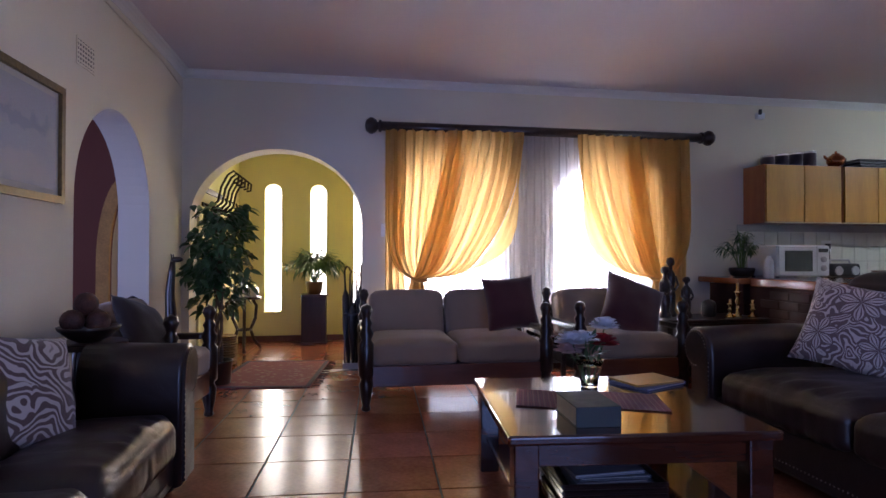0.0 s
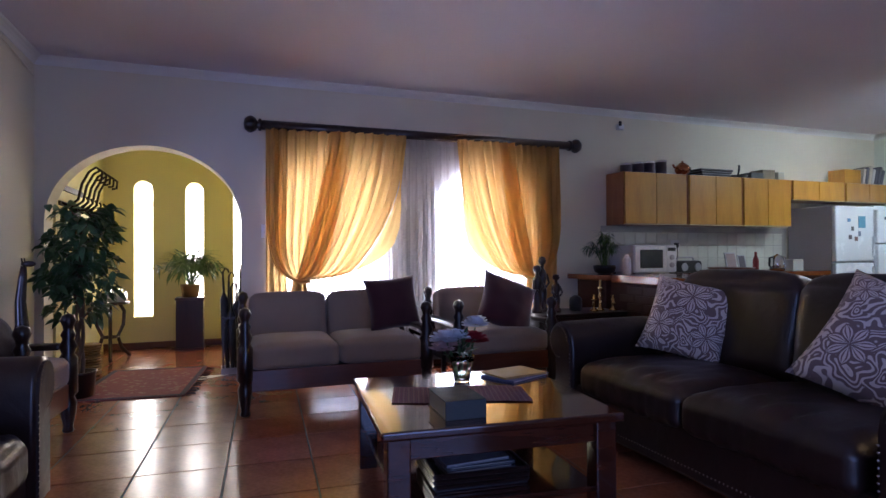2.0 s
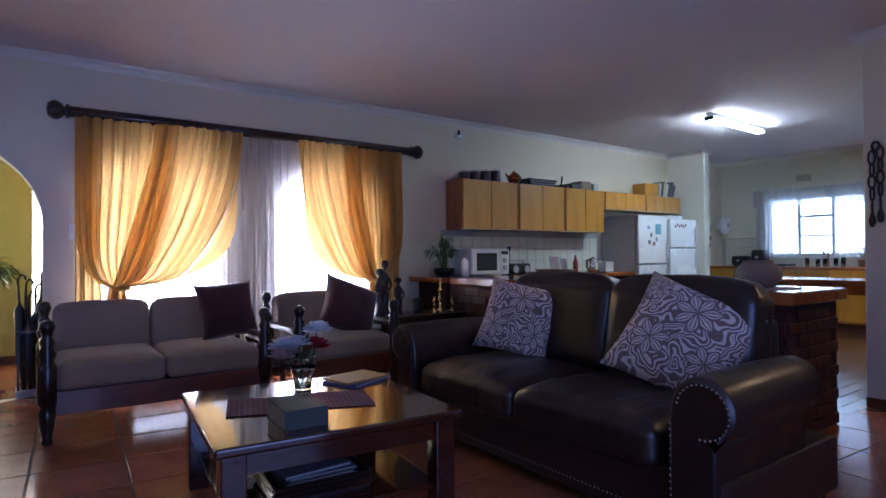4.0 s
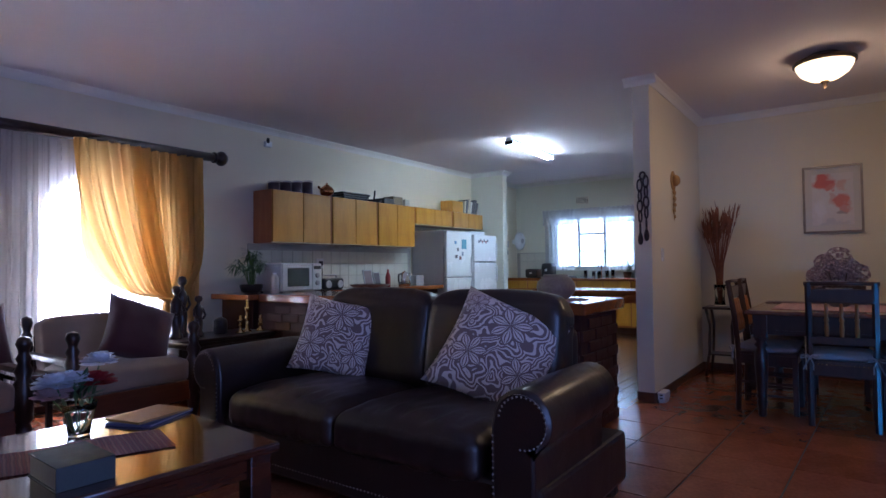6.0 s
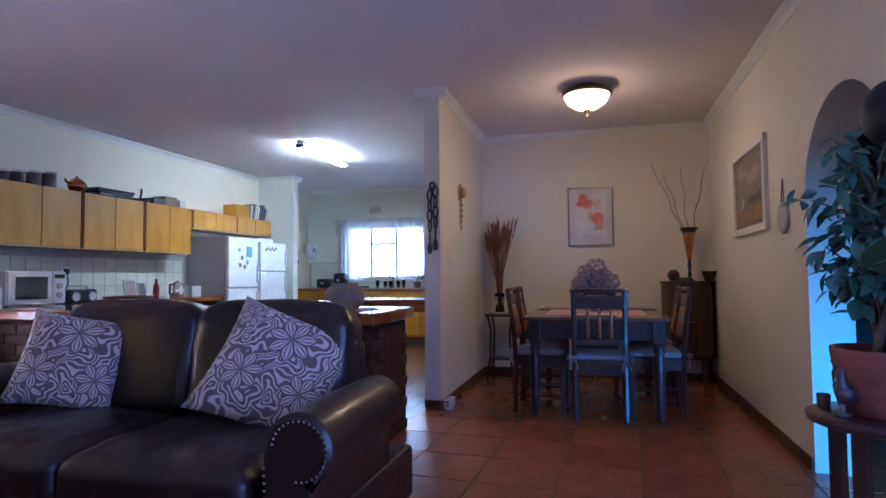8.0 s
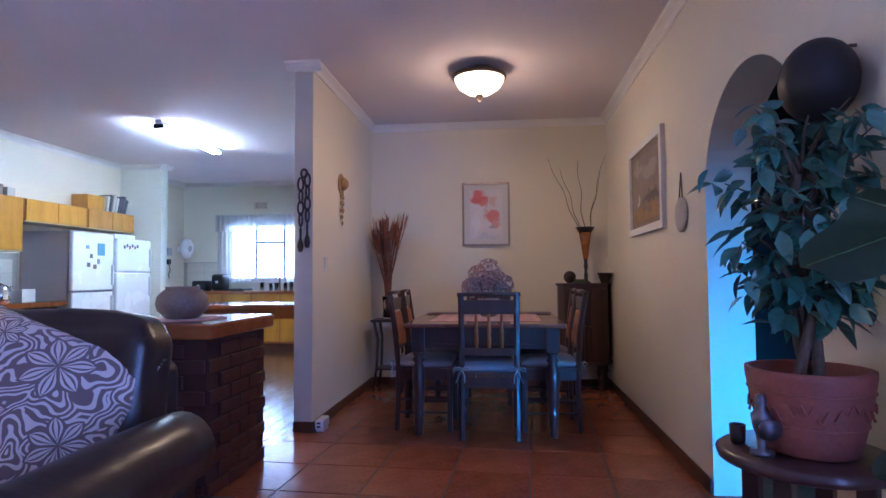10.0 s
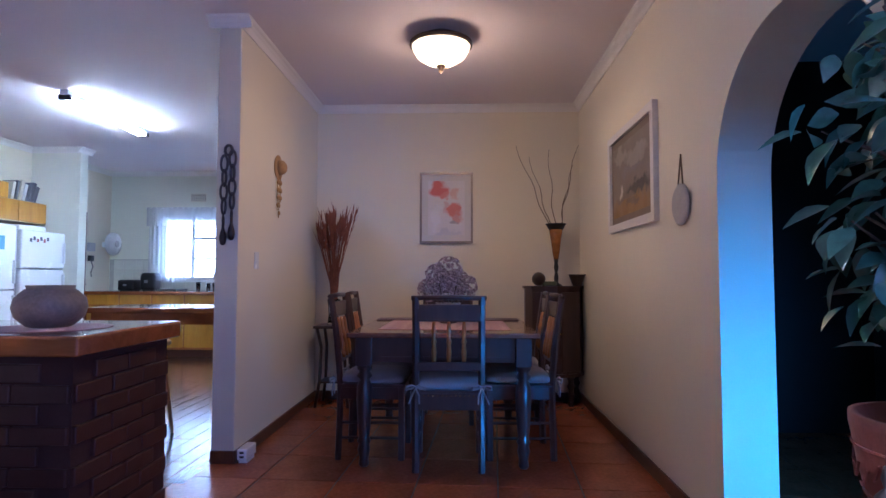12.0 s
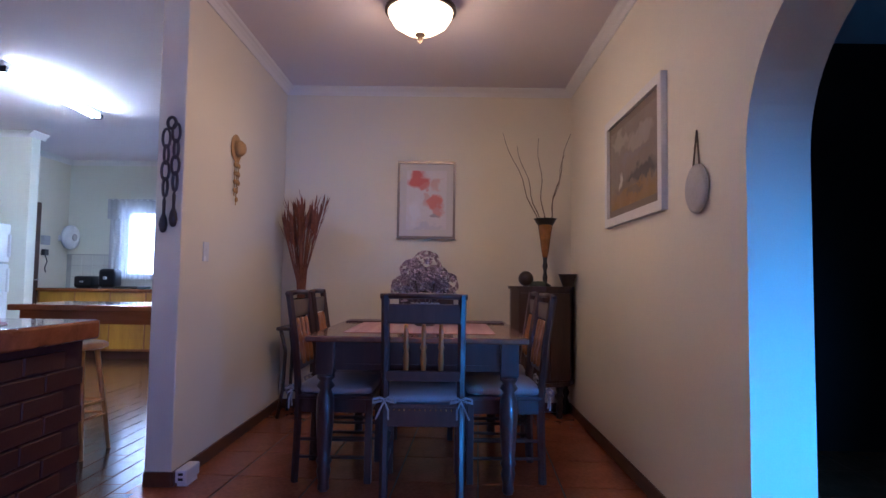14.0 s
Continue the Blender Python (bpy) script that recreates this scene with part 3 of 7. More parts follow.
def damask(name, ground, line, blooms):
    """Cloth woven with scrolling lines and large pale lotus blooms; blooms: (x, z, radius, turn)."""
    m = patterned(name, ground, line, 9.0, 40.0)
    n, l = m.node_tree.nodes, m.node_tree.links
    b = n["Principled BSDF"]

    def calc(op, a, c=None, d=None):
        k = n.new("ShaderNodeMath")
        k.operation = op
        for i, v in enumerate((a, c, d)):
            if v is None:
                continue
            if isinstance(v, (int, float)):
                k.inputs[i].default_value = v
            else:
                l.new(v, k.inputs[i])
        return k.outputs[0]

    tc, sep = n.new("ShaderNodeTexCoord"), n.new("ShaderNodeSeparateXYZ")
    l.new(tc.outputs["Object"], sep.inputs[0])
    x, z = sep.outputs[0], sep.outputs[2]
    top = b.inputs["Base Color"].links[0].from_socket
    for cx, cz, r, turn in blooms:
        dx, dz = calc("SUBTRACT", x, cx), calc("SUBTRACT", z, cz)
        rr = calc("DIVIDE", calc("SQRT", calc("ADD", calc("MULTIPLY", dx, dx), calc("MULTIPLY", dz, dz))), r)
        th = calc("ADD", calc("ARCTAN2", dx, dz), turn)
        saw = calc("ABSOLUTE", calc("SUBTRACT", calc("FRACT", calc("ADD", calc("MULTIPLY", th, 7 / (2 * math.pi)), 0.5)), 0.5))
        width = calc("MULTIPLY", calc("SINE", calc("MULTIPLY", calc("MINIMUM", rr, 1.0), math.pi)), 0.40)
        petal = calc("GREATER_THAN", width, saw)
        vein = calc("GREATER_THAN", calc("ABSOLUTE", calc("SUBTRACT", calc("DIVIDE", saw, calc("MAXIMUM", width, 0.02)), 0.45)), 0.16)
        disc = calc("LESS_THAN", rr, calc("SUBTRACT", 1.08, calc("MULTIPLY", saw, 0.7)))
        for mask, col in ((disc, ground), (calc("MULTIPLY", petal, vein), line)):
            mx = n.new("ShaderNodeMix")
            mx.data_type = "RGBA"
            l.new(mask, mx.inputs["Factor"])
            l.new(top, mx.inputs["A"])
            mx.inputs["B"].default_value = (*col, 1)
            top = mx.outputs["Result"]
    l.new(top, b.inputs["Base Color"])
    return m


M_PAT = damask("damask_cushion_cloth", (0.21, 0.135, 0.13), (0.72, 0.62, 0.57), [(-0.02, 0.12, 0.105, 0.35), (-0.15, -0.10, 0.085, 1.2), (0.12, -0.08, 0.09, 2.1), (0.19, 0.18, 0.06, 1.0)])
M_ZEB = patterned("zebra_cushion_cloth", (0.12, 0.07, 0.06), (0.50, 0.43, 0.40), 4.0, 62.0)
cushion("cushion", "mauve and silver damask cushion leaning against the sofa back", pose(3.22, 2.47, 0.695, 34, -20, 105), 0.57, M_PAT, 0.17)
cushion("cushion", "mauve and silver damask cushion in the corner of the sofa", pose(3.22, 3.60, 0.70, 24, -10, 118), 0.48, M_PAT, 0.17)
cushion("cushion", "brown and cream zebra patterned cushion on the sofa", pose(-0.47, 3.27, 0.585, -24, 12, 62), 0.44, M_ZEB, 0.17)

# coffee table
ct = thing("coffee_table", "polished mahogany coffee table with square legs and a low shelf", "table", pose(1.765, 3.40, 0, 0, 0, -5))
part("tabletop", box(-0.50, 0.50, -0.485, 0.485, 0.405, 0.44, 0.010, seg=3), M_MAHOG, ct, "polished mahogany top")
for sg in (-1, 1):
    part("apron", box(-0.44, 0.44, sg * 0.42 - 0.012, sg * 0.42 + 0.012, 0.315, 0.405, 0.003), M_MAHOG, ct)
    part("apron", box(sg * 0.435 - 0.012, sg * 0.435 + 0.012, -0.41, 0.41, 0.315, 0.405, 0.003), M_MAHOG, ct)
    for q in (-1, 1):
        part("leg", box(sg * 0.43 - 0.045, sg * 0.43 + 0.045, q * 0.415 - 0.045, q * 0.415 + 0.045, 0, 0.405, 0.006), M_MAHOG, ct)
part("shelf", box(-0.42, 0.42, -0.41, 0.41, 0.10, 0.125, 0.004), M_MAHOG, ct)

CT = pose(1.765, 3.40, 0.44, 0, 0, -5)


def paper(name, colour):
    return mat(name, colour, 0.55, 0, 0.12, 14, 120, 0.05)


def book(name, label, m, w, d, h, cover, pages=(0.6, 0.55, 0.45)):
    bk = thing(name, label, "book", m)
    part("pages", box(-w / 2 + 0.006, w / 2 - 0.005, -d / 2 + 0.005, d / 2 - 0.005, 0.004, h - 0.004), paper("page_paper", pages), bk)
    cm = paper("book_cover", cover)
    part("cover", box(-w / 2, w / 2, -d / 2, d / 2, h - 0.004, h, 0.001), cm, bk)
    part("cover", box(-w / 2, w / 2, -d / 2, d / 2, 0, 0.004, 0.001), cm, bk)
    part("spine", box(-w / 2 - 0.003, -w / 2 + 0.004, -d / 2, d / 2, 0, h, 0.002), cm, bk)
    return bk


# the runner: a thin red woven cloth with wavy folds
rb = bmesh.new()
g = {}
for i in range(25):
    for j in range(9):
        x, y = -0.31 + 0.62 * i / 24, -0.15 + 0.30 * j / 8
        g[i, j] = rb.verts.new((x, y + 0.01 * math.sin(x * 14), 0.0035 + 0.002 * abs(math.sin(x * 30 + y * 9))))
for i in range(24):
    for j in range(8):
        rb.faces.new((g[i, j], g[i + 1, j], g[i + 1, j + 1], g[i, j + 1]))
bmesh.ops.solidify(rb, geom=list(rb.faces), thickness=0.003)


def stripes(name, cols, scale, direction="X"):
    m = cloth(name, cols[0])
    n, l = m.node_tree.nodes, m.node_tree.links
    tc, wv, rp = n.new("ShaderNodeTexCoord"), n.new("ShaderNodeTexWave"), n.new("ShaderNodeValToRGB")
    wv.bands_direction = direction
    wv.inputs["Scale"].default_value, wv.inputs["Distortion"].default_value = scale, 1.5
    l.new(tc.outputs["Object"], wv.inputs["Vector"])
    l.new(wv.outputs["Fac"], rp.inputs[0])
    rp.color_ramp.elements[0].color, rp.color_ramp.elements[1].color = (*cols[0], 1), (*cols[1], 1)
    e = rp.color_ramp.elements.new(0.55)
    e.color = (*cols[2], 1)
    l.new(rp.outputs[0], n["Principled BSDF"].inputs["Base Color"])
    return m


M_RED = stripes("red_woven_cloth", ((0.24, 0.02, 0.035), (0.34, 0.10, 0.09), (0.13, 0.015, 0.03)), 14)
runner = tagged(part("table_runner", rb, M_RED), "small red woven runner on the coffee table", "cloth")
runner.matrix_basis = CT @ pose(-0.06, -0.01, 0, 0, 0, -12)
book("thick_book", "thick closed book with a dark green cover lying flat", CT @ pose(-0.155, -0.27, 0, 0, 0, 92), 0.25, 0.17, 0.075, (0.05, 0.06, 0.055), (0.34, 0.31, 0.26))
book("magazine", "glossy magazine with a yellow and blue cover", CT @ pose(0.34, 0.30, 0, 0, 0, 30), 0.30, 0.22, 0.012, (0.10, 0.12, 0.22))
book("magazine", "yellow covered magazine on top of another", CT @ pose(0.335, 0.31, 0.0121, 0, 0, 18), 0.28, 0.21, 0.010, (0.42, 0.24, 0.06))
# things on the low shelf
bs = thing("wicker_tray", "dark wicker tray with magazines on the low table shelf", "tray", pose(1.70, 3.26, 0.125, 0, 0, -5))
part("tray_base", box(-0.2, 0.2, -0.16, 0.16, 0, 0.012, 0.004), M_BLACK, bs)
for k in range(3):
    z = 0.02 + 0.022 * k
    for sg in (-1, 1):
        part("weave", tube([(-0.2, sg * 0.16, z), (0.2, sg * 0.16, z)], 0.011, 6), M_DARK, bs)
        part("weave", tube([(sg * 0.2, -0.16, z), (sg * 0.2, 0.16, z)], 0.011, 6), M_DARK, bs)
for k in range(6):
    book("magazine", "stacked magazine on the low table shelf", pose(1.70 + random.uniform(-0.02, 0.02), 3.26 + random.uniform(-0.02, 0.02), 0.138 + 0.013 * k, 0, 0, -7 + random.uniform(-12, 12)), 0.29, 0.21, 0.012,
         random.choice([(0.04, 0.07, 0.16), (0.12, 0.13, 0.15), (0.25, 0.25, 0.28), (0.03, 0.03, 0.04)]))

# vase of flowers
vz = thing("flower_vase", "clear glass vase of white, pink and red flowers", "vase", CT @ pose(0.03, 0.25, 0.0))
part("glass_bowl", lathe([(0.035, 0.0), (0.04, 0.004), (0.046, 0.05), (0.06, 0.10), (0.068, 0.135), (0.064, 0.135), (0.056, 0.10), (0.042, 0.05), (0.036, 0.01), (0, 0.01)], 24), M_GLASS, vz, "clear glass vase", True)
M_PETAL = {k: mat(k + "_petal", c, 0.7, 0, 0.12, 20, 80, 0.1) for k, c in (("white", (0.75, 0.76, 0.80)), ("red", (0.30, 0.015, 0.02)), ("pink", (0.62, 0.42, 0.40)))}


def bloom(c, r, colour):
    """A round flower of layered, cupped petals."""
    b = bmesh.new()
    for ring in range(5):
        n = 5 + 2 * ring
        for k in range(n):
            a = 2 * math.pi * (k + 0.5 * ring) / n + random.uniform(-0.15, 0.15)
            tilt = radians(84 - 21 * ring + random.uniform(-8, 8))
            rr = r * (0.55 + 0.16 * ring)
            m = Matrix.Translation(c) @ Matrix.Rotation(a, 4, "Z") @ Matrix.Rotation(-tilt, 4, "Y")
            v = [b.verts.new(m @ Vector(p)) for p in ((0.1 * rr, 0, 0), (0.55 * rr, 0.42 * rr, 0.12 * rr), (rr, 0.34 * rr, 0.08 * rr), (rr, -0.34 * rr, 0.08 * rr), (0.55 * rr, -0.42 * rr, 0.12 * rr), (0.6 * rr, 0, -0.04 * rr))]
            for i, j in ((0, 1), (1, 2), (2, 3), (3, 4), (4, 0)):
                b.faces.new((v[5], v[i], v[j]))
    return b


for c, r, k in (((-0.09, -0.02, 0.22), 0.062, "white"), ((-0.035, -0.05, 0.235), 0.05, "white"), ((0.055, -0.04, 0.215), 0.055, "red"), ((0.085, 0.03, 0.285), 0.055, "white"), ((-0.06, 0.05, 0.19), 0.055, "pink"), ((-0.10, 0.02, 0.17), 0.05, "pink"), ((0.02, 0.05, 0.22), 0.045, "red")):
    st_ = part("flower", bloom(Vector(c), 1.12 * r, k), M_PETAL[k], vz, k + " flower head")
    part("stem", tube([(c[0] * 0.2, c[1] * 0.2, 0.012), (c[0] * 0.5, c[1] * 0.5, 0.10), c], 0.003, 5), M_LEAF, vz)


def leaf(b, m, L, W, fold=0.15, droop=0.2):
    """One pointed leaf, folded along its rib."""
    rows = []
    for t, w in ((0.0, 0.10), (0.16, 0.66), (0.36, 1.0), (0.58, 0.88), (0.78, 0.50), (1.0, 0.02)):
        z = -droop * L * t * t
        rows.append([b.verts.new(m @ Vector((t * L, q * 0.5 * W * w, z + fold * W * w * abs(q)))) for q in (-1, 0, 1)])
    for p, q in zip(rows, rows[1:]):
        for i in (0, 1):
            b.faces.new((p[i], p[i + 1], q[i + 1], q[i]))


lb = bmesh.new()
for k in range(34):
    a = random.uniform(0, 6.28)
    leaf(lb, Matrix.Translation((0.05 * math.cos(a) * random.random(), 0.05 * math.sin(a), random.uniform(0.12, 0.24))) @ Matrix.Rotation(a, 4, "Z") @ Matrix.Rotation(radians(random.uniform(-70, 10)), 4, "Y"), random.uniform(0.06, 0.11), 0.022)
part("leaves", lb, M_LEAF, vz, "dark green leaves")


# ---- curtains and window ----
def sheet(rows, folds, amp, y, seed, n=90):
    """A hanging cloth from rows of (z, left, right, fold depth factor)."""
    b = bmesh.new()
    vs = []
    for z, xl, xr, f in rows:
        line = []
        for k in range(n + 1):
            u = k / n
            ph = folds * 2 * math.pi * u + 1.3 * noise.noise((u * 5, z * 0.6, seed))
            off = amp * f * (math.sin(ph) + 0.45 * math.sin(2.3 * ph + seed) + 0.6 * noise.noise((u * 9, z * 1.2, seed + 3)))
            line.append(b.verts.new((xl + (xr - xl) * (u + 0.006 * math.sin(2 * ph)), y + off, z)))
        vs.append(line)
    for p, q in zip(vs, vs[1:]):
        for k in range(n):
            b.faces.new((p[k], p[k + 1], q[k + 1], q[k]))
    return b


def dense(keys, per=6):
    out = []
    for a, c in zip(keys, keys[1:]):
        for k in range(per):
            t = k / per
            out.append(tuple(a[i] + (c[i] - a[i]) * t for i in range(len(a))))
    return out + [keys[-1]]


def swag(o0, i0, o1, i1, slant=False):
    """Rows of one curtain width, from its top edges (outer, inner) swept to its edges at the tie, and its tail below."""
    keys = []
    for z, t, to, f in ((2.19, 0.0, 0.0, 0.75), (2.13, 0.0, 0.0, 0.95), (1.85, 0.04, 0.0, 1.0), (1.7, 0.08, 0.0, 1.0), (1.5, 0.15, 0.0, 1.0), (1.33, 0.235, 0.02, 1.0), (1.18, 0.33, 0.08, 0.95), (1.08, 0.41, 0.18, 0.9), (1.0, 0.48, 0.32, 0.85), (0.95, 0.54, 0.46, 0.8), (0.915, 0.61, 0.60, 0.7), (0.89, 0.72, 0.74, 0.6), (0.872, 0.86, 0.88, 0.5), (0.86, 1.0, 1.0, 0.4)):
        if slant:
            to = max(to, ((2.13 - z) / 1.27) ** 1.2 if z < 2.13 else 0.0)
        a, c = o0 + (o1 - o0) * to, i0 + (i1 - i0) * t
        keys.append((z, min(a, c), max(a, c), f))
    for z, k, f in ((0.82, 1.1, 0.5), (0.70, 1.7, 0.8), (0.45, 2.3, 1.0), (0.12, 2.5, 1.0)):
        mid, half = (o1 + i1) / 2, abs(i1 - o1) / 2 * k
        keys.append((z, mid - half, mid + half, f))
    return dense(keys)


def drapes(o0, mid, i0, tie, seed):
    c = thing("curtain", "golden yellow curtain swept aside with a tie-back", "curtain", group="golden curtains")
    sg = 1 if i0 > o0 else -1
    part("drape", sheet(swag(o0, mid + sg * 0.10, tie - sg * 0.05, tie + sg * 0.02), 8, 0.042, 6.150, seed, 84), M_CURT, c, "", True)
    part("drape", sheet(swag(mid - sg * 0.05, i0, tie - sg * 0.03, tie + sg * 0.06, True), 7, 0.042, 6.085, seed + 5, 84), M_CURT, c, "", True)
    part("drape", sheet(dense([(2.19, min(o0, o0 + sg * 0.18), max(o0, o0 + sg * 0.18), 0.7), (0.95, min(o0, o0 + sg * 0.17), max(o0, o0 + sg * 0.17), 1.0), (0.10, min(o0, o0 + sg * 0.22), max(o0, o0 + sg * 0.22), 1.1)], 6), 3, 0.018, 6.205, seed + 2, 30), M_CURT, c, "straight outer fall", True)
    part("hem", sheet(swag(i0 - sg * 0.05, i0 + sg * 0.004, tie + sg * 0.045, tie + sg * 0.064), 1, 0.012, 6.075, seed + 9, 8), M_CURT, c, "doubled hem along the inner edge", True)
    part("tie_back", tube([(tie - sg * 0.20, 6.27, 1.02), (tie - sg * 0.09, 6.10, 0.90), (tie, 6.035, 0.845), (tie + sg * 0.085, 6.06, 0.85), (tie + sg * 0.07, 6.2, 0.88)], 0.014, 8), M_CURT, c, "golden tie-back band", True)


drapes(1.0, 1.60, 2.245, 1.27, 1.0)
drapes(3.93, 3.33, 2.765, 3.585, 4.0)
sh = tagged(part("sheer_curtain", sheet(dense([(2.19, 1.04, 3.90, 0.8), (1.2, 1.06, 3.9, 1.0), (0.06, 1.06, 3.9, 1.1)], 8), 34, 0.012, 6.235, 7.0, 260), M_SHEER, None, "", True), "white sheer net curtain across the window", "curtain")
rod = thing("curtain_rod", "thick dark wooden curtain rod with ball finials", "curtain rod")
part("pole", tube([(0.96, 6.19, 2.225), (4.07, 6.19, 2.225)], 0.043, 16), M_DARK, rod, "", True)
for x, sg in ((0.96, -1), (4.07, 1)):
    part("finial", lathe([(0.03, -0.01), (0.055, 0.0), (0.055, 0.018), (0.03, 0.028), (0.055, 0.045), (0.074, 0.075), (0.074, 0.10), (0.05, 0.135), (0, 0.145)], 18, m=Matrix.Translation((x, 6.19, 2.225)) @ Matrix.Rotation(sg * math.pi / 2, 4, "Y")), M_DARK, rod, "turned ball finial", True)
for x in (1.10, 2.52, 3.95):
    part("bracket", box(x - 0.015, x + 0.015, 6.19, 6.298, 2.20, 2.24, 0.004), M_DARK, rod)

M_FRAME = mat("window_frame_paint", (0.7, 0.7, 0.7), 0.5, 0, 0.05, 4, 60, 0.05)


def arched_window(name, x0, x1, z0, spring, top, y, label, mtl):
    w = structure(new(name), label, "window")
    outer = arch(x0, x1, z0, spring, top)
    inner = arch(x0 + 0.045, x1 - 0.045, z0 + 0.045, spring, top - 0.045)
    part("window_frame", slab(outer, [inner], XZ_N(y), 0.05), mtl, w)
    part("mullion", box((x0 + x1) / 2 - 0.018, (x0 + x1) / 2 + 0.018, y + 0.01, y + 0.04, z0 + 0.04, top - 0.04), mtl, w)
    part("transom", box(x0 + 0.04, x1 - 0.04, y + 0.01, y + 0.04, spring - 0.018, spring + 0.018), mtl, w)
    p = part("pane", slab(inner, [], XZ_N(y + 0.022), 0.004), M_GLASS, w)
    p.visible_shadow = False
    part("window_sill", box(x0 - 0.03, x1 + 0.03, YN - 0.02, y, z0 - 0.04, z0, 0.005), mtl, w)
    return w


arched_window("window_1", 1.12, 2.12, 0.32, 1.55, 1.98, 6.47, "white arched window behind the sheer curtain", M_FRAME)
arched_window("window_2", 2.62, 3.62, 0.32, 1.55, 1.98, 6.47, "white arched window behind the sheer curtain", M_FRAME)
structure(part("backdrop", box(1.95, 14, 11.0, 11.05, -0.05, 7.0), glow("bright_hazy_sky", (0.93, 0.96, 1.0), 12.0)), "bright hazy daylight outside the windows", "backdrop")
structure(part("backdrop", box(-3.5, 1.9, 10.2, 10.25, -0.05, 7.0), glow("bright_warm_sky", (1.0, 0.97, 0.85), 6.0)), "bright hazy daylight outside the foyer", "backdrop")

# light switch, alarm sensor, vent, picture on the walls
sw_ = thing("light_switch", "white double light switch on the wall", "switch", pose(1.0, 6.296, 1.30))
part("plate", box(-0.035, 0.035, -0.008, 0, -0.06, 0.06, 0.003), M_WHITE, sw_)
for z in (-0.025, 0.02):
    part("rocker", box(-0.015, 0.015, -0.013, -0.008, z - 0.014, z + 0.014, 0.002), M_WHITE, sw_)
al = thing("alarm_sensor", "small white alarm sensor high on the wall", "sensor", pose(4.80, 6.298, 2.50))
part("body", box(-0.05, 0.03, -0.05, 0, -0.04, 0.02, 0.006), M_WHITE, al)
part("lens", box(-0.05, -0.02, -0.075, -0.05, -0.005, 0.05, 0.008), M_BLACK, al)


def vent(name, label, m, w, h):
    v = thing(name, label, "vent", m)
    part("frame", slab(rect(-w / 2, w / 2, -h / 2, h / 2), [rect(-w / 2 + 0.012, w / 2 - 0.012, -h / 2 + 0.012, h / 2 - 0.012)], XZ_N(-0.005), 0.005), M_WALL, v)
    part("backing", box(-w / 2 + 0.012, w / 2 - 0.012, -0.0015, 0, -h / 2 + 0.012, h / 2 - 0.012), M_BLACK, v)
    for k in range(1, 6):
        z = -h / 2 + h * k / 6
        part("slat", box(-w / 2 + 0.011, w / 2 - 0.011, -0.005, -0.001, z - 0.006, z + 0.005), M_WALL, v)
    for k in range(1, 7):
        x = -w / 2 + w * k / 7
        part("slat", box(x - 0.005, x + 0.005, -0.0045, -0.0015, -h / 2 + 0.011, h / 2 - 0.011), M_WALL, v)


vent("air_vent", "plaster air vent grille high on the wall", pose(XW, 4.44, 2.155, 0, 0, 90), 0.22, 0.15)


def art(name, ground, blobs):
    """A plain painted surface: soft coloured shapes on a ground; blobs: (x, z, radius x, radius z, colour)."""
    m = mat(name, ground, 0.6, 0, 0.06, 6, 90, 0.05)
    n, l = m.node_tree.nodes, m.node_tree.links
    b = n["Principled BSDF"]
    tc = n.new("ShaderNodeTexCoord")
    nz = n.new("ShaderNodeTexNoise")
    nz.inputs["Scale"].default_value, nz.inputs["Detail"].default_value = 9, 5
    l.new(tc.outputs["Object"], nz.inputs["Vector"])
    ws = n.new("ShaderNodeVectorMath")
    ws.operation = "MULTIPLY_ADD"
    ws.inputs[1].default_value, ws.inputs[2].default_value = (0.2, 0.0, 0.2), (-0.1, 0, -0.1)
    l.new(nz.outputs["Color"], ws.inputs[0])
    wa = n.new("ShaderNodeVectorMath")
    l.new(tc.outputs["Object"], wa.inputs[0])
    l.new(ws.outputs[0], wa.inputs[1])
    top = b.inputs["Base Color"].links[0].from_socket
    for x, z, rx, rz, c in blobs:
        mp, ln, mr, mx = n.new("ShaderNodeMapping"), n.new("ShaderNodeVectorMath"), n.new("ShaderNodeMapRange"), n.new("ShaderNodeMix")
        mp.inputs["Location"].default_value = (-x / rx, 0, -z / rz)
        mp.inputs["Scale"].default_value = (1 / rx, 0, 1 / rz)
        l.new(wa.outputs[0], mp.inputs["Vector"])
        ln.operation = "LENGTH"
        l.new(mp.outputs[0], ln.inputs[0])
        mr.inputs["From Min"].default_value, mr.inputs["From Max"].default_value = 1.0, 0.6
        l.new(ln.outputs["Value"], mr.inputs["Value"])
        mx.data_type = "RGBA"
        l.new(mr.outputs[0], mx.inputs["Factor"])
        l.new(top, mx.inputs["A"])
        mx.inputs["B"].default_value = (*c, 1)
        top = mx.outputs["Result"]
    l.new(top, b.inputs["Base Color"])
    return m


def picture(label, m, w, h, fw, fmat, mount, canvas, mw=0.04):
    p = thing("picture", label, "picture", m)
    part("picture_frame", slab(rect(-w / 2, w / 2, -h / 2, h / 2), [rect(-w / 2 + fw, w / 2 - fw, -h / 2 + fw, h / 2 - fw)], XZ_N(-0.03), 0.03), fmat, p)
    part("mount", box(-w / 2 + fw - 0.002, w / 2 - fw + 0.002, -0.012, -0.002, -h / 2 + fw - 0.002, h / 2 - fw + 0.002), mount, p)
    part("canvas", box(-w / 2 + fw + mw, w / 2 - fw - mw, -0.0145, -0.0125, -h / 2 + fw + mw, h / 2 - fw - mw), canvas, p)
    return p


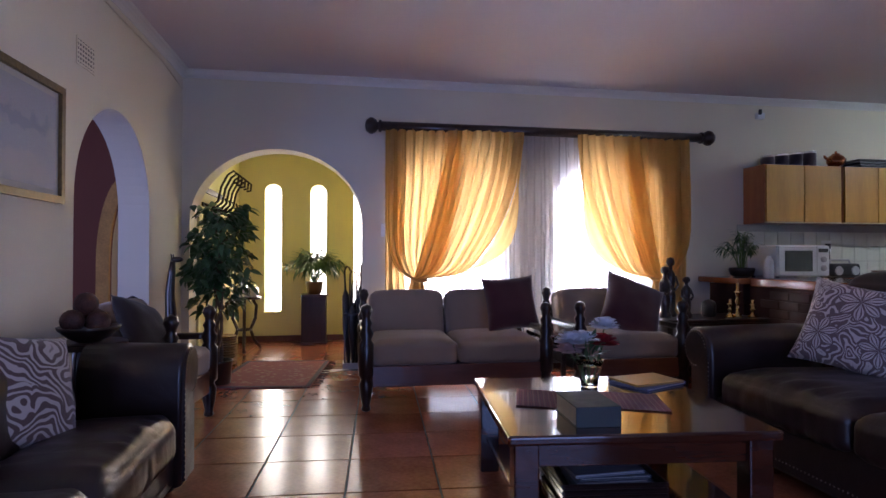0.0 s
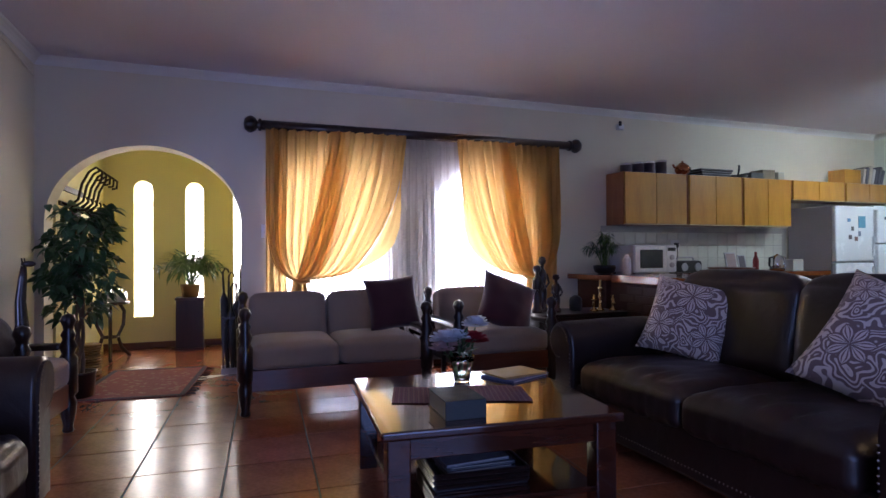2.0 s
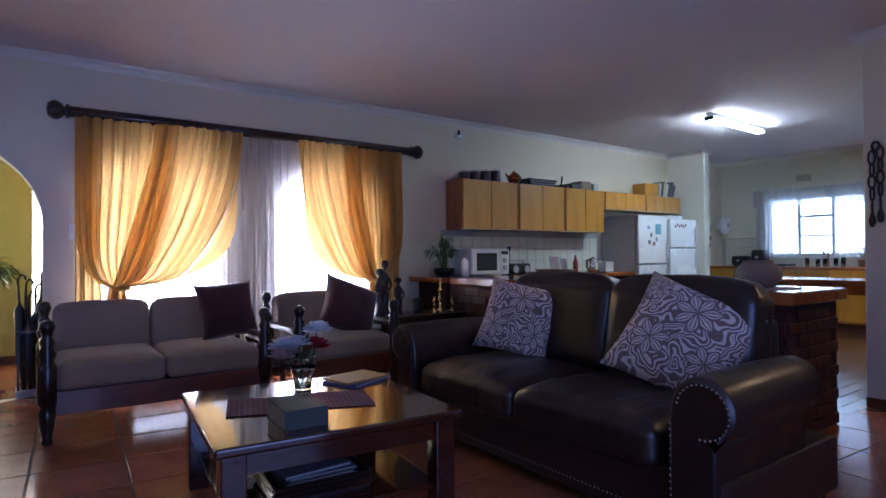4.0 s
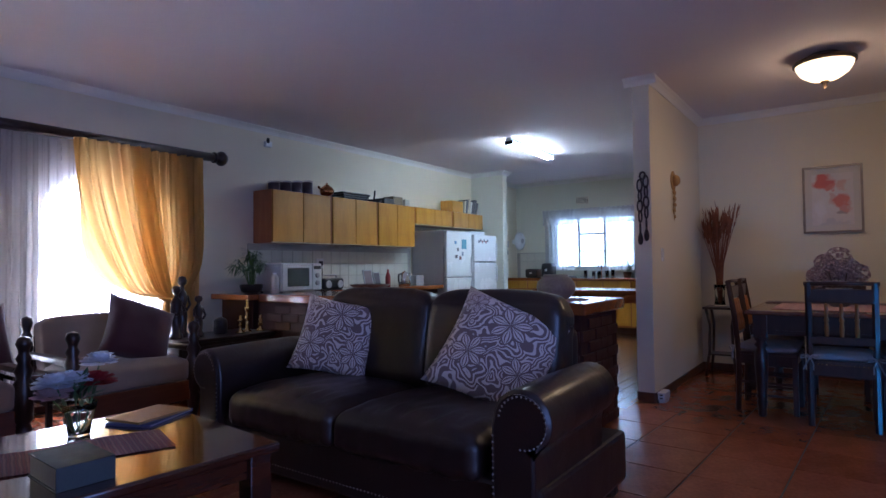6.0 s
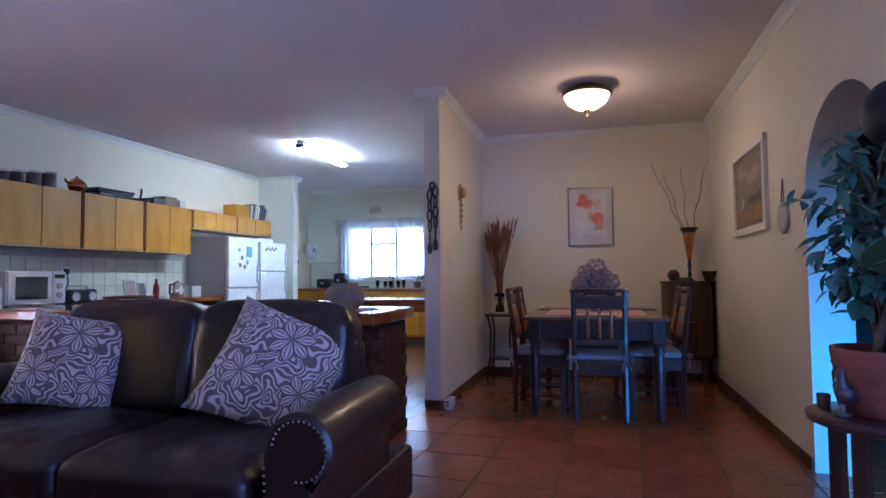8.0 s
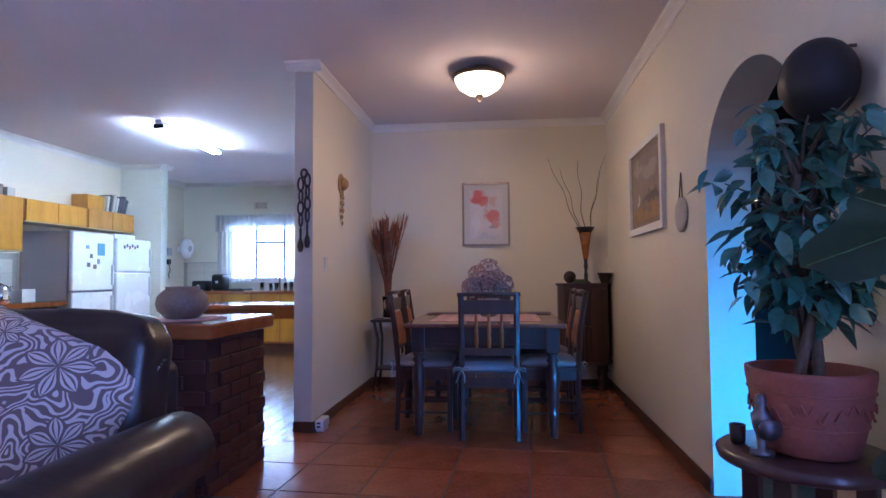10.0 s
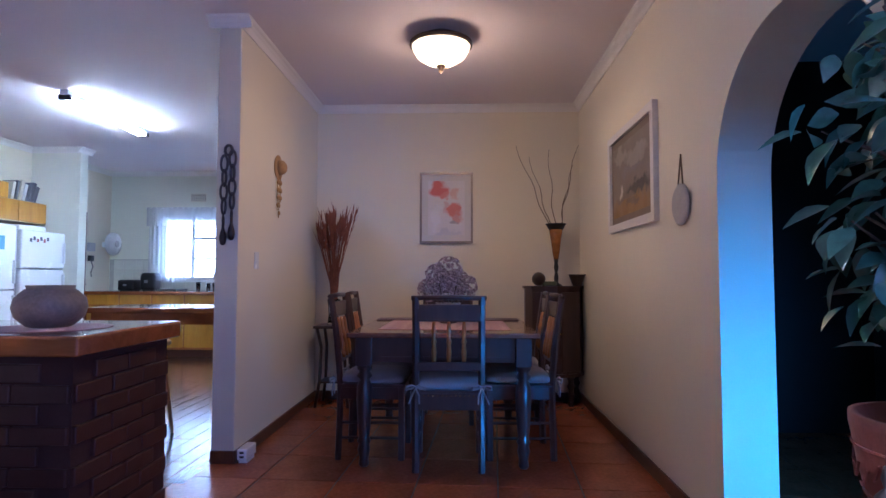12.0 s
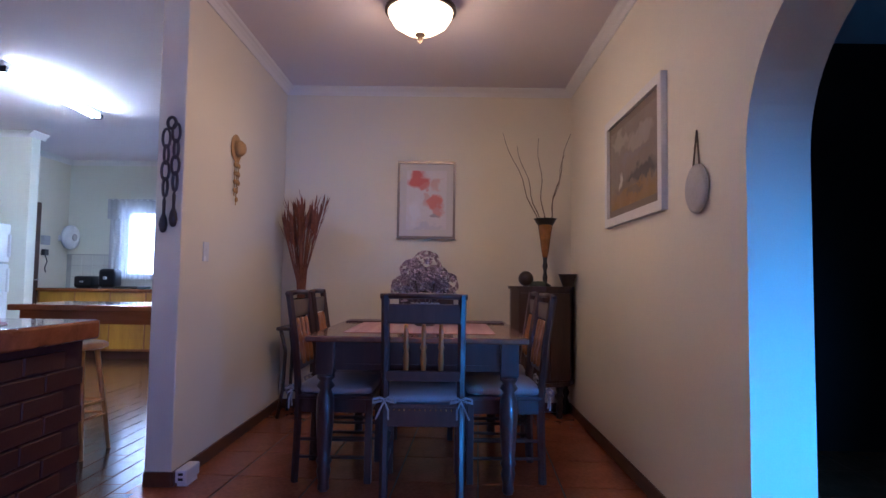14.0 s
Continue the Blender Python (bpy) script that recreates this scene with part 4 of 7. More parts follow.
M_GILT = mat("gilt_frame", (0.20, 0.14, 0.06), 0.4, 0.4, 0.3, 15, 60, 0.3)
M_MOUNT = mat("cream_mount", (0.46, 0.44, 0.40), 0.8, 0, 0.04, 5, 100, 0.05)
picture("pale misty picture in a narrow gilt frame", pose(XW, 3.71, 1.605, 0, 0, 90), 0.90, 0.575, 0.035, M_GILT, M_MOUNT, art("misty_picture", (0.36, 0.36, 0.40), [(0.1, 0.05, 0.3, 0.05, (0.28, 0.30, 0.36)), (0, -0.15, 0.4, 0.1, (0.42, 0.40, 0.40))]), 0.03)
tagged(part("cable_conduit", tube([(XW + 0.01, 3.4, 2.56), (XW + 0.01, 5.7, 2.56), (XW + 0.01, 6.26, 2.50), (XW + 0.01, 6.27, 2.44)], 0.008, 6), M_WALL), "thin painted cable conduit along the wall", "conduit")

# ---- foyer, corner and side tables ----
def ficus(label, m, h0, h1, spread, count, L, pot=True, trunks=3, lmat=None):
    """A potted fig with a braided trunk and a loose crown between two heights."""
    p = thing("potted_ficus", label, "plant", m)
    tb = bmesh.new()
    tips = []
    for k in range(trunks):
        a = 2 * math.pi * k / trunks
        pts = [(0.025 * math.cos(a + z * 9), 0.025 * math.sin(a + z * 9), z) for z in np.linspace(0.0, h0 + 0.55 * (h1 - h0), 14)]
        tube(pts, 0.017, 7, tb, 0.009)
    limb = bmesh.new()
    for k in range(44):
        a, z = random.uniform(0, 6.28), random.uniform(h0, h1 - 0.1)
        mid = (h0 + h1) / 2
        wide = spread * (1 - 0.75 * abs((z - mid + 0.05) / (h1 - h0)) ** 1.3) * random.uniform(0.6, 1.0)
        z0 = max(h0 * 0.8, z - 0.16)
        e = (wide * math.cos(a), wide * math.sin(a), z + random.uniform(-0.02, 0.06))
        tube([(0, 0, z0), (e[0] * 0.5, e[1] * 0.5, z0 + 0.7 * (e[2] - z0)), e], 0.006, 5, limb, 0.002)
        tips.append((e, z0))
    part("trunk", tb, M_BARK, p, "braided grey bark trunk", True)
    tagged(part("twigwork", limb, M_BARK, p), kind="stuff")
    cb = bmesh.new()
    for k in range(count):
        e, z0 = random.choice(tips)
        t = random.uniform(0.35, 1.08)
        q = Vector((e[0] * t, e[1] * t, z0 + (e[2] - z0) * t)) + Vector([random.gauss(0, 0.028) for _ in range(3)])
        a = math.atan2(e[1], e[0]) + random.gauss(0, 0.9)
        leaf(cb, Matrix.Translation(q) @ Matrix.Rotation(a, 4, "Z") @ Matrix.Rotation(radians(random.uniform(-5, 65)), 4, "Y") @ Matrix.Rotation(random.gauss(0, 0.5), 4, "X"), L * random.uniform(0.7, 1.2), L * random.uniform(0.42, 0.55), 0.18, 0.18)
    part("crown", cb, lmat or M_LEAF, p, "pointed dark green leaves", True)
    return p


f1 = ficus("tall ficus with dense dark leaves in the corner", pose(-0.38, 6.04, 0), 0.72, 1.55, 0.30, 820, 0.105)
part("pot", lathe([(0.10, 0), (0.13, 0.02), (0.15, 0.25), (0.16, 0.27), (0.14, 0.27), (0.13, 0.22), (0, 0.22)], 18), M_DARK, f1, "dark round pot", True)
for o in f1.children:
    if o.name.split(".")[0] in ("pot", "soil"):
        o.scale = (0.75, 0.75, 0.75)

gb = bmesh.new()
tube([(0, 0, 0.0), (0, 0, 0.5)], 0.05, 10, gb, 0.045)
tube([(0, 0, 0.48), (0.01, 0.0, 0.62), (0.0, 0.0, 0.78), (0.015, 0, 0.95), (0.02, 0, 1.02)], 0.05, 10, gb, 0.018)
ball(0.03, (0.05, 0, 1.035), (1.6, 0.7, 0.7), 10, gb)
for s_ in (-1, 1):
    tube([(0.02, 0.012 * s_, 1.03), (0.015, 0.018 * s_, 1.075)], 0.005, 5, gb)
gi = tagged(part("giraffe_statue", gb, M_DARK, None, "", True), "tall dark carved giraffe statue in the corner", "statue")
gi.matrix_basis = pose(-0.635, 5.60, 0, 0, 0, -10)

# bowl of carved balls on a side table by the wall
sd = thing("side_table", "small dark side table between sofa and armchair", "table", pose(-0.57, 4.09, 0.0))
part("tabletop", lathe([(0.16, 0.615), (0.17, 0.625), (0.17, 0.64), (0.16, 0.645)], 24), M_DARK, sd)
for k in range(3):
    a = k * 2.094
    part("leg", tube([(0.05 * math.cos(a), 0.05 * math.sin(a), 0.615), (0.13 * math.cos(a), 0.13 * math.sin(a), 0)], 0.014, 8), M_DARK, sd)
bw = thing("bowl_of_balls", "dark bowl of carved wooden balls on a side table", "bowl", pose(-0.57, 4.09, 0.645))
part("bowl", lathe([(0.05, 0), (0.09, 0.02), (0.135, 0.06), (0.14, 0.075), (0.13, 0.075), (0.085, 0.035), (0, 0.02)], 22), M_DARK, bw, "", True)
M_CARVE = mat("carved_ball_wood", (0.09, 0.035, 0.025), 0.6, 0, 0.5, 40, 120, 0.6)
for c in ((-0.055, -0.05, 0.105), (0.06, -0.045, 0.10), (0.0, 0.05, 0.105), (-0.01, -0.01, 0.185)):
    part("carved_ball", ball(0.055, c), M_CARVE, bw, "", True)

# rug
def rug_mat():
    m = mat("persian_rug_pile", (0.16, 0.035, 0.035), 0.95, 0, 0.3, 10, 300, 0.5)
    n, l = m.node_tree.nodes, m.node_tree.links
    b = n["Principled BSDF"]
    tc, vo, rp, mx = n.new("ShaderNodeTexCoord"), n.new("ShaderNodeTexVoronoi"), n.new("ShaderNodeValToRGB"), n.new("ShaderNodeMix")
    vo.inputs["Scale"].default_value = 16
    l.new(tc.outputs["Object"], vo.inputs["Vector"])
    rp.color_ramp.elements[0].color, rp.color_ramp.elements[1].color = (0.03, 0.02, 0.04, 1), (0.20, 0.045, 0.04, 1)
    rp.color_ramp.elements[1].position = 0.35
    e = rp.color_ramp.elements.new(0.22)
    e.color = (0.30, 0.16, 0.10, 1)
    l.new(vo.outputs["Distance"], rp.inputs[0])
    l.new(rp.outputs[0], b.inputs["Base Color"])
    return m


rg = thing("rug", "small red Persian rug with a fringe in the archway", "rug", pose(0.02, 6.43, 0, 0, 0, -6))
part("pile_field", box(-0.40, 0.42, -0.60, 0.60, 0.0, 0.010, 0.003), rug_mat(), rg)
M_FRINGE = cloth("dark_fringe", (0.07, 0.03, 0.03))
M_RBORD = mat("rug_border", (0.05, 0.025, 0.04), 0.95, 0, 0.4, 30, 300, 0.4)
for x in (-0.385, 0.395):
    part("border", box(x - 0.02, x + 0.02, -0.59, 0.59, 0.0095, 0.0115), M_RBORD, rg)
for y in (-0.57, 0.57):
    part("border", box(-0.36, 0.37, y - 0.02, y + 0.02, 0.0095, 0.0115), M_RBORD, rg)
for k in range(12):
    y = -0.53 + 1.06 * k / 11
    part("tassel", tube([(0.42, y, 0.006), (0.455, y + random.uniform(-0.01, 0.01), 0.007), (0.485, y + random.uniform(-0.015, 0.015), 0.004)], 0.006, 5), M_FRINGE, rg)

# pedestal with a leafy plant
pd = thing("pedestal", "square dark brown pedestal against the foyer wall", "pedestal", pose(0.265, 8.24, 0))
part("column", box(-0.145, 0.145, -0.145, 0.145, 0.03, 0.575, 0.004), M_DARK, pd)
part("base", box(-0.155, 0.155, -0.155, 0.155, 0, 0.03, 0.004), M_DINE, pd)
part("cap", box(-0.155, 0.155, -0.155, 0.155, 0.575, 0.60, 0.004), M_DINE, pd)


def spiky(label, m, potprof, pmat, count, L, W, up, mtl):
    p = thing("potted_plant", label, "plant", m)
    part("pot", lathe(potprof, 18), pmat, p, "round pot", True)
    h = potprof[-3][1]
    b = bmesh.new()
    sb = bmesh.new()
    for k in range(count // 8):
        a, t = random.uniform(0, 6.28), random.uniform(0.1, 0.95)
        tip = Vector((t * up[1] * math.cos(a), t * up[1] * math.sin(a), h + up[0] * (1 - 0.55 * t * t) * random.uniform(0.75, 1.0)))
        tube([(0.02 * math.cos(a), 0.02 * math.sin(a), h - 0.02), (tip.x * 0.4, tip.y * 0.4, h + (tip.z - h) * 0.65), tip], 0.003, 4, sb)
        for i in range(8):
            s = random.uniform(0.5, 1.0)
            q = Vector((tip.x * s, tip.y * s, h + (tip.z - h) * (0.65 * s / 0.4 if s < 0.4 else 0.65 + 0.35 * (s - 0.4) / 0.6)))
            leaf(b, Matrix.Translation(q) @ Matrix.Rotation(a + random.gauss(0, 1.0), 4, "Z") @ Matrix.Rotation(radians(random.uniform(-35, 45)), 4, "Y"), L * random.uniform(0.7, 1.2), W, 0.1, 0.25)
    part("stalk", sb, M_LEAF2, p)
    part("leaves", b, mtl, p, "narrow arching leaves")
    return p


M_TERRA = mat("glazed_brown_pot", (0.16, 0.08, 0.04), 0.4, 0, 0.2, 12, 60, 0.1)
spiky("light green bamboo palm in a round pot on the pedestal", pose(0.265, 8.24, 0.60), [(0.07, 0), (0.09, 0.01), (0.105, 0.12), (0.11, 0.15), (0.095, 0.15), (0.09, 0.12), (0, 0.12)], M_TERRA, 560, 0.19, 0.026, (0.42, 0.38), M_LEAF2)

# telephone table with three bowed legs
tt = thing("tripod_table", "small dark table with bowed legs against the foyer wall", "table", pose(-0.47, 7.75, 0))
part("tabletop", lathe([(0.17, 0.58), (0.185, 0.59), (0.185, 0.605), (0.17, 0.61)], 24), M_DARK, tt)
for k in range(3):
    a = radians(-80 + 120 * k)
    c, s = math.cos(a), math.sin(a)
    part("leg", tube([(r * c, r * s, z) for r, z in ((0.10, 0.58), (0.15, 0.5), (0.14, 0.36), (0.08, 0.24), (0.12, 0.12), (0.19, 0.04), (0.21, 0.012))], 0.018, 8), M_DARK, tt, "bowed leg", True)
part("stretcher_ring", lathe([(0.075, 0.23), (0.085, 0.24), (0.075, 0.25), (0.065, 0.24), (0.075, 0.23)], 18), M_DARK, tt)
tr = thing("glass_dish", "white glass dish with small ornaments on the small table", "dish", pose(-0.42, 7.72, 0.61))
part("dish", box(-0.10, 0.10, -0.10, 0.10, 0.0, 0.10, 0.015), mat("frosted_white_glass", (0.6, 0.6, 0.52), 0.3, 0, 0.1, 12, 50, 0.2), tr)
for k in range(5):
    part("ornament", ball(0.018, (-0.07 + 0.035 * k, random.uniform(-0.04, 0.04), 0.115), (1, 1, 1.3), 8), M_GLASS, tr)
bk = thing("wicker_basket", "tall woven wicker basket on the foyer floor", "basket", pose(-0.50, 6.95, 0))
M_WICK = mat("wicker", (0.22, 0.14, 0.06), 0.8, 0, 0.3, 25, 90, 0.5)
for k in range(12):
    part("weave", lathe([(0.085, 0.003 + k * 0.024), (0.10, 0.014 + k * 0.024), (0.085, 0.025 + k * 0.024)], 18), M_WICK, bk)

# wrought-iron coat rack on the foyer wall
cr = thing("coat_rack", "wrought-iron coat rack with curled hooks on the foyer wall", "coat rack", pose(-0.655, 7.0, 1.68) @ Matrix.Scale(1.35, 4))
M_IRON = mat("wrought_iron", (0.03, 0.02, 0.015), 0.5, 0.6, 0.3, 20, 90, 0.2)
part("back_bar", box(0.0, 0.012, -0.30, 0.30, -0.02, 0.02, 0.003), M_IRON, cr)
part("back_bar", box(0.0, 0.012, -0.30, 0.30, -0.12, -0.09, 0.003), M_IRON, cr)
for k in range(5):
    y = -0.26 + 0.13 * k
    part("hook", tube([(0.01, y, -0.10), (0.05, y, -0.12), (0.10, y, -0.08), (0.12, y, 0.02), (0.16, y, 0.10), (0.20, y, 0.13), (0.235, y, 0.10), (0.23, y, 0.05), (0.20, y, 0.045)], 0.008, 7), M_IRON, cr, "curled iron hook", True)
    part("hook", tube([(0.01, y + 0.03, -0.10), (0.06, y + 0.03, -0.15), (0.12, y + 0.03, -0.13), (0.15, y + 0.03, -0.09), (0.14, y + 0.03, -0.06)], 0.007, 7), M_IRON, cr, "curled iron hook", True)

# umbrella stand and carved walking figures in the archway
us = thing("umbrella_stand", "umbrella stand with a metal tray and dark umbrellas", "umbrella stand", pose(0.735, 6.62, 0))
part("tray", slab(rect(-0.11, 0.11, -0.09, 0.09), [rect(-0.095, 0.095, -0.075, 0.075)], Matrix.Translation((0, 0, 0)), 0.055), M_GREY, us, "pale metal drip tray")
part("tray_base", box(-0.109, 0.109, -0.089, 0.089, 0.0, 0.012), M_GREY, us)
part("rack", slab(rect(-0.10, 0.10, -0.08, 0.08), [rect(-0.085, 0.085, -0.065, 0.065)], Matrix.Translation((0, 0, 0.5)), 0.02), M_DARK, us)
for x in (-0.092, 0.092):
    for y in (-0.072, 0.072):
        part("upright", box(x - 0.008, x + 0.008, y - 0.008, y + 0.008, 0.01, 0.52), M_DARK, us)
for x, y, dx, h in ((-0.05, 0.0, -0.05, 0.88), (0.02, 0.03, 0.0, 0.80), (0.05, -0.02, 0.01, 0.92), (-0.01, -0.04, -0.02, 0.74), (-0.06, 0.04, 0.02, 0.84), (0.06, 0.045, 0.05, 0.70)):
    um = part("umbrella", lathe([(0.006, 0.012), (0.014, 0.05), (0.044, 0.35), (0.036, h - 0.2), (0.010, h - 0.14), (0.010, h)], 10, m=Matrix.Translation((x, y, 0)) @ Matrix.Rotation(dx, 4, "Y")), M_BLACK, us, "rolled dark umbrella", True)
    part("crook_handle", tube([(x + math.sin(dx) * h, y, h - 0.01), (x + math.sin(dx) * h, y, h + 0.05), (x + math.sin(dx) * h + 0.02, y, h + 0.085), (x + math.sin(dx) * h + 0.045, y, h + 0.07), (x + math.sin(dx) * h + 0.05, y, h + 0.04)], 0.009, 7), M_DARK, um, "", True)

# low dark cabinet with statues beside the armchair
lc = thing("side_cabinet", "low dark wooden cabinet beside the armchair", "cabinet", pose(3.62, 5.70, 0))
part("body", box(-0.30, 0.62, -0.20, 0.28, 0.05, 0.50, 0.008), M_DARK, lc)
part("top", box(-0.32, 0.64, -0.22, 0.29, 0.50, 0.53, 0.006), M_DARK, lc)
for k in (0, 1):
    d = part("door", box(-0.27 + 0.44 * k, 0.15 + 0.44 * k, -0.212, -0.2, 0.09, 0.47, 0.004), M_DARK, lc)
    part("knob", ball(0.012, (0.12 + 0.1 * k, -0.222, 0.28)), M_BRASS, d)


def figure(label, m, h, r=0.035):
    """A slim carved figure: a shaft, a neck and a round head."""
    b = bmesh.new()
    lathe([(r * 1.3, 0), (r * 1.3, 0.03), (r * 0.9, 0.05), (r * 1.1, h * 0.35), (r * 0.8, h * 0.5), (r * 1.15, h * 0.62), (r * 0.95, h * 0.72), (r * 0.45, h * 0.78), (r * 0.4, h * 0.84), (r * 0.8, h * 0.87), (r * 0.95, h * 0.92), (r * 0.7, h * 0.98), (0, h)], 14, (0, 0, 0), b)
    for s in (-1, 1):
        tube([(s * r * 1.1, 0, h * 0.68), (s * r * 1.5, -r * 0.5, h * 0.52), (s * r * 0.5, -r * 1.1, h * 0.44)], r * 0.28, 7, b)
    ob = tagged(part("carved_figure", b, M_DARK, None, "", True), label, "statue", "carved figures")
    ob.matrix_basis = m
    return ob


figure("tall dark carved wooden figure on the side cabinet", pose(3.42, 5.72, 0.53, 0, 0, 10), 0.45, 0.042)
figure("tall dark carved wooden figure on the side cabinet", pose(3.52, 5.80, 0.53, 0, 0, -10), 0.53, 0.04)
figure("short dark carved wooden figure on the side cabinet", pose(3.60, 5.68, 0.53), 0.36, 0.036)
lp = tagged(part("round_box", lathe([(0.05, 0), (0.06, 0.01), (0.062, 0.10), (0.055, 0.13), (0.02, 0.15), (0, 0.155)], 18, (3.84, 5.72, 0.53)), M_BLACK, None, "", True), "small round black lidded box on the cabinet", "box")
for k, (x, y, h) in enumerate(((3.98, 5.62, 0.16), (4.08, 5.66, 0.30), (4.2, 5.62, 0.15))):
    tagged(part("candlestick", lathe([(0.04, 0), (0.042, 0.008), (0.015, 0.03), (0.010, h * 0.35), (0.022, h * 0.45), (0.012, h * 0.55), (0.018, h * 0.7), (0.028, h * 0.74), (0.012, h * 0.78), (0.011, h)], 14, (x, y, 0.53)), M_BRASS, None, "", True),
           "turned brass candlestick on the low cabinet", "candlestick", "brass candlesticks")

# the study seen through the western arch
arched_window("window_3", -1.30, -0.975, 0.3, 1.0, 1.62, 6.42, "wooden arched window of the next room", M_SPIND)
structure(part("trim", slab(arch(-1.40, -0.96, 0.2, 1.0, 1.73), [arch(-1.30, -0.975, 0.3, 1.0, 1.62)], XZ_N(6.235), 0.033), mat("tan_brick_surround", (0.55, 0.30, 0.09), 0.8, 0, 0.25, 9, 60, 0.4)), "tan brick surround of the arched window", "trim")
wd = thing("wardrobe", "dark brown wardrobe in the passage", "wardrobe", pose(4.6, -2.05, 0))
part("body", box(-1.3, 1.6, -0.3, 0.3, 0.0, 2.0, 0.01), M_DARK, wd)
for k in range(4):
    d = part("door", box(-1.28 + 0.72 * k, -0.58 + 0.72 * k, 0.3, 0.32, 0.08, 1.96, 0.006), M_DARK, wd)
    part("knob", ball(0.015, (-0.66 + 0.72 * k, 0.33, 1.0)), M_BRASS, d)

# ---- kitchen ----
TOP = 0.87


def wall_cabinet(label, x0, x1, z0, z1, doors):
    c = thing("wall_cabinet", label, "cabinet", pose(x0, YN - 0.005, z0), "kitchen wall cabinets")
    w, h = x1 - x0, z1 - z0
    part("body", box(0, w, -0.295, 0, 0, h, 0.003), M_CABSIDE, c, "reddish brown carcass")
    dw = (w - 0.02) / doors
    for k in range(doors):
        part("door", box(0.012 + k * dw, 0.008 + (k + 1) * dw - 0.004, -0.316, -0.297, 0.012, h - 0.006, 0.003), M_CAB, c, "honey coloured veneered door")
    part("edge_strip", box(0.004, w - 0.004, -0.312, -0.297, 0.0, 0.010), mat("pale_edge", (0.55, 0.42, 0.22), 0.5), c)
    return c


xs = [4.615, 5.475, 6.275, 7.055, 7.97, 8.86]
for k in range(5):
    low = 1.39 if k < 3 else 1.71
    wall_cabinet("honey veneered kitchen wall cabinet with plain doors", xs[k], xs[k + 1] - 0.012, low, 1.955, 2)
# counter along the back wall
ku = thing("kitchen_counter", "wooden kitchen worktop on dark brick along the wall", "counter", pose(0, 0, 0))
part("worktop", box(4.11, 7.30, 5.69, YN - 0.004, TOP - 0.055, TOP, 0.008), M_WORK, ku, "polished reddish wooden worktop")
M_BRICK = mat("dark_red_brick", (0.060, 0.017, 0.011), 0.55, 0, 0.15, 8, 70, 0.3, random_value=0.15)
M_MORT = mat("dark_mortar", (0.052, 0.015, 0.010), 0.9, 0, 0.2, 10, 100, 0.4)
part("base", box(4.24, 7.29, 5.79, YN - 0.006, 0.0, TOP - 0.055), M_MORT, ku)
# the brick peninsula
pn = thing("kitchen_peninsula", "dark red brick peninsula with a polished wooden top", "counter", pose(0, 0, 0))
part("worktop", box(4.22, 4.99, 2.415, 5.685, 0.797, TOP + 0.005, 0.012, seg=3), M_WORK, pn, "polished reddish wooden top")
core = part("core", box(4.29, 4.97, 2.475, 5.78, 0.0, 0.797), M_MORT, pn)
brk = box(-0.108, 0.108, -0.012, 0.012, -0.033, 0.033, 0.003, seg=1)
brk_me = bpy.data.meshes.new("brick")
brk.to_mesh(brk_me)
brk.free()
brk_me.materials.append(M_BRICK)
for row in range(10):
    z = 0.042 + row * 0.0765
    if z > 0.79:
        continue
    for k in range(4):
        x = 4.4025 + (k - 0.5 * (row % 2)) * 0.225
        if x - 0.108 < 4.28 or x + 0.108 > 4.98:
            continue
        o = new("brick", brk_me)
        o.parent = core
        o.matrix_basis = pose(x, 2.471 + random.uniform(-0.002, 0.002), z)
    for k in range(14):
        y = 2.59 + (k - 0.5 * (row % 2)) * 0.225
        if y - 0.108 < 2.46:
            continue
        o = new("brick", brk_me)
        o.parent = core
        o.matrix_basis = pose(4.286 + random.uniform(-0.002, 0.002), y, z, 0, 0, 90)

# splash tiles
M_TGROUT = mat("pale_tile_grout", (0.42, 0.41, 0.37), 0.85, 0, 0.12, 8, 80, 0.2)
splash = structure(part("trim", box(4.545, 7.32, YN - 0.006, YN, TOP + 0.001, 1.388), M_TGROUT), "white square tiled splashback", "tiles")
wt = box(-0.073, 0.073, -0.004, 0.004, -0.073, 0.073, 0.002, seg=1)
wt_me = bpy.data.meshes.new("wall_tile")
wt.to_mesh(wt_me)
wt.free()
wt_me.materials.append(M_WTILE)
for i in range(18):
    for j in range(4):
        z = TOP + 0.075 + 0.15 * j
        if z + 0.073 > 1.40 and j == 3:
            z -= 0.012
        if z > 1.33:
            continue
        o = new("wall_tile", wt_me)
        o.parent = splash
        o.matrix_basis = pose(4.62 + 0.15 * i, YN - 0.009, z)
splash2 = structure(part("trim", slab([(2.6, 0.9), (YN - 0.01, 0.9), (YN - 0.01, 1.36), (5.60, 1.36), (5.60, 1.018), (4.0, 1.018), (4.0, 1.36), (2.6, 1.36)], [], YZ_E(XK - 0.006), 0.006), M_TGROUT), "white square tiled splashback", "tiles")
for i in range(24):
    for j in range(3):
        y, z = 2.70 + 0.15 * i, 0.975 + 0.15 * j
        if 4.0 < y < 5.6 and z > 1.0:
            continue
        o = new("wall_tile", wt_me)
        o.parent = splash2
        o.matrix_basis = pose(XK - 0.009, y, z, 0, 0, 90)

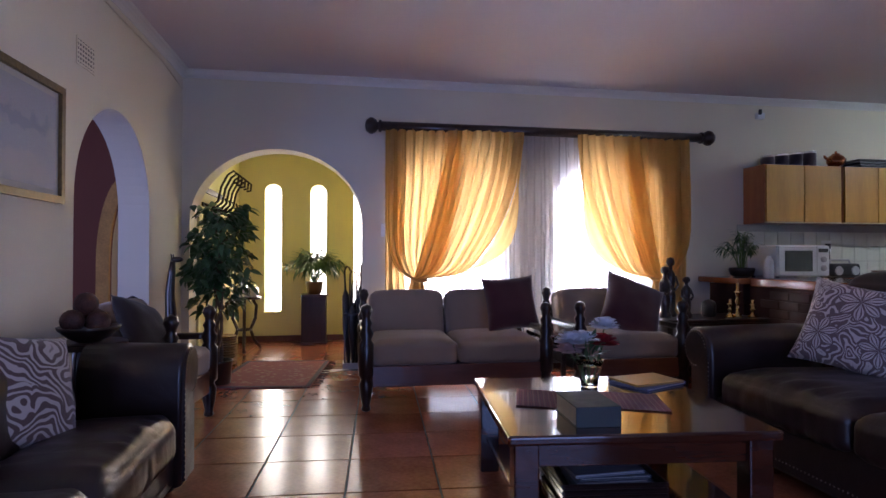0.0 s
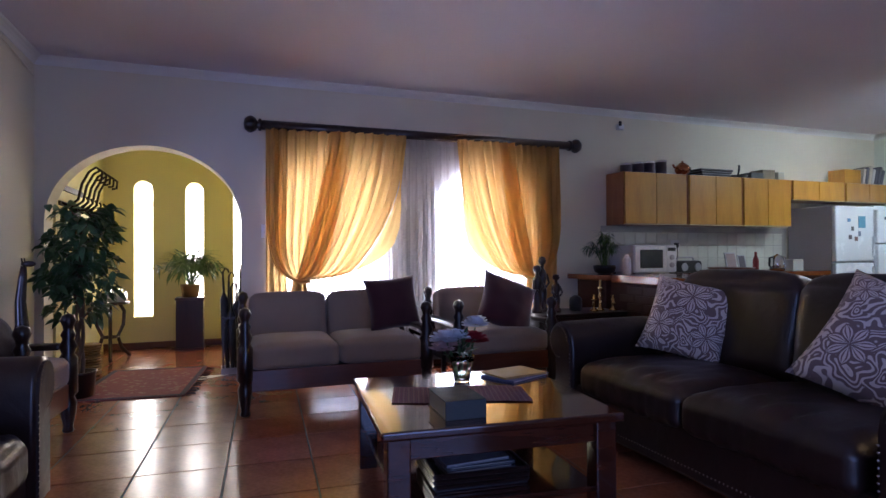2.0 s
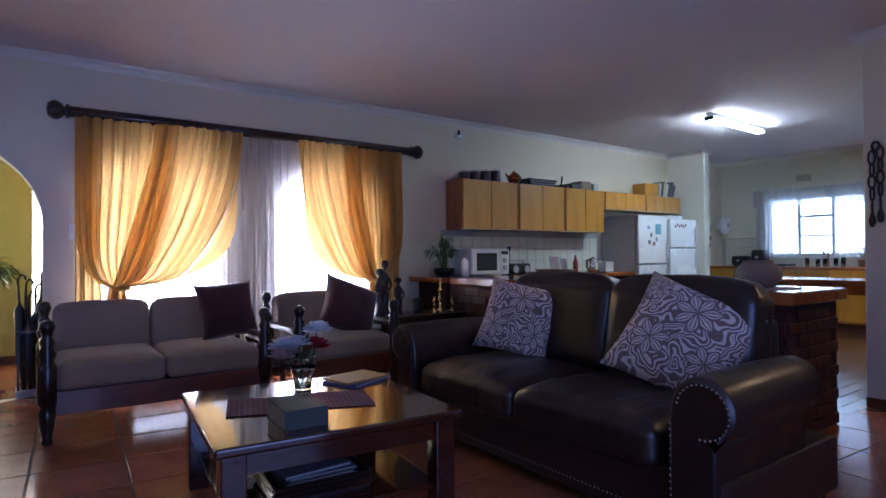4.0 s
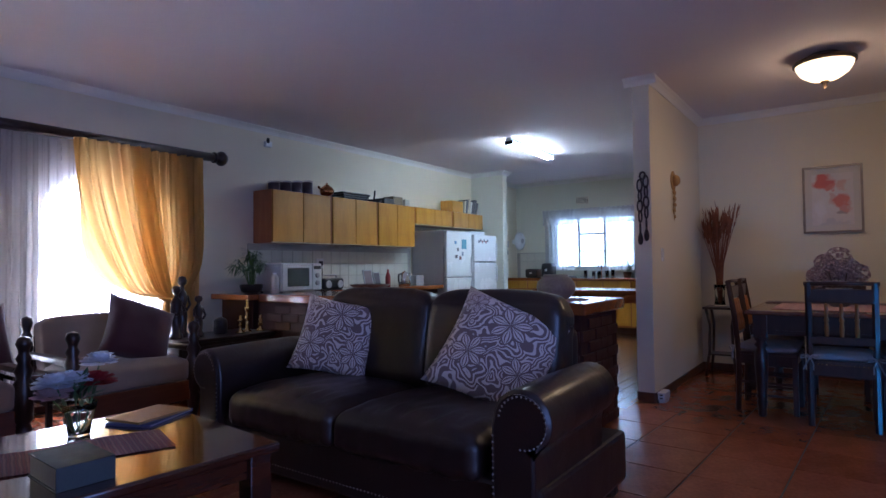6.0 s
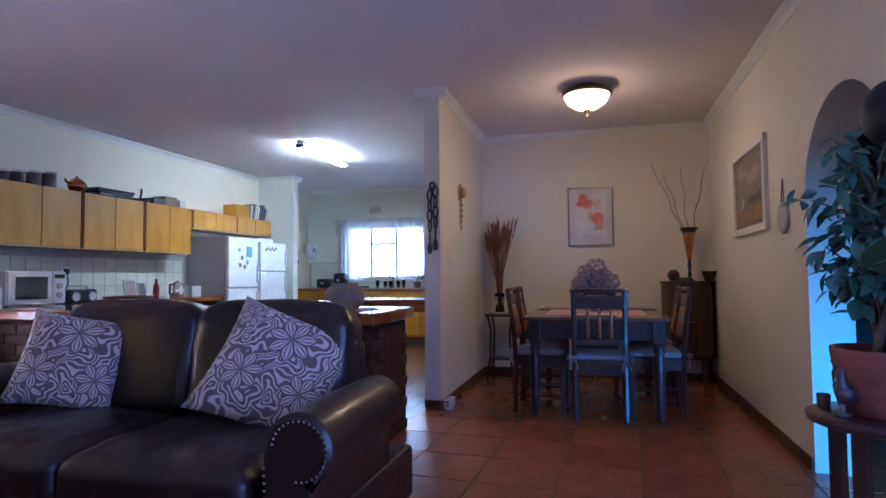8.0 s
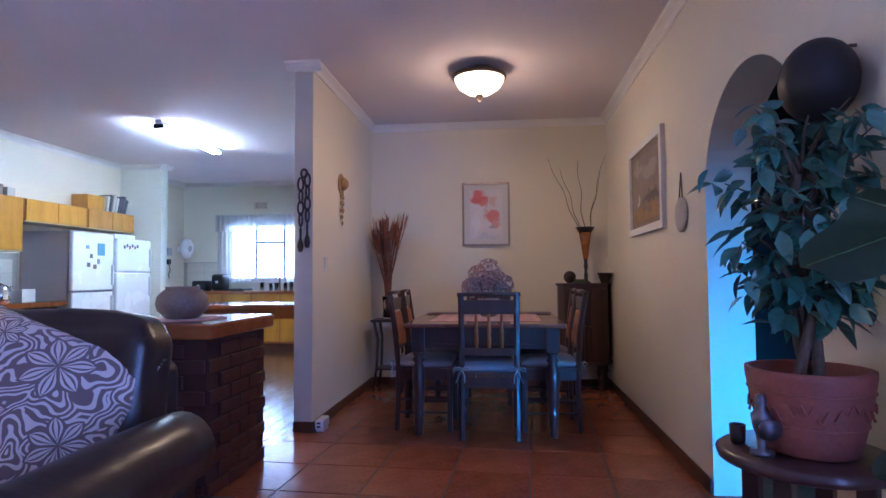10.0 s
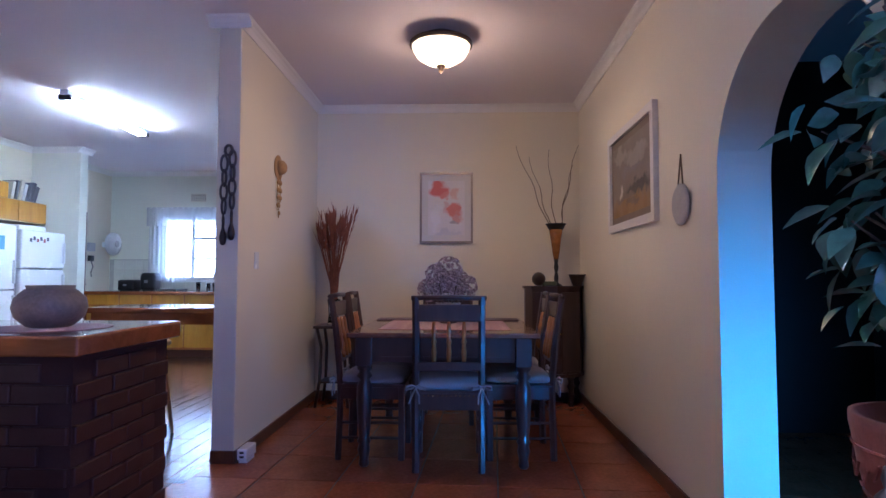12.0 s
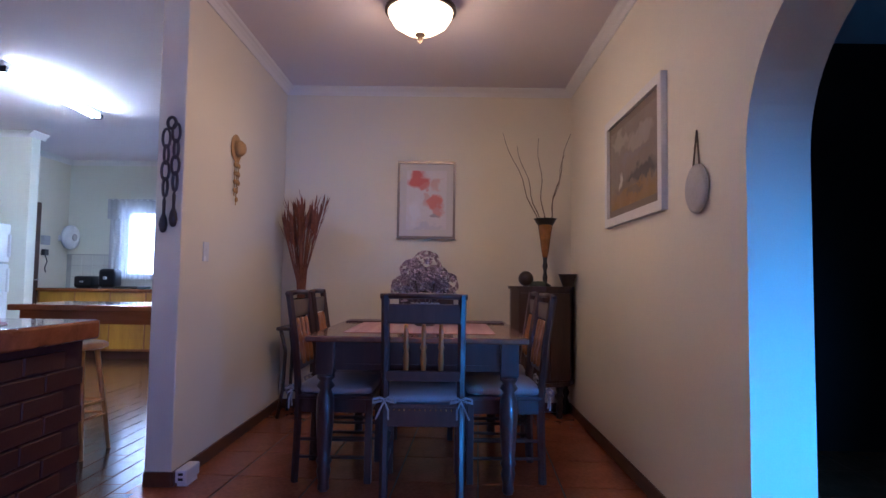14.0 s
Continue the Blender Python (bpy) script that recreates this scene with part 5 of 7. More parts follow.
# things on the back counter
mw = thing("microwave_oven", "white microwave oven with a dark window on the counter", "microwave", pose(4.80, 5.93, TOP))
part("body", box(-0.27, 0.27, -0.20, 0.20, 0.012, 0.30, 0.015, seg=3), M_WHITE, mw)
d = part("door", box(-0.262, 0.13, -0.214, -0.2, 0.02, 0.292, 0.008), M_WHITE, mw)
part("window", box(-0.20, 0.085, -0.218, -0.212, 0.06, 0.25, 0.03, seg=4), mat("dark_oven_glass", (0.02, 0.025, 0.035), 0.08, 0, 0.2, 5, 30, 0), d, "dark glass window")
part("control_panel", box(0.135, 0.262, -0.212, -0.2, 0.02, 0.292, 0.004), M_WHITE, mw)
part("display", box(0.15, 0.25, -0.215, -0.211, 0.235, 0.27, 0.002), M_BLACK, mw)
for z in (0.17, 0.09):
    part("dial", lathe([(0.028, 0), (0.026, 0.014), (0.012, 0.018), (0, 0.018)], 16, m=Matrix.Translation((0.20, -0.212, z)) @ Matrix.Rotation(math.pi / 2, 4, "X")), M_GREY, mw)
for x in (-0.23, 0.23):
    for y in (-0.16, 0.16):
        part("foot", lathe([(0.014, 0), (0.014, 0.014)], 8, (x, y, 0)), M_BLACK, mw)
spiky("small bamboo plant in a dark bowl on the kitchen counter", pose(4.36, 5.98, TOP), [(0.06, 0), (0.10, 0.02), (0.115, 0.07), (0.11, 0.09), (0.095, 0.09), (0.09, 0.07), (0, 0.07)], M_BLACK, 190, 0.11, 0.016, (0.36, 0.22), M_LEAF)
tagged(part("white_bottle", lathe([(0.04, 0), (0.045, 0.01), (0.045, 0.15), (0.03, 0.175), (0.022, 0.18), (0.022, 0.20), (0, 0.20)], 14, (4.47, 5.76, TOP)), M_WHITE, None, "", True), "white plastic bottle on the kitchen counter", "bottle")
rd = thing("radio", "black portable radio on the kitchen counter", "radio", pose(5.42, 5.98, TOP))
part("body", box(-0.16, 0.16, -0.09, 0.09, 0, 0.13, 0.03, seg=3), M_BLACK, rd)
part("handle", tube([(-0.12, 0, 0.12), (-0.10, 0, 0.165), (0.10, 0, 0.165), (0.12, 0, 0.12)], 0.01, 7), M_GREY, rd)
for x in (-0.09, 0.09):
    part("speaker", lathe([(0.045, 0), (0.04, 0.008), (0, 0.004)], 16, m=Matrix.Translation((x, -0.09, 0.06)) @ Matrix.Rotation(math.pi / 2, 4, "X")), M_GREY, rd)
cb_ = thing("socket_outlet", "white wall socket with a black plug and cord", "socket", pose(5.55, YN - 0.015, 1.17))
part("plate", box(-0.06, 0.06, -0.01, 0, -0.06, 0.06, 0.003), M_WHITE, cb_)
part("plug", box(-0.022, 0.022, -0.045, -0.01, -0.025, 0.03, 0.006), M_BLACK, cb_)
part("cord", tube([(0, -0.04, -0.02), (0.0, -0.05, -0.12), (-0.06, -0.04, -0.22), (-0.10, -0.06, -0.28)], 0.005, 6), M_BLACK, cb_)
for k, (x, c, h, w) in enumerate(((6.10, (0.30, 0.22, 0.22), 0.22, 0.16), (6.26, (0.12, 0.10, 0.12), 0.19, 0.12))):
    p_ = thing("photo_card", "small framed photo card standing on the counter", "photo", pose(x, 5.98, TOP, -12, 0, 0))
    part("card", box(-w / 2, w / 2, -0.006, 0.006, 0, h, 0.002), M_GREY, p_)
    part("photo", box(-w / 2 + 0.015, w / 2 - 0.015, -0.0085, -0.0065, 0.015, h - 0.015), paper("photo_paper", c), p_)
tagged(part("sauce_bottle", lathe([(0.03, 0), (0.034, 0.01), (0.034, 0.13), (0.014, 0.18), (0.014, 0.22), (0, 0.22)], 12, (6.42, 5.95, TOP)), mat("red_plastic", (0.25, 0.02, 0.02), 0.35), None, "", True), "red sauce bottle on the counter", "bottle")
kt_ = thing("kettle", "black and steel kettle on the counter", "kettle", pose(6.72, 5.92, TOP))
part("body", lathe([(0.075, 0), (0.085, 0.02), (0.075, 0.13), (0.055, 0.17), (0.02, 0.185), (0, 0.20)], 18), M_CHROME, kt_, "", True)
part("handle", tube([(-0.06, 0, 0.16), (-0.12, 0, 0.15), (-0.125, 0, 0.06), (-0.08, 0, 0.03)], 0.012, 7), M_BLACK, kt_, "", True)
part("spout", tube([(0.07, 0, 0.08), (0.11, 0, 0.14), (0.12, 0, 0.16)], 0.016, 8, None, 0.01), M_CHROME, kt_, "", True)
wb = tagged(part("wooden_bowl", lathe([(0.06, 0), (0.08, 0.01), (0.17, 0.07), (0.19, 0.085), (0.18, 0.085), (0.10, 0.025), (0, 0.018)], 24, (4.72, 4.70, TOP + 0.005)), M_RAIL, None, "", True), "shallow brown wooden bowl on the peninsula", "bowl")
kl = tagged(part("cardboard_box", box(6.95, 7.12, 5.90, 6.12, TOP, TOP + 0.13, 0.004), paper("carton", (0.5, 0.5, 0.5))), "pale carton on the counter beside the refrigerator", "box")

# stoneware pot on a mat
gm = tagged(part("crochet_mat", lathe([(0.0, 0.0), (0.23, 0.0), (0.235, 0.003), (0.0, 0.004)], 28, (4.55, 2.76, TOP + 0.005)), cloth("pink_crochet", (0.40, 0.20, 0.20))), "round pink crochet mat on the peninsula", "mat")
gp = tagged(part("stoneware_pot", lathe([(0.085, 0), (0.10, 0.006), (0.145, 0.05), (0.158, 0.095), (0.148, 0.14), (0.115, 0.175), (0.10, 0.185), (0.105, 0.20), (0.09, 0.20), (0.085, 0.18), (0.12, 0.12), (0.11, 0.04), (0, 0.02)], 30, (4.55, 2.76, TOP + 0.0095)), mat("grey_stoneware", (0.22, 0.17, 0.135), 0.5, 0, 0.25, 10, 60, 0.2), None, "", True), "round grey stoneware pot on the brick peninsula", "pot")

gp.matrix_basis = pose(4.55, 2.76, TOP + 0.0095) @ Matrix.Scale(0.87, 4) @ pose(-4.55, -2.76, -TOP - 0.0095)

# things on the wall cabinets
M_TIN = mat("dark_tin", (0.07, 0.05, 0.06), 0.35, 0.3, 0.2, 12, 60, 0.05)
for k in range(4):
    c = thing("canister", "dark tin canister with a chrome rim on the wall cabinet", "canister", pose(4.75 + 0.155 * k, 6.12, 1.955), "tin canisters")
    h = 0.085 + 0.018 * k
    part("tin", lathe([(0.062, 0), (0.064, 0.005), (0.064, h)], 18), M_TIN, c, "", True)
    part("lid", lathe([(0.066, h), (0.066, h + 0.018), (0.05, h + 0.024), (0, h + 0.024)], 18), M_CHROME, c, "chrome lid")
tp = thing("copper_teapot", "round copper teapot on the wall cabinet", "teapot", pose(5.52, 6.12, 1.955))
M_COP = mat("copper", (0.42, 0.15, 0.06), 0.25, 1.0, 0.2, 10, 60, 0.05)
part("body", ball(0.085, (0, 0, 0.072), (1, 1, 0.85), 18), M_COP, tp, "", True)
part("lid", lathe([(0.04, 0.13), (0.035, 0.145), (0.01, 0.15), (0.012, 0.17), (0, 0.175)], 14), M_COP, tp)
part("spout", tube([(-0.07, 0, 0.08), (-0.12, 0, 0.10), (-0.135, 0, 0.125)], 0.016, 8, None, 0.01), M_COP, tp)
part("handle", tube([(0.07, 0, 0.11), (0.115, 0, 0.10), (0.11, 0, 0.05), (0.075, 0, 0.035)], 0.008, 7), M_BLACK, tp)
for k in range(3):
    tagged(part("baking_tray", box(5.68 - 0.01 * k, 6.10 + 0.02 * k, 5.99, 6.25, 1.956 + 0.028 * k, 1.98 + 0.028 * k, 0.008), M_BLACK), "black baking tray stacked on the wall cabinet", "tray", "stacked trays")
pnn = thing("frying_pan", "black frying pan on the wall cabinet", "pan", pose(6.32, 6.10, 1.955))
part("pan", lathe([(0.09, 0), (0.11, 0.035), (0.105, 0.035), (0.085, 0.006), (0, 0.006)], 20), M_BLACK, pnn)
part("handle", tube([(0.0, 0, 0.03), (0.02, 0, 0.10), (0.025, 0, 0.16)], 0.011, 7), M_BLACK, pnn)
for x, w, h, c in ((6.55, 0.22, 0.07, (0.03, 0.03, 0.03)), (6.72, 0.20, 0.11, (0.16, 0.12, 0.07)), (6.92, 0.10, 0.09, (0.5, 0.48, 0.42))):
    tagged(part("small_box", box(x - w / 2, x + w / 2, 6.02, 6.2, 1.956, 1.956 + h, 0.006), paper("box_board", c)), "small box stored on the wall cabinet", "box", "boxes on the cabinets")
bx = tagged(part("storage_box", box(7.98, 8.28, 6.0, 6.22, 1.956, 2.13, 0.006), M_CAB), "honey coloured wooden box on the wall cabinet", "box")
for k in range(7):
    b_ = thing("cook_book", "tall white cook book standing on the wall cabinet", "book", pose(8.34 + 0.055 * k, 6.1, 1.956, 0, 10 + 1.5 * k, 0), "cook books")
    hh = 0.20 + 0.02 * (k % 3)
    part("pages", box(-0.016, 0.016, -0.085, 0.085, 0.006, hh - 0.004), paper("page_paper", (0.6, 0.58, 0.5)), b_)
    cm = paper("book_cover", random.choice([(0.6, 0.6, 0.58), (0.55, 0.5, 0.4), (0.1, 0.1, 0.12), (0.62, 0.6, 0.6)]))
    part("cover", box(-0.02, -0.016, -0.09, 0.09, 0.003, hh), cm, b_)
    part("cover", box(0.016, 0.02, -0.09, 0.09, 0.003, hh), cm, b_)
    part("spine", box(-0.02, 0.02, -0.093, -0.088, 0.003, hh), cm, b_)


# refrigerators
def fridge(label, x0, x1, y0, h, split, group="refrigerators"):
    f = thing("refrigerator", label, "refrigerator", pose(x0, y0, 0), group)
    w = x1 - x0
    part("body", box(0, w, 0.06, 0.62, 0.03, h, 0.01), M_GREY, f, "grey enamelled body")
    for z0, z1 in ((0.06, split - 0.005), (split + 0.005, h - 0.004)):
        d = part("door", box(0.002, w - 0.002, 0.0, 0.057, z0, z1, 0.018, seg=3), M_WHITE, f, "white enamelled door")
        part("handle", box(w - 0.05, w - 0.03, -0.03, 0.0, z1 - 0.30 if z0 < 0.1 else z0 + 0.06, z1 - 0.05 if z0 < 0.1 else z0 + 0.30, 0.006), M_WHITE, d)
    part("plinth", box(0.02, w - 0.02, 0.05, 0.6, 0, 0.03), M_BLACK, f)
    return f


f1_ = fridge("tall white refrigerator with grey sides and magnets", 7.33, 7.99, 5.655, 1.63, 0.96)
f2_ = fridge("white refrigerator beside another below the cabinets", 8.05, 8.72, 5.655, 1.60, 1.18)
for x, z, w, h, c in ((0.44, 1.44, 0.12, 0.14, (0.10, 0.30, 0.42)), (0.22, 1.46, 0.05, 0.04, (0.15, 0.3, 0.5)), (0.28, 1.36, 0.04, 0.05, (0.1, 0.1, 0.1)), (0.24, 1.26, 0.05, 0.05, (0.12, 0.1, 0.1)), (0.34, 1.24, 0.05, 0.05, (0.2, 0.1, 0.08)), (0.4, 1.3, 0.04, 0.06, (0.2, 0.25, 0.3))):
    part("magnet", box(x - w / 2, x + w / 2, -0.005, 0.001, z - h / 2, z + h / 2, 0.002), paper("magnet_print", c), f1_, "fridge magnet")
for k in range(6):
    part("magnet", box(0.12 + 0.05 * k, 0.15 + 0.05 * k, -0.005, 0.001, 1.47 + 0.02 * (k % 2), 1.51 + 0.02 * (k % 2), 0.002), paper("magnet_print", random.choice([(0.1, 0.1, 0.12), (0.3, 0.1, 0.1), (0.1, 0.2, 0.3)])), f2_, "fridge magnet")
tagged(part("plastic_tub", box(8.2, 8.6, 5.8, 6.1, 1.60, 1.66, 0.012), M_WHITE), "flat white plastic tub on the refrigerator", "tub")

# breakfast table behind the dividing wall
bt = thing("breakfast_table", "wooden breakfast table with a polished top in the kitchen", "table", pose(0, 0, 0))
part("tabletop", box(6.35, 6.95, 2.53, 3.85, 0.825, 0.865, 0.008), M_WORK, bt, "polished wooden top")
part("apron", box(6.40, 6.90, 2.56, 3.80, 0.74, 0.825), M_WORK, bt)
for x in (6.43, 6.87):
    for y in (2.6, 3.76):
        part("leg", box(x - 0.03, x + 0.03, y - 0.03, y + 0.03, 0, 0.74, 0.004), M_WORK, bt)
stl = thing("bar_stool", "round wooden bar stool in the kitchen", "stool", pose(6.08, 3.20, 0))
part("seat", lathe([(0.14, 0.62), (0.16, 0.63), (0.16, 0.65), (0.14, 0.66), (0, 0.655)], 24), M_SPIND, stl, "round seat", True)
for k in range(4):
    a = math.pi / 4 + k * math.pi / 2
    part("leg", tube([(0.10 * math.cos(a), 0.10 * math.sin(a), 0.62), (0.19 * math.cos(a), 0.19 * math.sin(a), 0)], 0.016, 8, None, 0.012), M_SPIND, stl, "", True)
    a2 = a + math.pi / 2
    for z, r in ((0.22, 0.165), (0.30, 0.152)):
        part("rung", tube([(r * math.cos(a), r * math.sin(a), z), (r * math.cos(a2), r * math.sin(a2), z)], 0.009, 6), M_SPIND, stl)

# counter below the east window
ec = thing("sink_counter", "wooden kitchen counter with honey doors below the window", "counter", pose(0, 0, 0))
part("worktop", box(9.98, XK - 0.012, 2.53, YN - 0.01, 0.86, 0.90, 0.008), M_WORK, ec)
part("body", box(10.04, XK - 0.015, 2.55, YN - 0.02, 0.10, 0.86), M_CABSIDE, ec)
part("plinth", box(10.08, XK - 0.02, 2.56, YN - 0.03, 0, 0.10), M_MORT, ec)
for k in range(8):
    y = 2.58 + 0.46 * k
    d = part("door", box(10.02, 10.038, y, y + 0.44, 0.13, 0.70, 0.003), M_CAB, ec, "honey coloured door")
    part("drawer_front", box(10.02, 10.038, y, y + 0.44, 0.715, 0.85, 0.003), M_CAB, ec, "honey coloured drawer")
sk = tagged(part("sink_tap", tube([(10.5, 4.6, 0.90), (10.5, 4.6, 1.10), (10.44, 4.6, 1.16), (10.34, 4.6, 1.14), (10.33, 4.6, 1.08)], 0.014, 8), M_CHROME, None, "", True), "chrome swan-neck tap at the sink", "tap")
for x, y, w, h, r in ((10.3, 5.80, 0.24, 0.16, 0.03), (10.3, 5.50, 0.22, 0.26, 0.05)):
    ap = thing("toaster" if h < 0.2 else "air_fryer", "black kitchen appliance on the counter below the window", "appliance", pose(x, y, 0.90))
    part("body", box(-w / 2, w / 2, -w / 2, w / 2, 0.008, h, r, seg=3), M_BLACK, ap, "", True)
    part("handle", box(-w / 2 - 0.03, -w / 2, -0.02, 0.02, h * 0.45, h * 0.6, 0.006), M_GREY, ap)
    part("foot", box(-w / 2 + 0.03, w / 2 - 0.03, -w / 2 + 0.03, w / 2 - 0.03, 0, 0.008), M_BLACK, ap)
tagged(part("dish_tray", box(10.15, 10.5, 5.05, 5.36, 0.90, 0.93, 0.01), M_BLACK), "flat black tray on the counter", "tray")
for k in range(5):
    y = 4.35 + 0.12 * k
    h = random.uniform(0.08, 0.16)
    tagged(part("drinking_glass", lathe([(0.026, 0), (0.034, h), (0.031, h), (0.024, 0.008), (0, 0.008)], 12, (10.35 + 0.06 * (k % 2), y, 0.90)), M_GLASS, None, "", True), "clear drinking glass drying beside the sink", "glass", "drying glasses")
spiky("small green herb in a pot on the window counter", pose(10.4, 4.12, 0.90), [(0.05, 0), (0.06, 0.01), (0.07, 0.09), (0.075, 0.10), (0.06, 0.10), (0.06, 0.08), (0, 0.08)], M_TERRA, 60, 0.09, 0.02, (0.22, 0.14), M_LEAF)

# kitchen window with net curtains
kw = structure(new("window_4"), "white kitchen window with a top-hung sash", "window")
part("window_frame", slab(rect(4.05, 5.55, 1.05, 2.0), [rect(4.10, 4.58, 1.10, 1.95), rect(4.62, 5.06, 1.10, 1.66), rect(4.62, 5.06, 1.70, 1.95), rect(5.10, 5.50, 1.10, 1.95)], YZ_E(XK + 0.08), 0.05), M_FRAME, kw)
p = part("transom", box(XK + 0.082, XK + 0.12, 4.62, 5.06, 1.36, 1.385), M_FRAME, kw)
p = part("pane", box(XK + 0.10, XK + 0.104, 4.1, 5.5, 1.1, 1.95), M_GLASS, kw)
p.visible_shadow = False
part("window_sill", box(XK - 0.03, XK + 0.08, 4.03, 5.57, 1.02, 1.05, 0.004), M_WHITE, kw)
structure(part("backdrop", box(14.0, 14.05, -1, 11, -0.05, 7.0), glow("bright_garden_sky", (0.84, 0.94, 1.0), 1.9)), "bright hazy daylight outside the kitchen", "backdrop")
for y0, y1, z0, z1, f, lab in ((3.95, 4.52, 1.03, 1.92, 7, "white net curtain at the side of the kitchen window"), (5.10, 5.68, 1.03, 1.92, 7, "white net curtain at the side of the kitchen window"), (3.92, 5.72, 1.85, 2.13, 22, "gathered white net valance over the kitchen window")):
    b = sheet(dense([(z1, y0, y1, 0.8), (z0, y0, y1, 1.1)], 8), f, 0.018, 0.0, y0, 70)
    for v in b.verts:
        v.co = Vector((XK - 0.05 - 0.02 * (z1 > 2) + v.co.y, v.co.x, v.co.z))
    tagged(part("net_curtain", b, M_SHEER, None, "", True), lab, "curtain", "net curtains")
tagged(part("curtain_wire", tube([(XK - 0.065, 3.90, 2.12), (XK - 0.065, 5.74, 2.12)], 0.006, 6), M_WHITE), "thin white curtain wire over the kitchen window", "curtain rod")
vent("air_vent", "plaster air vent grille above the kitchen window", pose(XK, 4.97, 2.28, 0, 0, -90), 0.24, 0.13)

# wall fan, control box and back door
fn = thing("wall_fan", "white wall fan on the kitchen wall", "fan", pose(10.42, YN - 0.01, 1.58))
part("mount", box(-0.03, 0.03, -0.10, 0, -0.05, 0.03, 0.008), M_WHITE, fn)
part("cage", lathe([(0.10, 0), (0.16, 0.02), (0.17, 0.05), (0.16, 0.08), (0.10, 0.10), (0, 0.105)], 24, m=Matrix.Translation((0, -0.10, 0)) @ Matrix.Rotation(math.pi / 2, 4, "X")), M_WHITE, fn, "round wire cage", True)
part("hub", lathe([(0.05, 0), (0.045, 0.012), (0, 0.012)], 16, m=Matrix.Translation((0, -0.204, 0)) @ Matrix.Rotation(math.pi / 2, 4, "X")), M_GREY, fn)
cx = thing("control_box", "grey switch box with a black cord on the kitchen wall", "switch box", pose(10.12, YN - 0.005, 1.52))
part("box", box(-0.06, 0.06, -0.05, 0, -0.06, 0.06, 0.006), M_GREY, cx)
part("plug_block", box(-0.04, 0.04, -0.05, 0, -0.20, -0.12, 0.006), M_BLACK, cx)
part("cord", tube([(0, -0.03, -0.2), (0.03, -0.04, -0.28), (0.0, -0.03, -0.36), (0.02, -0.03, -0.42)], 0.007, 6), M_BLACK, cx)
dr = structure(new("door_1"), "dark brown wooden back door of the kitchen", "door")
part("door_leaf", box(9.16, 10.02, YN - 0.03, YN - 0.004, 0.0, 2.0, 0.004), M_SKIRT, dr)
part("door_handle", tube([(9.97, YN - 0.03, 1.0), (9.97, YN - 0.07, 1.0), (9.87, YN - 0.07, 1.0)], 0.009, 7), M_CHROME, dr)
# fluorescent tube
fl = thing("fluorescent_light", "twin fluorescent tube fitting on the kitchen ceiling", "ceiling light", pose(7.50, 4.41, CEIL, 0, 0, 2))
part("batten", box(-0.66, 0.66, -0.035, 0.035, -0.045, 0, 0.006), M_WHITE, fl)
M_TUBE = glow("fluorescent_tube", (0.80, 1.0, 0.95), 115.0)
for y in (-0.028, 0.028):
    part("tube", tube([(-0.60, y, -0.065), (0.60, y, -0.065)], 0.016, 10), M_TUBE, fl, "glowing tube")
for x in (-0.635, 0.635):
    part("end_cap", box(x - 0.02, x + 0.02, -0.05, 0.05, -0.085, -0.04, 0.004), M_BLACK, fl)

# ---- dining nook ----
dt = thing("dining_table", "dark wooden dining table with turned legs and a lighter top", "table", pose(6.12, 1.14, 0))
part("tabletop", box(-0.66, 0.66, -0.55, 0.55, 0.745, 0.775, 0.008, seg=3), M_DINETOP, dt, "reddish brown polished top")
for sg in (-1, 1):
    part("apron", box(-0.56, 0.56, sg * 0.46 - 0.012, sg * 0.46 + 0.012, 0.60, 0.745, 0.003), M_DINE, dt)
    ap = part("apron", box(sg * 0.57 - 0.012, sg * 0.57 + 0.012, -0.45, 0.45, 0.60, 0.745, 0.003), M_DINE, dt)
    part("apron_bead", box(sg * 0.584 - 0.004, sg * 0.584 + 0.004, -0.36, 0.36, 0.625, 0.632), M_DINE, ap)
    for q in (-1, 1):
        x, y = sg * 0.57, q * 0.46
        lg = part("leg", box(x - 0.045, x + 0.045, y - 0.045, y + 0.045, 0.58, 0.745, 0.004), M_DINE, dt)
        part("turning", lathe([(0.02, 0), (0.03, 0.015), (0.026, 0.05), (0.036, 0.10), (0.03, 0.13), (0.04, 0.15), (0.03, 0.17), (0.036, 0.22), (0.046, 0.38), (0.044, 0.46), (0.028, 0.50), (0.046, 0.52), (0.03, 0.545), (0.044, 0.56), (0.044, 0.58)], 16, (x, y, 0)), M_DINE, lg, "turned leg", True)
M_PINKM = stripes("dusky_runner_cloth", ((0.42, 0.22, 0.20), (0.48, 0.28, 0.25), (0.40, 0.20, 0.19)), 3, "Y")
tagged(part("table_runner", box(-0.45, 0.40, -0.40, 0.40, 0, 0.003), M_PINKM), "dusky pink runner lying on the dining table", "cloth").matrix_basis = pose(6.12, 1.14, 0.775)
tagged(part("table_runner", box(-0.10, 0.10, -0.52, 0.52, 0, 0.004), M_WINE), "dark red runner lying across the dining table", "cloth").matrix_basis = pose(6.52, 1.14, 0.7785)

ch = thing("dining_chair", "dark wooden dining chair with orange spindles and a tied seat pad", "chair", pose(0, 0, 0), "dining chairs")
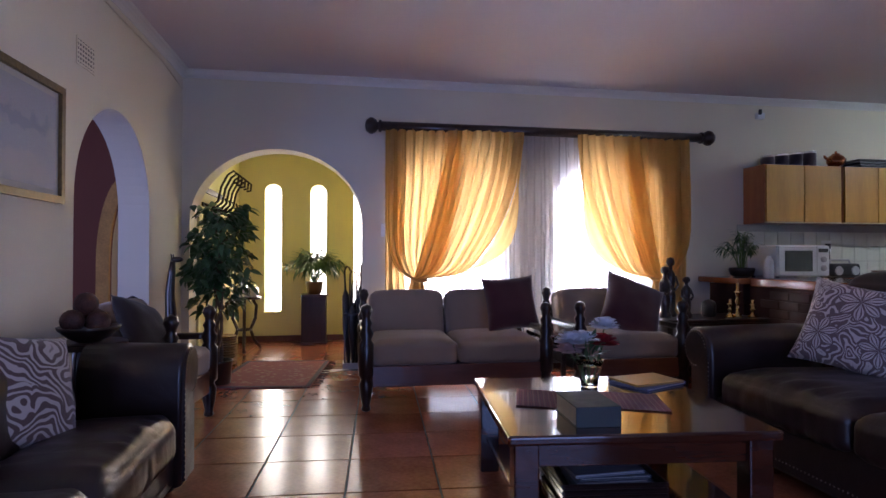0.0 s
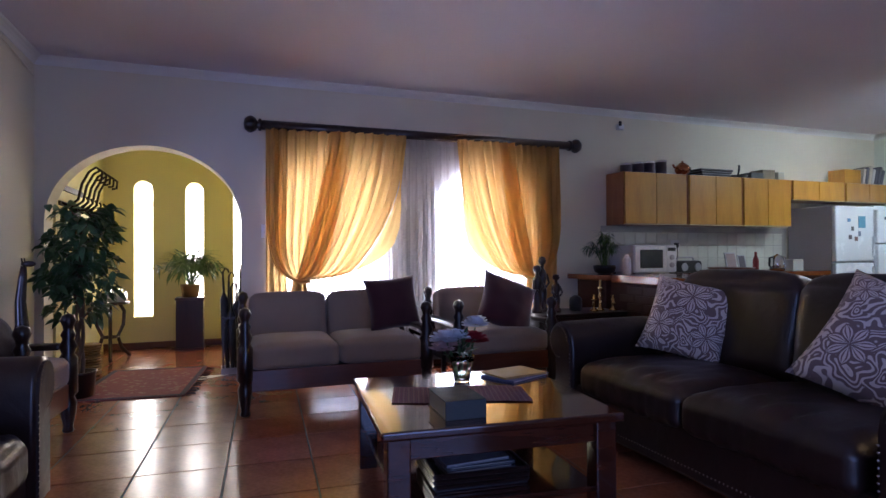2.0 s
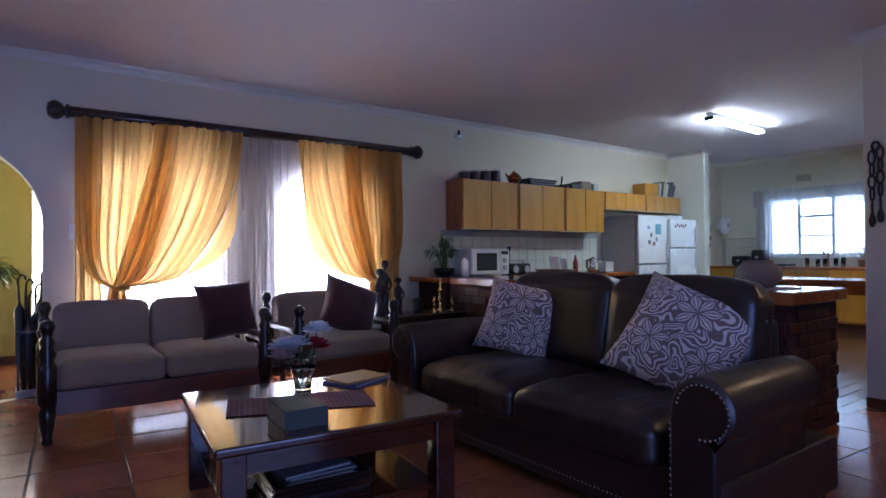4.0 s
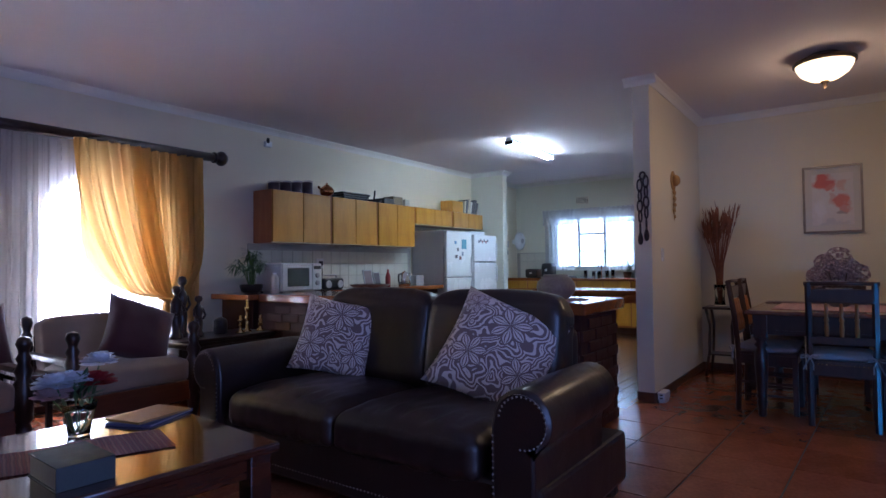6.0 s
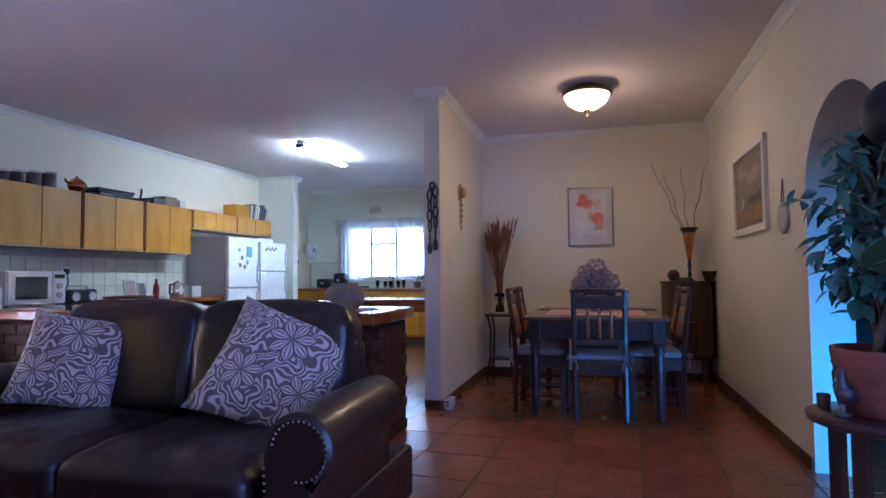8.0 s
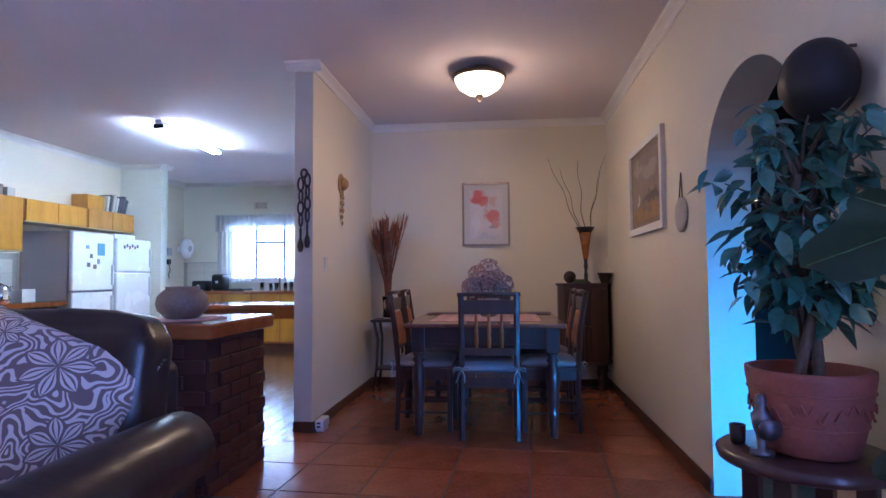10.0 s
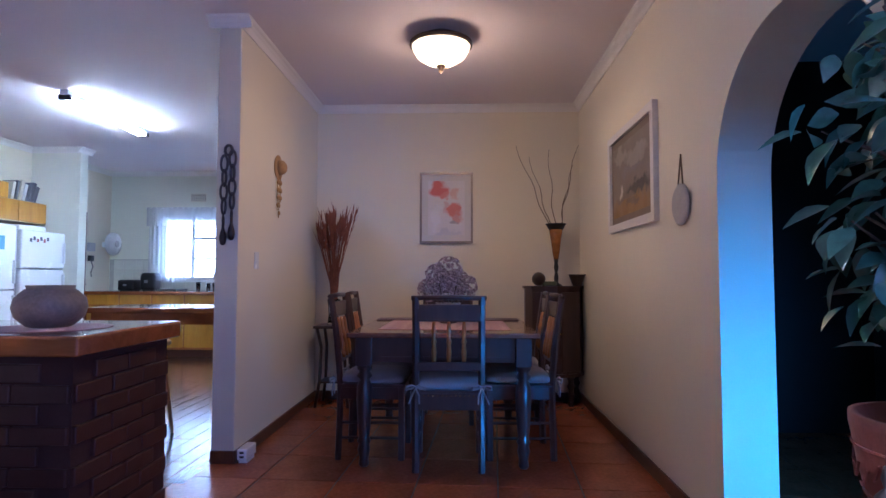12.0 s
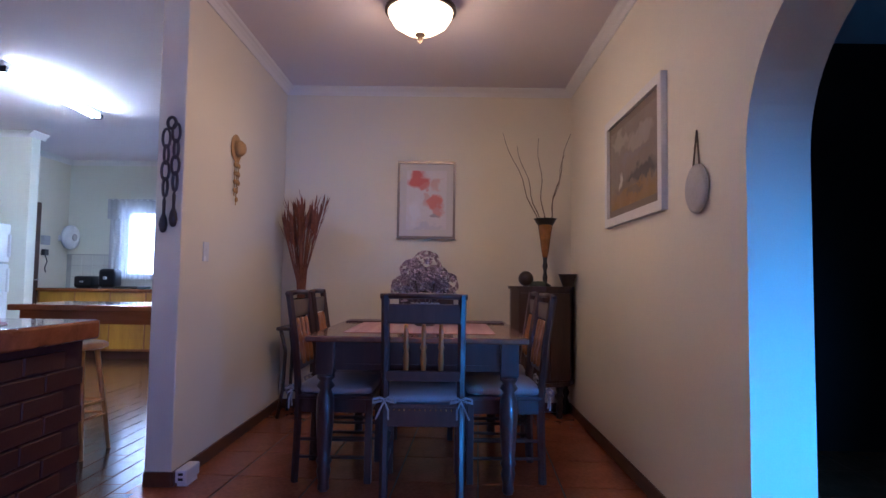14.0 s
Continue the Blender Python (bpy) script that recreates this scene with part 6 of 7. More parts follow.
# front looks to +x, the back is at -x; the seat's middle is the origin
for y in (-0.185, 0.185):
    part("back_post", tube([(-0.20, y, 0.0), (-0.19, y, 0.30), (-0.19, y, 0.45), (-0.215, y, 0.72), (-0.255, y, 0.985)], 0.021, 6), M_DINE, ch)
    part("front_leg", box(0.165, 0.20, y - 0.0175, y + 0.0175, 0, 0.43, 0.003), M_DINE, ch)
    part("side_rail", box(-0.19, 0.18, y - 0.012, y + 0.012, 0.36, 0.43, 0.003), M_DINE, ch)
    for z in (0.13, 0.22):
        part("stretcher", tube([(-0.19, y, z), (0.18, y, z)], 0.009, 7), M_DINE, ch)
part("front_rail", box(0.165, 0.19, -0.18, 0.18, 0.36, 0.43, 0.003), M_DINE, ch)
part("back_rail", box(-0.205, -0.185, -0.18, 0.18, 0.345, 0.44, 0.003), M_DINE, ch)
part("seat", box(-0.20, 0.205, -0.205, 0.205, 0.43, 0.452, 0.006), M_DINE, ch)
part("top_rail", tube([(-0.256, -0.21, 0.975), (-0.258, 0, 0.98), (-0.256, 0.21, 0.975)], 0.014, 8), M_DINE, ch, "turned top rail", True)
part("crest_rail", box(-0.258, -0.238, -0.18, 0.18, 0.845, 0.94, 0.006), M_DINE, ch)
part("lower_rail", box(-0.222, -0.202, -0.18, 0.18, 0.565, 0.615, 0.004), M_DINE, ch)
for y in (-0.085, 0.0, 0.085):
    part("spindle", lathe([(0.009, 0.605), (0.012, 0.63), (0.016, 0.68), (0.011, 0.725), (0.017, 0.74), (0.011, 0.76), (0.012, 0.82), (0.009, 0.855)], 10, m=Matrix.Translation((-0.083, y, 0)) @ Matrix.Rotation(radians(-10.2), 4, "Y")), M_SPIND, ch, "orange-brown turned spindle", True)
M_PAD = mat("grey_seat_pad", (0.34, 0.32, 0.32), 0.9, 0, 0.15, 7, 350, 0.3, sheen=0.3)
pad = part("seat_pad", seat_cushion(-0.195, 0.20, -0.20, 0.20, 0.452, 0.50, 0.018, 0.024), M_PAD, ch, "pale grey seat pad", True)
for y in (-0.185, 0.185):
    sg = 1 if y > 0 else -1
    tb = bmesh.new()
    for q in (-1, 1):
        tube([(-0.215, y, 0.475), (-0.235, y + 0.02 * q, 0.49), (-0.245, y + 0.05 * q, 0.485), (-0.235, y + 0.055 * q, 0.465), (-0.225, y + 0.01 * q, 0.473)], 0.006, 5, tb)
        tube([(-0.225, y, 0.473), (-0.235, y + 0.02 * q, 0.43), (-0.23, y + 0.03 * q + 0.01 * sg, 0.385)], 0.005, 5, tb)
    part("tie", tb, M_PAD, pad, "knotted cloth tie")
nb = bmesh.new()
for k in range(14):
    ball(0.005, (-0.2065, -0.165 + 0.0254 * k, 0.425), (1, 1, 1), 6, nb)
tagged(part("nail_row", nb, M_BRASS, ch, "row of small nailheads"), kind="stuff")
ch.matrix_basis = pose(5.66, 1.11, 0, 0, 0, 1)
copy_thing(ch, pose(5.86, 1.575, 0, 0, 0, -91))
copy_thing(ch, pose(6.36, 1.58, 0, 0, 0, -88))
copy_thing(ch, pose(5.88, 0.69, 0, 0, 0, 92))
copy_thing(ch, pose(6.38, 0.68, 0, 0, 0, 88))
copy_thing(ch, pose(6.70, 1.15, 0, 0, 0, 180))

# hydrangeas
hy = thing("hydrangea_vase", "dried mauve hydrangeas in a pale pot on the dining table", "vase", pose(6.18, 1.13, 0.778))
part("pot", lathe([(0.055, 0), (0.065, 0.01), (0.085, 0.13), (0.09, 0.14), (0.08, 0.14), (0.07, 0.11), (0, 0.11)], 18), mat("pale_clay", (0.32, 0.27, 0.23), 0.7, 0, 0.15, 12, 60, 0.2), hy, "pale clay pot", True)
M_HYD = mat("dried_hydrangea", (0.27, 0.17, 0.17), 0.85, 0, 0.45, 30, 120, 0.3, tint=(0.38, 0.27, 0.25))
for c, r in (((0, -0.12, 0.25), 0.085), ((0.02, 0.13, 0.23), 0.085), ((0.0, 0.0, 0.36), 0.10), ((-0.07, 0.06, 0.28), 0.09), ((-0.06, -0.06, 0.28), 0.09), ((0.07, -0.04, 0.29), 0.085), ((0, 0.08, 0.33), 0.08)):
    b = bmesh.new()
    for k in range(110):
        d = Vector((random.gauss(0, 1), random.gauss(0, 1), random.gauss(0, 1))).normalized()
        q = Vector(c) + d * r * random.uniform(0.85, 1.0)
        m = Matrix.Translation(q) @ d.to_track_quat("Z", "Y").to_matrix().to_4x4() @ Matrix.Rotation(random.uniform(0, 6), 4, "Z")
        s = r * 0.2
        v0 = b.verts.new(m @ Vector((0, 0, -0.3 * s)))
        ring = [b.verts.new(m @ Vector((s * (1.0 if i % 2 else 0.55) * math.cos(i * math.pi / 4), s * (1.0 if i % 2 else 0.55) * math.sin(i * math.pi / 4), 0.25 * s))) for i in range(8)]
        for i in range(8):
            b.faces.new((v0, ring[i], ring[(i + 1) % 8]))
    part("flower_head", b, M_HYD, hy, "dried mauve flower head")
    part("stem", tube([(0, 0, 0.10), (c[0] * 0.6, c[1] * 0.6, 0.15), c], 0.004, 5), M_BARK, hy)

# corner stand with dried grasses
cs = thing("plant_stand", "tall narrow dark stand in the corner", "stand", pose(7.17, 2.13, 0))
part("top", box(-0.16, 0.16, -0.16, 0.16, 0.66, 0.685, 0.006), M_DARK, cs)
part("shelf", box(-0.12, 0.12, -0.12, 0.12, 0.20, 0.215, 0.004), M_DARK, cs)
for x in (-1, 1):
    for y in (-1, 1):
        part("leg", tube([(x * 0.13, y * 0.13, 0.66), (x * 0.10, y * 0.10, 0.5), (x * 0.11, y * 0.11, 0.22), (x * 0.14, y * 0.14, 0)], 0.014, 8), M_DARK, cs, "", True)
gv = thing("dried_grass_vase", "glass vase of tall reddish dried grasses on the corner stand", "vase", pose(7.17, 2.15, 0.685))
part("vase", lathe([(0.05, 0), (0.055, 0.01), (0.045, 0.08), (0.05, 0.16), (0.058, 0.22), (0.052, 0.22), (0.044, 0.15), (0.04, 0.02), (0, 0.015)], 18), M_GLASS, gv, "narrow glass vase", True)
M_DRY = mat("dried_grass", (0.17, 0.038, 0.024), 0.8, 0, 0.4, 18, 80, 0.2, tint=(0.24, 0.085, 0.04))
gb_ = bmesh.new()
for k in range(46):
    a, rr = random.uniform(0, 6.28), random.uniform(0.02, 0.20)
    h = random.uniform(0.75, 1.0)
    tip = Vector((min(0.16, rr * math.cos(a)), min(0.16, rr * math.sin(a)), h))
    mid = Vector((tip.x * 0.22, tip.y * 0.22, h * 0.45))
    tube([(tip.x * 0.08, tip.y * 0.08, 0.02), mid, tip * 0.85 + mid * 0.15, tip], 0.005, 5, gb_, 0.002)
    for i in range(5):
        leaf(gb_, Matrix.Translation(mid.lerp(tip, random.uniform(0.55, 0.95))) @ Matrix.Rotation(a + random.gauss(0, 0.7), 4, "Z") @ Matrix.Rotation(radians(random.uniform(-85, -55)), 4, "Y"), random.uniform(0.09, 0.17), 0.02, 0.1, -0.1)
tagged(part("dried_grass", gb_, M_DRY, gv, "reddish brown dried grasses"), kind="stuff")

# corner cabinet with rounded front
cc = thing("corner_cabinet", "dark wooden cabinet with a curved front on turned legs", "cabinet", pose(7.40, 0.23, 0))
prof = [(0, -0.25), (-0.10, -0.25), (-0.20, -0.20), (-0.27, -0.10), (-0.29, 0.0), (-0.27, 0.10), (-0.20, 0.20), (-0.10, 0.25), (0, 0.25)]
part("body", slab(prof, [], Matrix.Translation((0, 0, 0.27)), 0.73), M_DINE, cc)
part("top", slab([(x * 1.06, y * 1.06) for x, y in prof], [], Matrix.Translation((0, 0, 1.0)), 0.022), M_DINE, cc)
part("bottom_moulding", slab([(x * 1.04, y * 1.04) for x, y in prof], [], Matrix.Translation((0, 0, 0.25)), 0.03), M_DINE, cc)
for a, b_ in (((-0.205, -0.195), (-0.292, -0.01)), ((-0.292, 0.01), (-0.205, 0.195))):
    ax, ay = a
    bx_, by = b_
    dx, dy = bx_ - ax, by - ay
    L = math.hypot(dx, dy)
    dd = part("door", box(0.01, L - 0.01, -0.008, 0.008, 0.30, 0.97, 0.004, m=Matrix.Translation((ax, ay, 0)) @ Matrix.Rotation(math.atan2(dy, dx), 4, "Z") @ Matrix.Translation((0, 0.028, 0))), M_DINE, cc, "dark veneered door")
part("knob", ball(0.011, (-0.315, 0.02, 0.62)), M_BRASS, cc)
part("knob", ball(0.011, (-0.315, -0.02, 0.62)), M_BRASS, cc)
for x, y in ((-0.04, -0.20), (-0.04, 0.20), (-0.22, -0.12), (-0.22, 0.12)):
    part("leg", lathe([(0.02, 0), (0.028, 0.015), (0.018, 0.04), (0.032, 0.09), (0.02, 0.13), (0.034, 0.17), (0.022, 0.20), (0.034, 0.25)], 12, (x, y, 0)), M_DARK, cc, "turned leg", True)
M_AMBER = mat("amber_glass_vase", (0.30, 0.11, 0.02), 0.12, 0, 0.3, 12, 30, 0.0, coat=0.5)
av = thing("amber_vase", "tall footed amber vase with bare curly twigs", "vase", pose(7.22, 0.22, 1.022))
part("foot", lathe([(0.05, 0), (0.05, 0.008), (0.015, 0.03), (0.02, 0.07), (0.011, 0.12), (0.022, 0.16), (0.014, 0.20), (0.02, 0.23)], 18), M_BLACK, av, "dark turned stem", True)
part("cup", lathe([(0.02, 0.23), (0.03, 0.28), (0.045, 0.40), (0.062, 0.50), (0.058, 0.50), (0.04, 0.40), (0.02, 0.26), (0, 0.25)], 20), M_AMBER, av, "amber glass cup", True)
part("rim", lathe([(0.062, 0.49), (0.088, 0.535), (0.092, 0.54), (0.08, 0.535), (0.056, 0.50)], 20), M_BLACK, av, "", True)
for y1, x1, h in ((0.36, -0.06, 1.22), (0.24, -0.05, 1.12), (0.06, 0.02, 1.20), (-0.20, 0.03, 1.24), (-0.15, -0.02, 1.06)):
    pts = []
    for k in range(14):
        t = k / 13
        pts.append((x1 * t + 0.010 * math.sin(k * 1.7 + h * 9), y1 * t ** 1.25 + 0.012 * math.sin(k * 1.3 + h * 5), 0.26 + (h - 0.26) * t))
    part("twig", tube(pts, 0.006, 6, None, 0.002), M_BARK, av, "bare curly twig", True)
bb = tagged(part("ball_ornament", ball(0.06, (7.16, 0.38, 1.022 + 0.06)), M_DARK, None, "", True), "dark wooden ball ornament on the cabinet", "ornament")
tagged(part("green_box", box(7.13, 7.25, 0.23, 0.35, 1.022, 1.062, 0.01), mat("green_glaze", (0.06, 0.08, 0.04), 0.4, 0, 0.2, 14, 50, 0.1)), "low green glazed box on the cabinet", "box")
tagged(part("wooden_bowl", lathe([(0.035, 0), (0.04, 0.006), (0.07, 0.09), (0.075, 0.10), (0.066, 0.10), (0.035, 0.02), (0, 0.015)], 20, (7.20, 0.045, 1.022)), M_DARK, None, "", True), "small dark wooden bowl on the cabinet", "bowl")

# pictures and hangings
M_SILV = mat("silver_frame", (0.22, 0.18, 0.15), 0.35, 0.6, 0.15, 20, 60, 0.1)
picture("abstract red and white watercolour in a silver frame", pose(XD, 1.18, 1.725, 0, 0, -90), 0.482, 0.645, 0.020, M_SILV, mat("white_mount", (0.60, 0.57, 0.54), 0.8, 0, 0.04, 5, 100, 0.05),
        art("red_watercolour", (0.66, 0.62, 0.62), [(0.07, 0.14, 0.05, 0.06, (0.62, 0.40, 0.36)), (-0.07, 0.17, 0.10, 0.085, (0.58, 0.13, 0.11)), (-0.02, 0.12, 0.05, 0.05, (0.60, 0.20, 0.17)), (0.08, -0.01, 0.085, 0.075, (0.60, 0.19, 0.16)), (0.09, -0.09, 0.05, 0.06, (0.60, 0.30, 0.27)), (0.0, 0.02, 0.035, 0.05, (0.60, 0.42, 0.40)), (0.05, -0.13, 0.05, 0.03, (0.36, 0.32, 0.34)), (-0.10, -0.10, 0.08, 0.12, (0.72, 0.70, 0.73)), (0.0, -0.24, 0.16, 0.04, (0.55, 0.53, 0.56))]), 0.055)
M_WFRAME = mat("white_wood_frame", (0.68, 0.66, 0.64), 0.45, 0, 0.06, 8, 70, 0.1)
picture("painted landscape of hills and dunes in a wide white frame", pose(5.775, YS, 1.728, 0, 0, 180), 0.97, 0.66, 0.05, M_WFRAME, mat("taupe_mount", (0.20, 0.16, 0.13), 0.8, 0, 0.06, 6, 80, 0.05),
        art("landscape_painting", (0.20, 0.165, 0.14), [(-0.2, 0.16, 0.22, 0.05, (0.30, 0.26, 0.22)), (0.12, 0.10, 0.26, 0.06, (0.29, 0.25, 0.22)), (0.05, 0.03, 0.3, 0.03, (0.20, 0.17, 0.17)), (0.0, -0.24, 0.6, 0.17, (0.24, 0.145, 0.05)), (0.16, -0.08, 0.30, 0.055, (0.07, 0.06, 0.06)), (-0.12, -0.12, 0.25, 0.04, (0.17, 0.13, 0.11)), (0.06, -0.17, 0.16, 0.03, (0.15, 0.11, 0.08)), (-0.20, -0.07, 0.03, 0.05, (0.50, 0.48, 0.44)), (-0.1, -0.28, 0.2, 0.04, (0.28, 0.18, 0.07))]), 0.045)
hp = thing("hanging_plaque", "round pale stone plaque hanging from a cord", "plaque", pose(4.95, YS + 0.002, 1.44))
part("disc", lathe([(0.085, 0), (0.10, 0.006), (0.10, 0.016), (0.085, 0.024), (0, 0.026)], 26, m=Matrix.Rotation(-math.pi / 2, 4, "X")), mat("pale_stone", (0.45, 0.43, 0.40), 0.7, 0, 0.12, 14, 80, 0.2), hp, "", True)
part("cord", tube([(-0.03, 0.012, 0.09), (0, 0.008, 0.24), (0.03, 0.012, 0.09)], 0.004, 5), M_BARK, hp)
ob = thing("chain_carving", "carved dark wooden chain with spoons hanging on the wall end", "wall carving", pose(NIB_X - 0.02, 2.43, -0.03))
for s, off in ((-1, 0.0), (1, -0.03)):
    y = s * 0.025
    for k in range(4):
        z = 1.83 - k * 0.085 + off
        ring = [(0.004 * (k % 2), y + (0.020 if k % 2 == 0 else 0.012) * math.sin(t), z + 0.05 * math.cos(t)) for t in np.linspace(0, 2 * math.pi, 15)]
        part("link", tube(ring, 0.0075, 6), M_DARK, ob, "carved wooden link", True)
    z = 1.50 + off
    part("spoon", lathe([(0.008, -0.16), (0.016, -0.15), (0.022, -0.12), (0.018, -0.09), (0.008, -0.06), (0.009, 0.0), (0.006, 0.02)], 10, (0, y, z), m=None), M_DARK, ob, "carved wooden spoon", True)
part("top_link", tube([(0, 0.022 * math.sin(t), 1.88 + 0.03 * math.cos(t)) for t in np.linspace(0, 2 * math.pi, 15)], 0.009, 6), M_DARK, ob, "", True)
hh = thing("straw_hat_hanging", "small straw hat hanging with strings of shells", "wall hanging", pose(6.275, NIB_Y0 - 0.003, 1.885))
M_STRAW = mat("straw", (0.42, 0.24, 0.09), 0.8, 0, 0.2, 20, 120, 0.4)
part("brim", lathe([(0.0, 0.0), (0.085, 0.0), (0.09, 0.006), (0.05, 0.012)], 20, m=Matrix.Rotation(math.pi / 2, 4, "X")), M_STRAW, hh)
part("crown", lathe([(0.055, 0.008), (0.05, 0.04), (0.03, 0.06), (0, 0.065)], 18, m=Matrix.Rotation(math.pi / 2, 4, "X")), M_STRAW, hh, "", True)
for x, n in ((-0.03, 4), (0.005, 5), (0.035, 3)):
    part("string", tube([(x, -0.01, -0.05), (x, -0.008, -0.09 - 0.055 * n)], 0.003, 5), M_STRAW, hh)
    for k in range(n):
        part("shell", ball(0.014, (x, -0.012, -0.11 - 0.055 * k), (1, 0.7, 1.2), 8), M_STRAW, hh, "small shell", True)
s2 = thing("light_switch", "white light switch on the dividing wall", "switch", pose(5.87, NIB_Y0 - 0.001, 1.20))
part("plate", box(-0.035, 0.035, -0.008, 0, -0.055, 0.055, 0.003), M_WHITE, s2)
part("rocker", box(-0.013, 0.013, -0.012, -0.008, -0.02, 0.02, 0.002), M_WHITE, s2)
s3 = thing("extension_block", "white extension socket block on the floor by the wall", "socket", pose(5.66, NIB_Y0 - 0.05, 0.0))
part("block", box(-0.10, 0.06, -0.03, 0.03, 0.02, 0.085, 0.008), M_WHITE, s3)
part("base", box(-0.08, 0.04, -0.025, 0.025, 0, 0.02), M_WHITE, s3)
for z in (0.04, 0.065):
    part("socket_hole", box(-0.103, -0.099, -0.012, 0.012, z - 0.006, z + 0.006), M_BLACK, s3)
s4 = thing("wall_socket", "white wall socket low on the dining wall", "socket", pose(XD - 0.001, 0.62, 0.28))
part("plate", box(-0.008, 0, -0.06, 0.06, -0.045, 0.045, 0.003), M_WHITE, s4)
part("plug", box(-0.04, -0.008, -0.03, 0.02, -0.02, 0.02, 0.005), M_GREY, s4)

# ceiling bowl lamp
cl = thing("ceiling_lamp", "alabaster glass bowl lamp with a bronze rim", "ceiling light", pose(5.86, 1.17, CEIL))
M_BRONZE = mat("dark_bronze", (0.09, 0.06, 0.04), 0.4, 0.7, 0.2, 12, 60, 0.1)
part("canopy", lathe([(0.10, 0), (0.12, -0.02), (0.19, -0.045), (0.205, -0.055), (0.205, -0.075), (0.19, -0.08), (0.18, -0.05), (0, -0.02)], 32), M_BRONZE, cl, "dark bronze rim", True)
lampm = glow("alabaster_glass", (1.0, 0.80, 0.42), 2.3)
part("bowl", lathe([(0.188, -0.078), (0.182, -0.10), (0.155, -0.145), (0.095, -0.185), (0.02, -0.202), (0, -0.203)], 32), lampm, cl, "glowing alabaster glass bowl", True)
part("knob", lathe([(0.0, -0.200), (0.028, -0.202), (0.03, -0.212), (0.012, -0.222), (0.016, -0.238), (0.006, -0.256), (0, -0.26)], 16), M_BRONZE, cl, "bronze knob", True)

# ---- plant by the southern arch ----
sl = thing("plant_stool", "round dark wooden plant stool", "stool", pose(3.21, 0.195, 0))
part("seat", lathe([(0.19, 0.585), (0.215, 0.595), (0.22, 0.615), (0.205, 0.625), (0, 0.625)], 30), M_DINE, sl, "round polished top", True)
for k in range(4):
    a = math.pi / 4 + k * math.pi / 2
    part("leg", box(-0.022, 0.022, -0.022, 0.022, 0, 0.585, 0.004, m=Matrix.Translation((0.14 * math.cos(a), 0.14 * math.sin(a), 0)) @ Matrix.Rotation(a, 4, "Z")), M_DINE, sl)
part("cross_bar", box(-0.12, 0.12, -0.012, 0.012, 0.16, 0.20, 0.003, m=Matrix.Rotation(math.pi / 4, 4, "Z")), M_DINE, sl)
part("cross_bar", box(-0.12, 0.12, -0.012, 0.012, 0.202, 0.242, 0.003, m=Matrix.Rotation(-math.pi / 4, 4, "Z")), M_DINE, sl)
# glossy leaf with blue daylight put into its lighter, teal base colour
f2p = ficus("glossy ficus in an embossed terracotta pot", pose(3.20, 0.185, 0.625), 0.40, 1.02, 0.205, 560, 0.078, lmat=mat("skylit_glossy_leaf", (0.030, 0.115, 0.085), 0.30, 0, 0.3, 9, 50, 0.1, tint=(0.055, 0.18, 0.13), spec=0.9))
M_TPOT = mat("embossed_terracotta", (0.26, 0.075, 0.055), 0.6, 0, 0.18, 12, 70, 0.25)
part("pot", lathe([(0.12, 0.0), (0.135, 0.01), (0.15, 0.07), (0.168, 0.14), (0.175, 0.19), (0.182, 0.225), (0.182, 0.245), (0.165, 0.245), (0.155, 0.20), (0, 0.20)], 36), M_TPOT, f2p, "embossed terracotta pot", True)
part("soil", lathe([(0.157, 0.20), (0.1, 0.21), (0, 0.205)], 18), M_SOIL, f2p)
rel = bmesh.new()
for k in range(26):
    a = 2 * math.pi * k / 26
    z = 0.14 + 0.012 * math.sin(k * 1.9)
    r = 0.172
    pts = [((r + 0.001) * math.cos(a + q * 0.09), (r + 0.001) * math.sin(a + q * 0.09), z + 0.016 * math.sin(q * 2.2 + k)) for q in np.linspace(-1, 1, 8)]
    tube(pts, 0.0035, 5, rel)
for zz, rr in ((0.185, 0.176), (0.09, 0.1565)):
    tube([(rr * math.cos(t), rr * math.sin(t), zz) for t in np.linspace(0, 2 * math.pi, 40)], 0.0035, 5, rel)
part("relief", rel, M_TPOT, f2p, "raised ornament")
for o in f2p.children:
    if o.name.split(".")[0] in ("pot", "soil", "relief"):
        o.scale = (0.84, 0.84, 0.90)
# knight-like statuette and a small cup on the stool
sb = bmesh.new()
lathe([(0.028, 0), (0.03, 0.012), (0.012, 0.016), (0.014, 0.05), (0.022, 0.075), (0.026, 0.105), (0.012, 0.12), (0.016, 0.135), (0.012, 0.155), (0, 0.16)], 12, (0, 0, 0), sb)
tube([(0.022, 0, 0.10), (0.034, -0.01, 0.08), (0.03, -0.025, 0.06)], 0.006, 6, sb)
lathe([(0.0, 0), (0.03, 0.002), (0.028, 0.008), (0, 0.012)], 14, (0, 0, 0), sb, Matrix.Translation((-0.03, -0.01, 0.07)) @ Matrix.Rotation(radians(80), 4, "Y"))
stt = tagged(part("metal_statuette", sb, mat("pewter", (0.16, 0.15, 0.17), 0.4, 0.8, 0.2, 20, 60, 0.2), None, "", True), "small pewter warrior statuette on the plant stool", "statue")
stt.matrix_basis = pose(3.15, 0.33, 0.625)
tagged(part("small_cup", lathe([(0.018, 0), (0.02, 0.005), (0.022, 0.05), (0.018, 0.05), (0.016, 0.01), (0, 0.008)], 14, (3.27, 0.345, 0.625)), M_DINE, None, "", True), "small dark wooden cup on the plant stool", "cup")
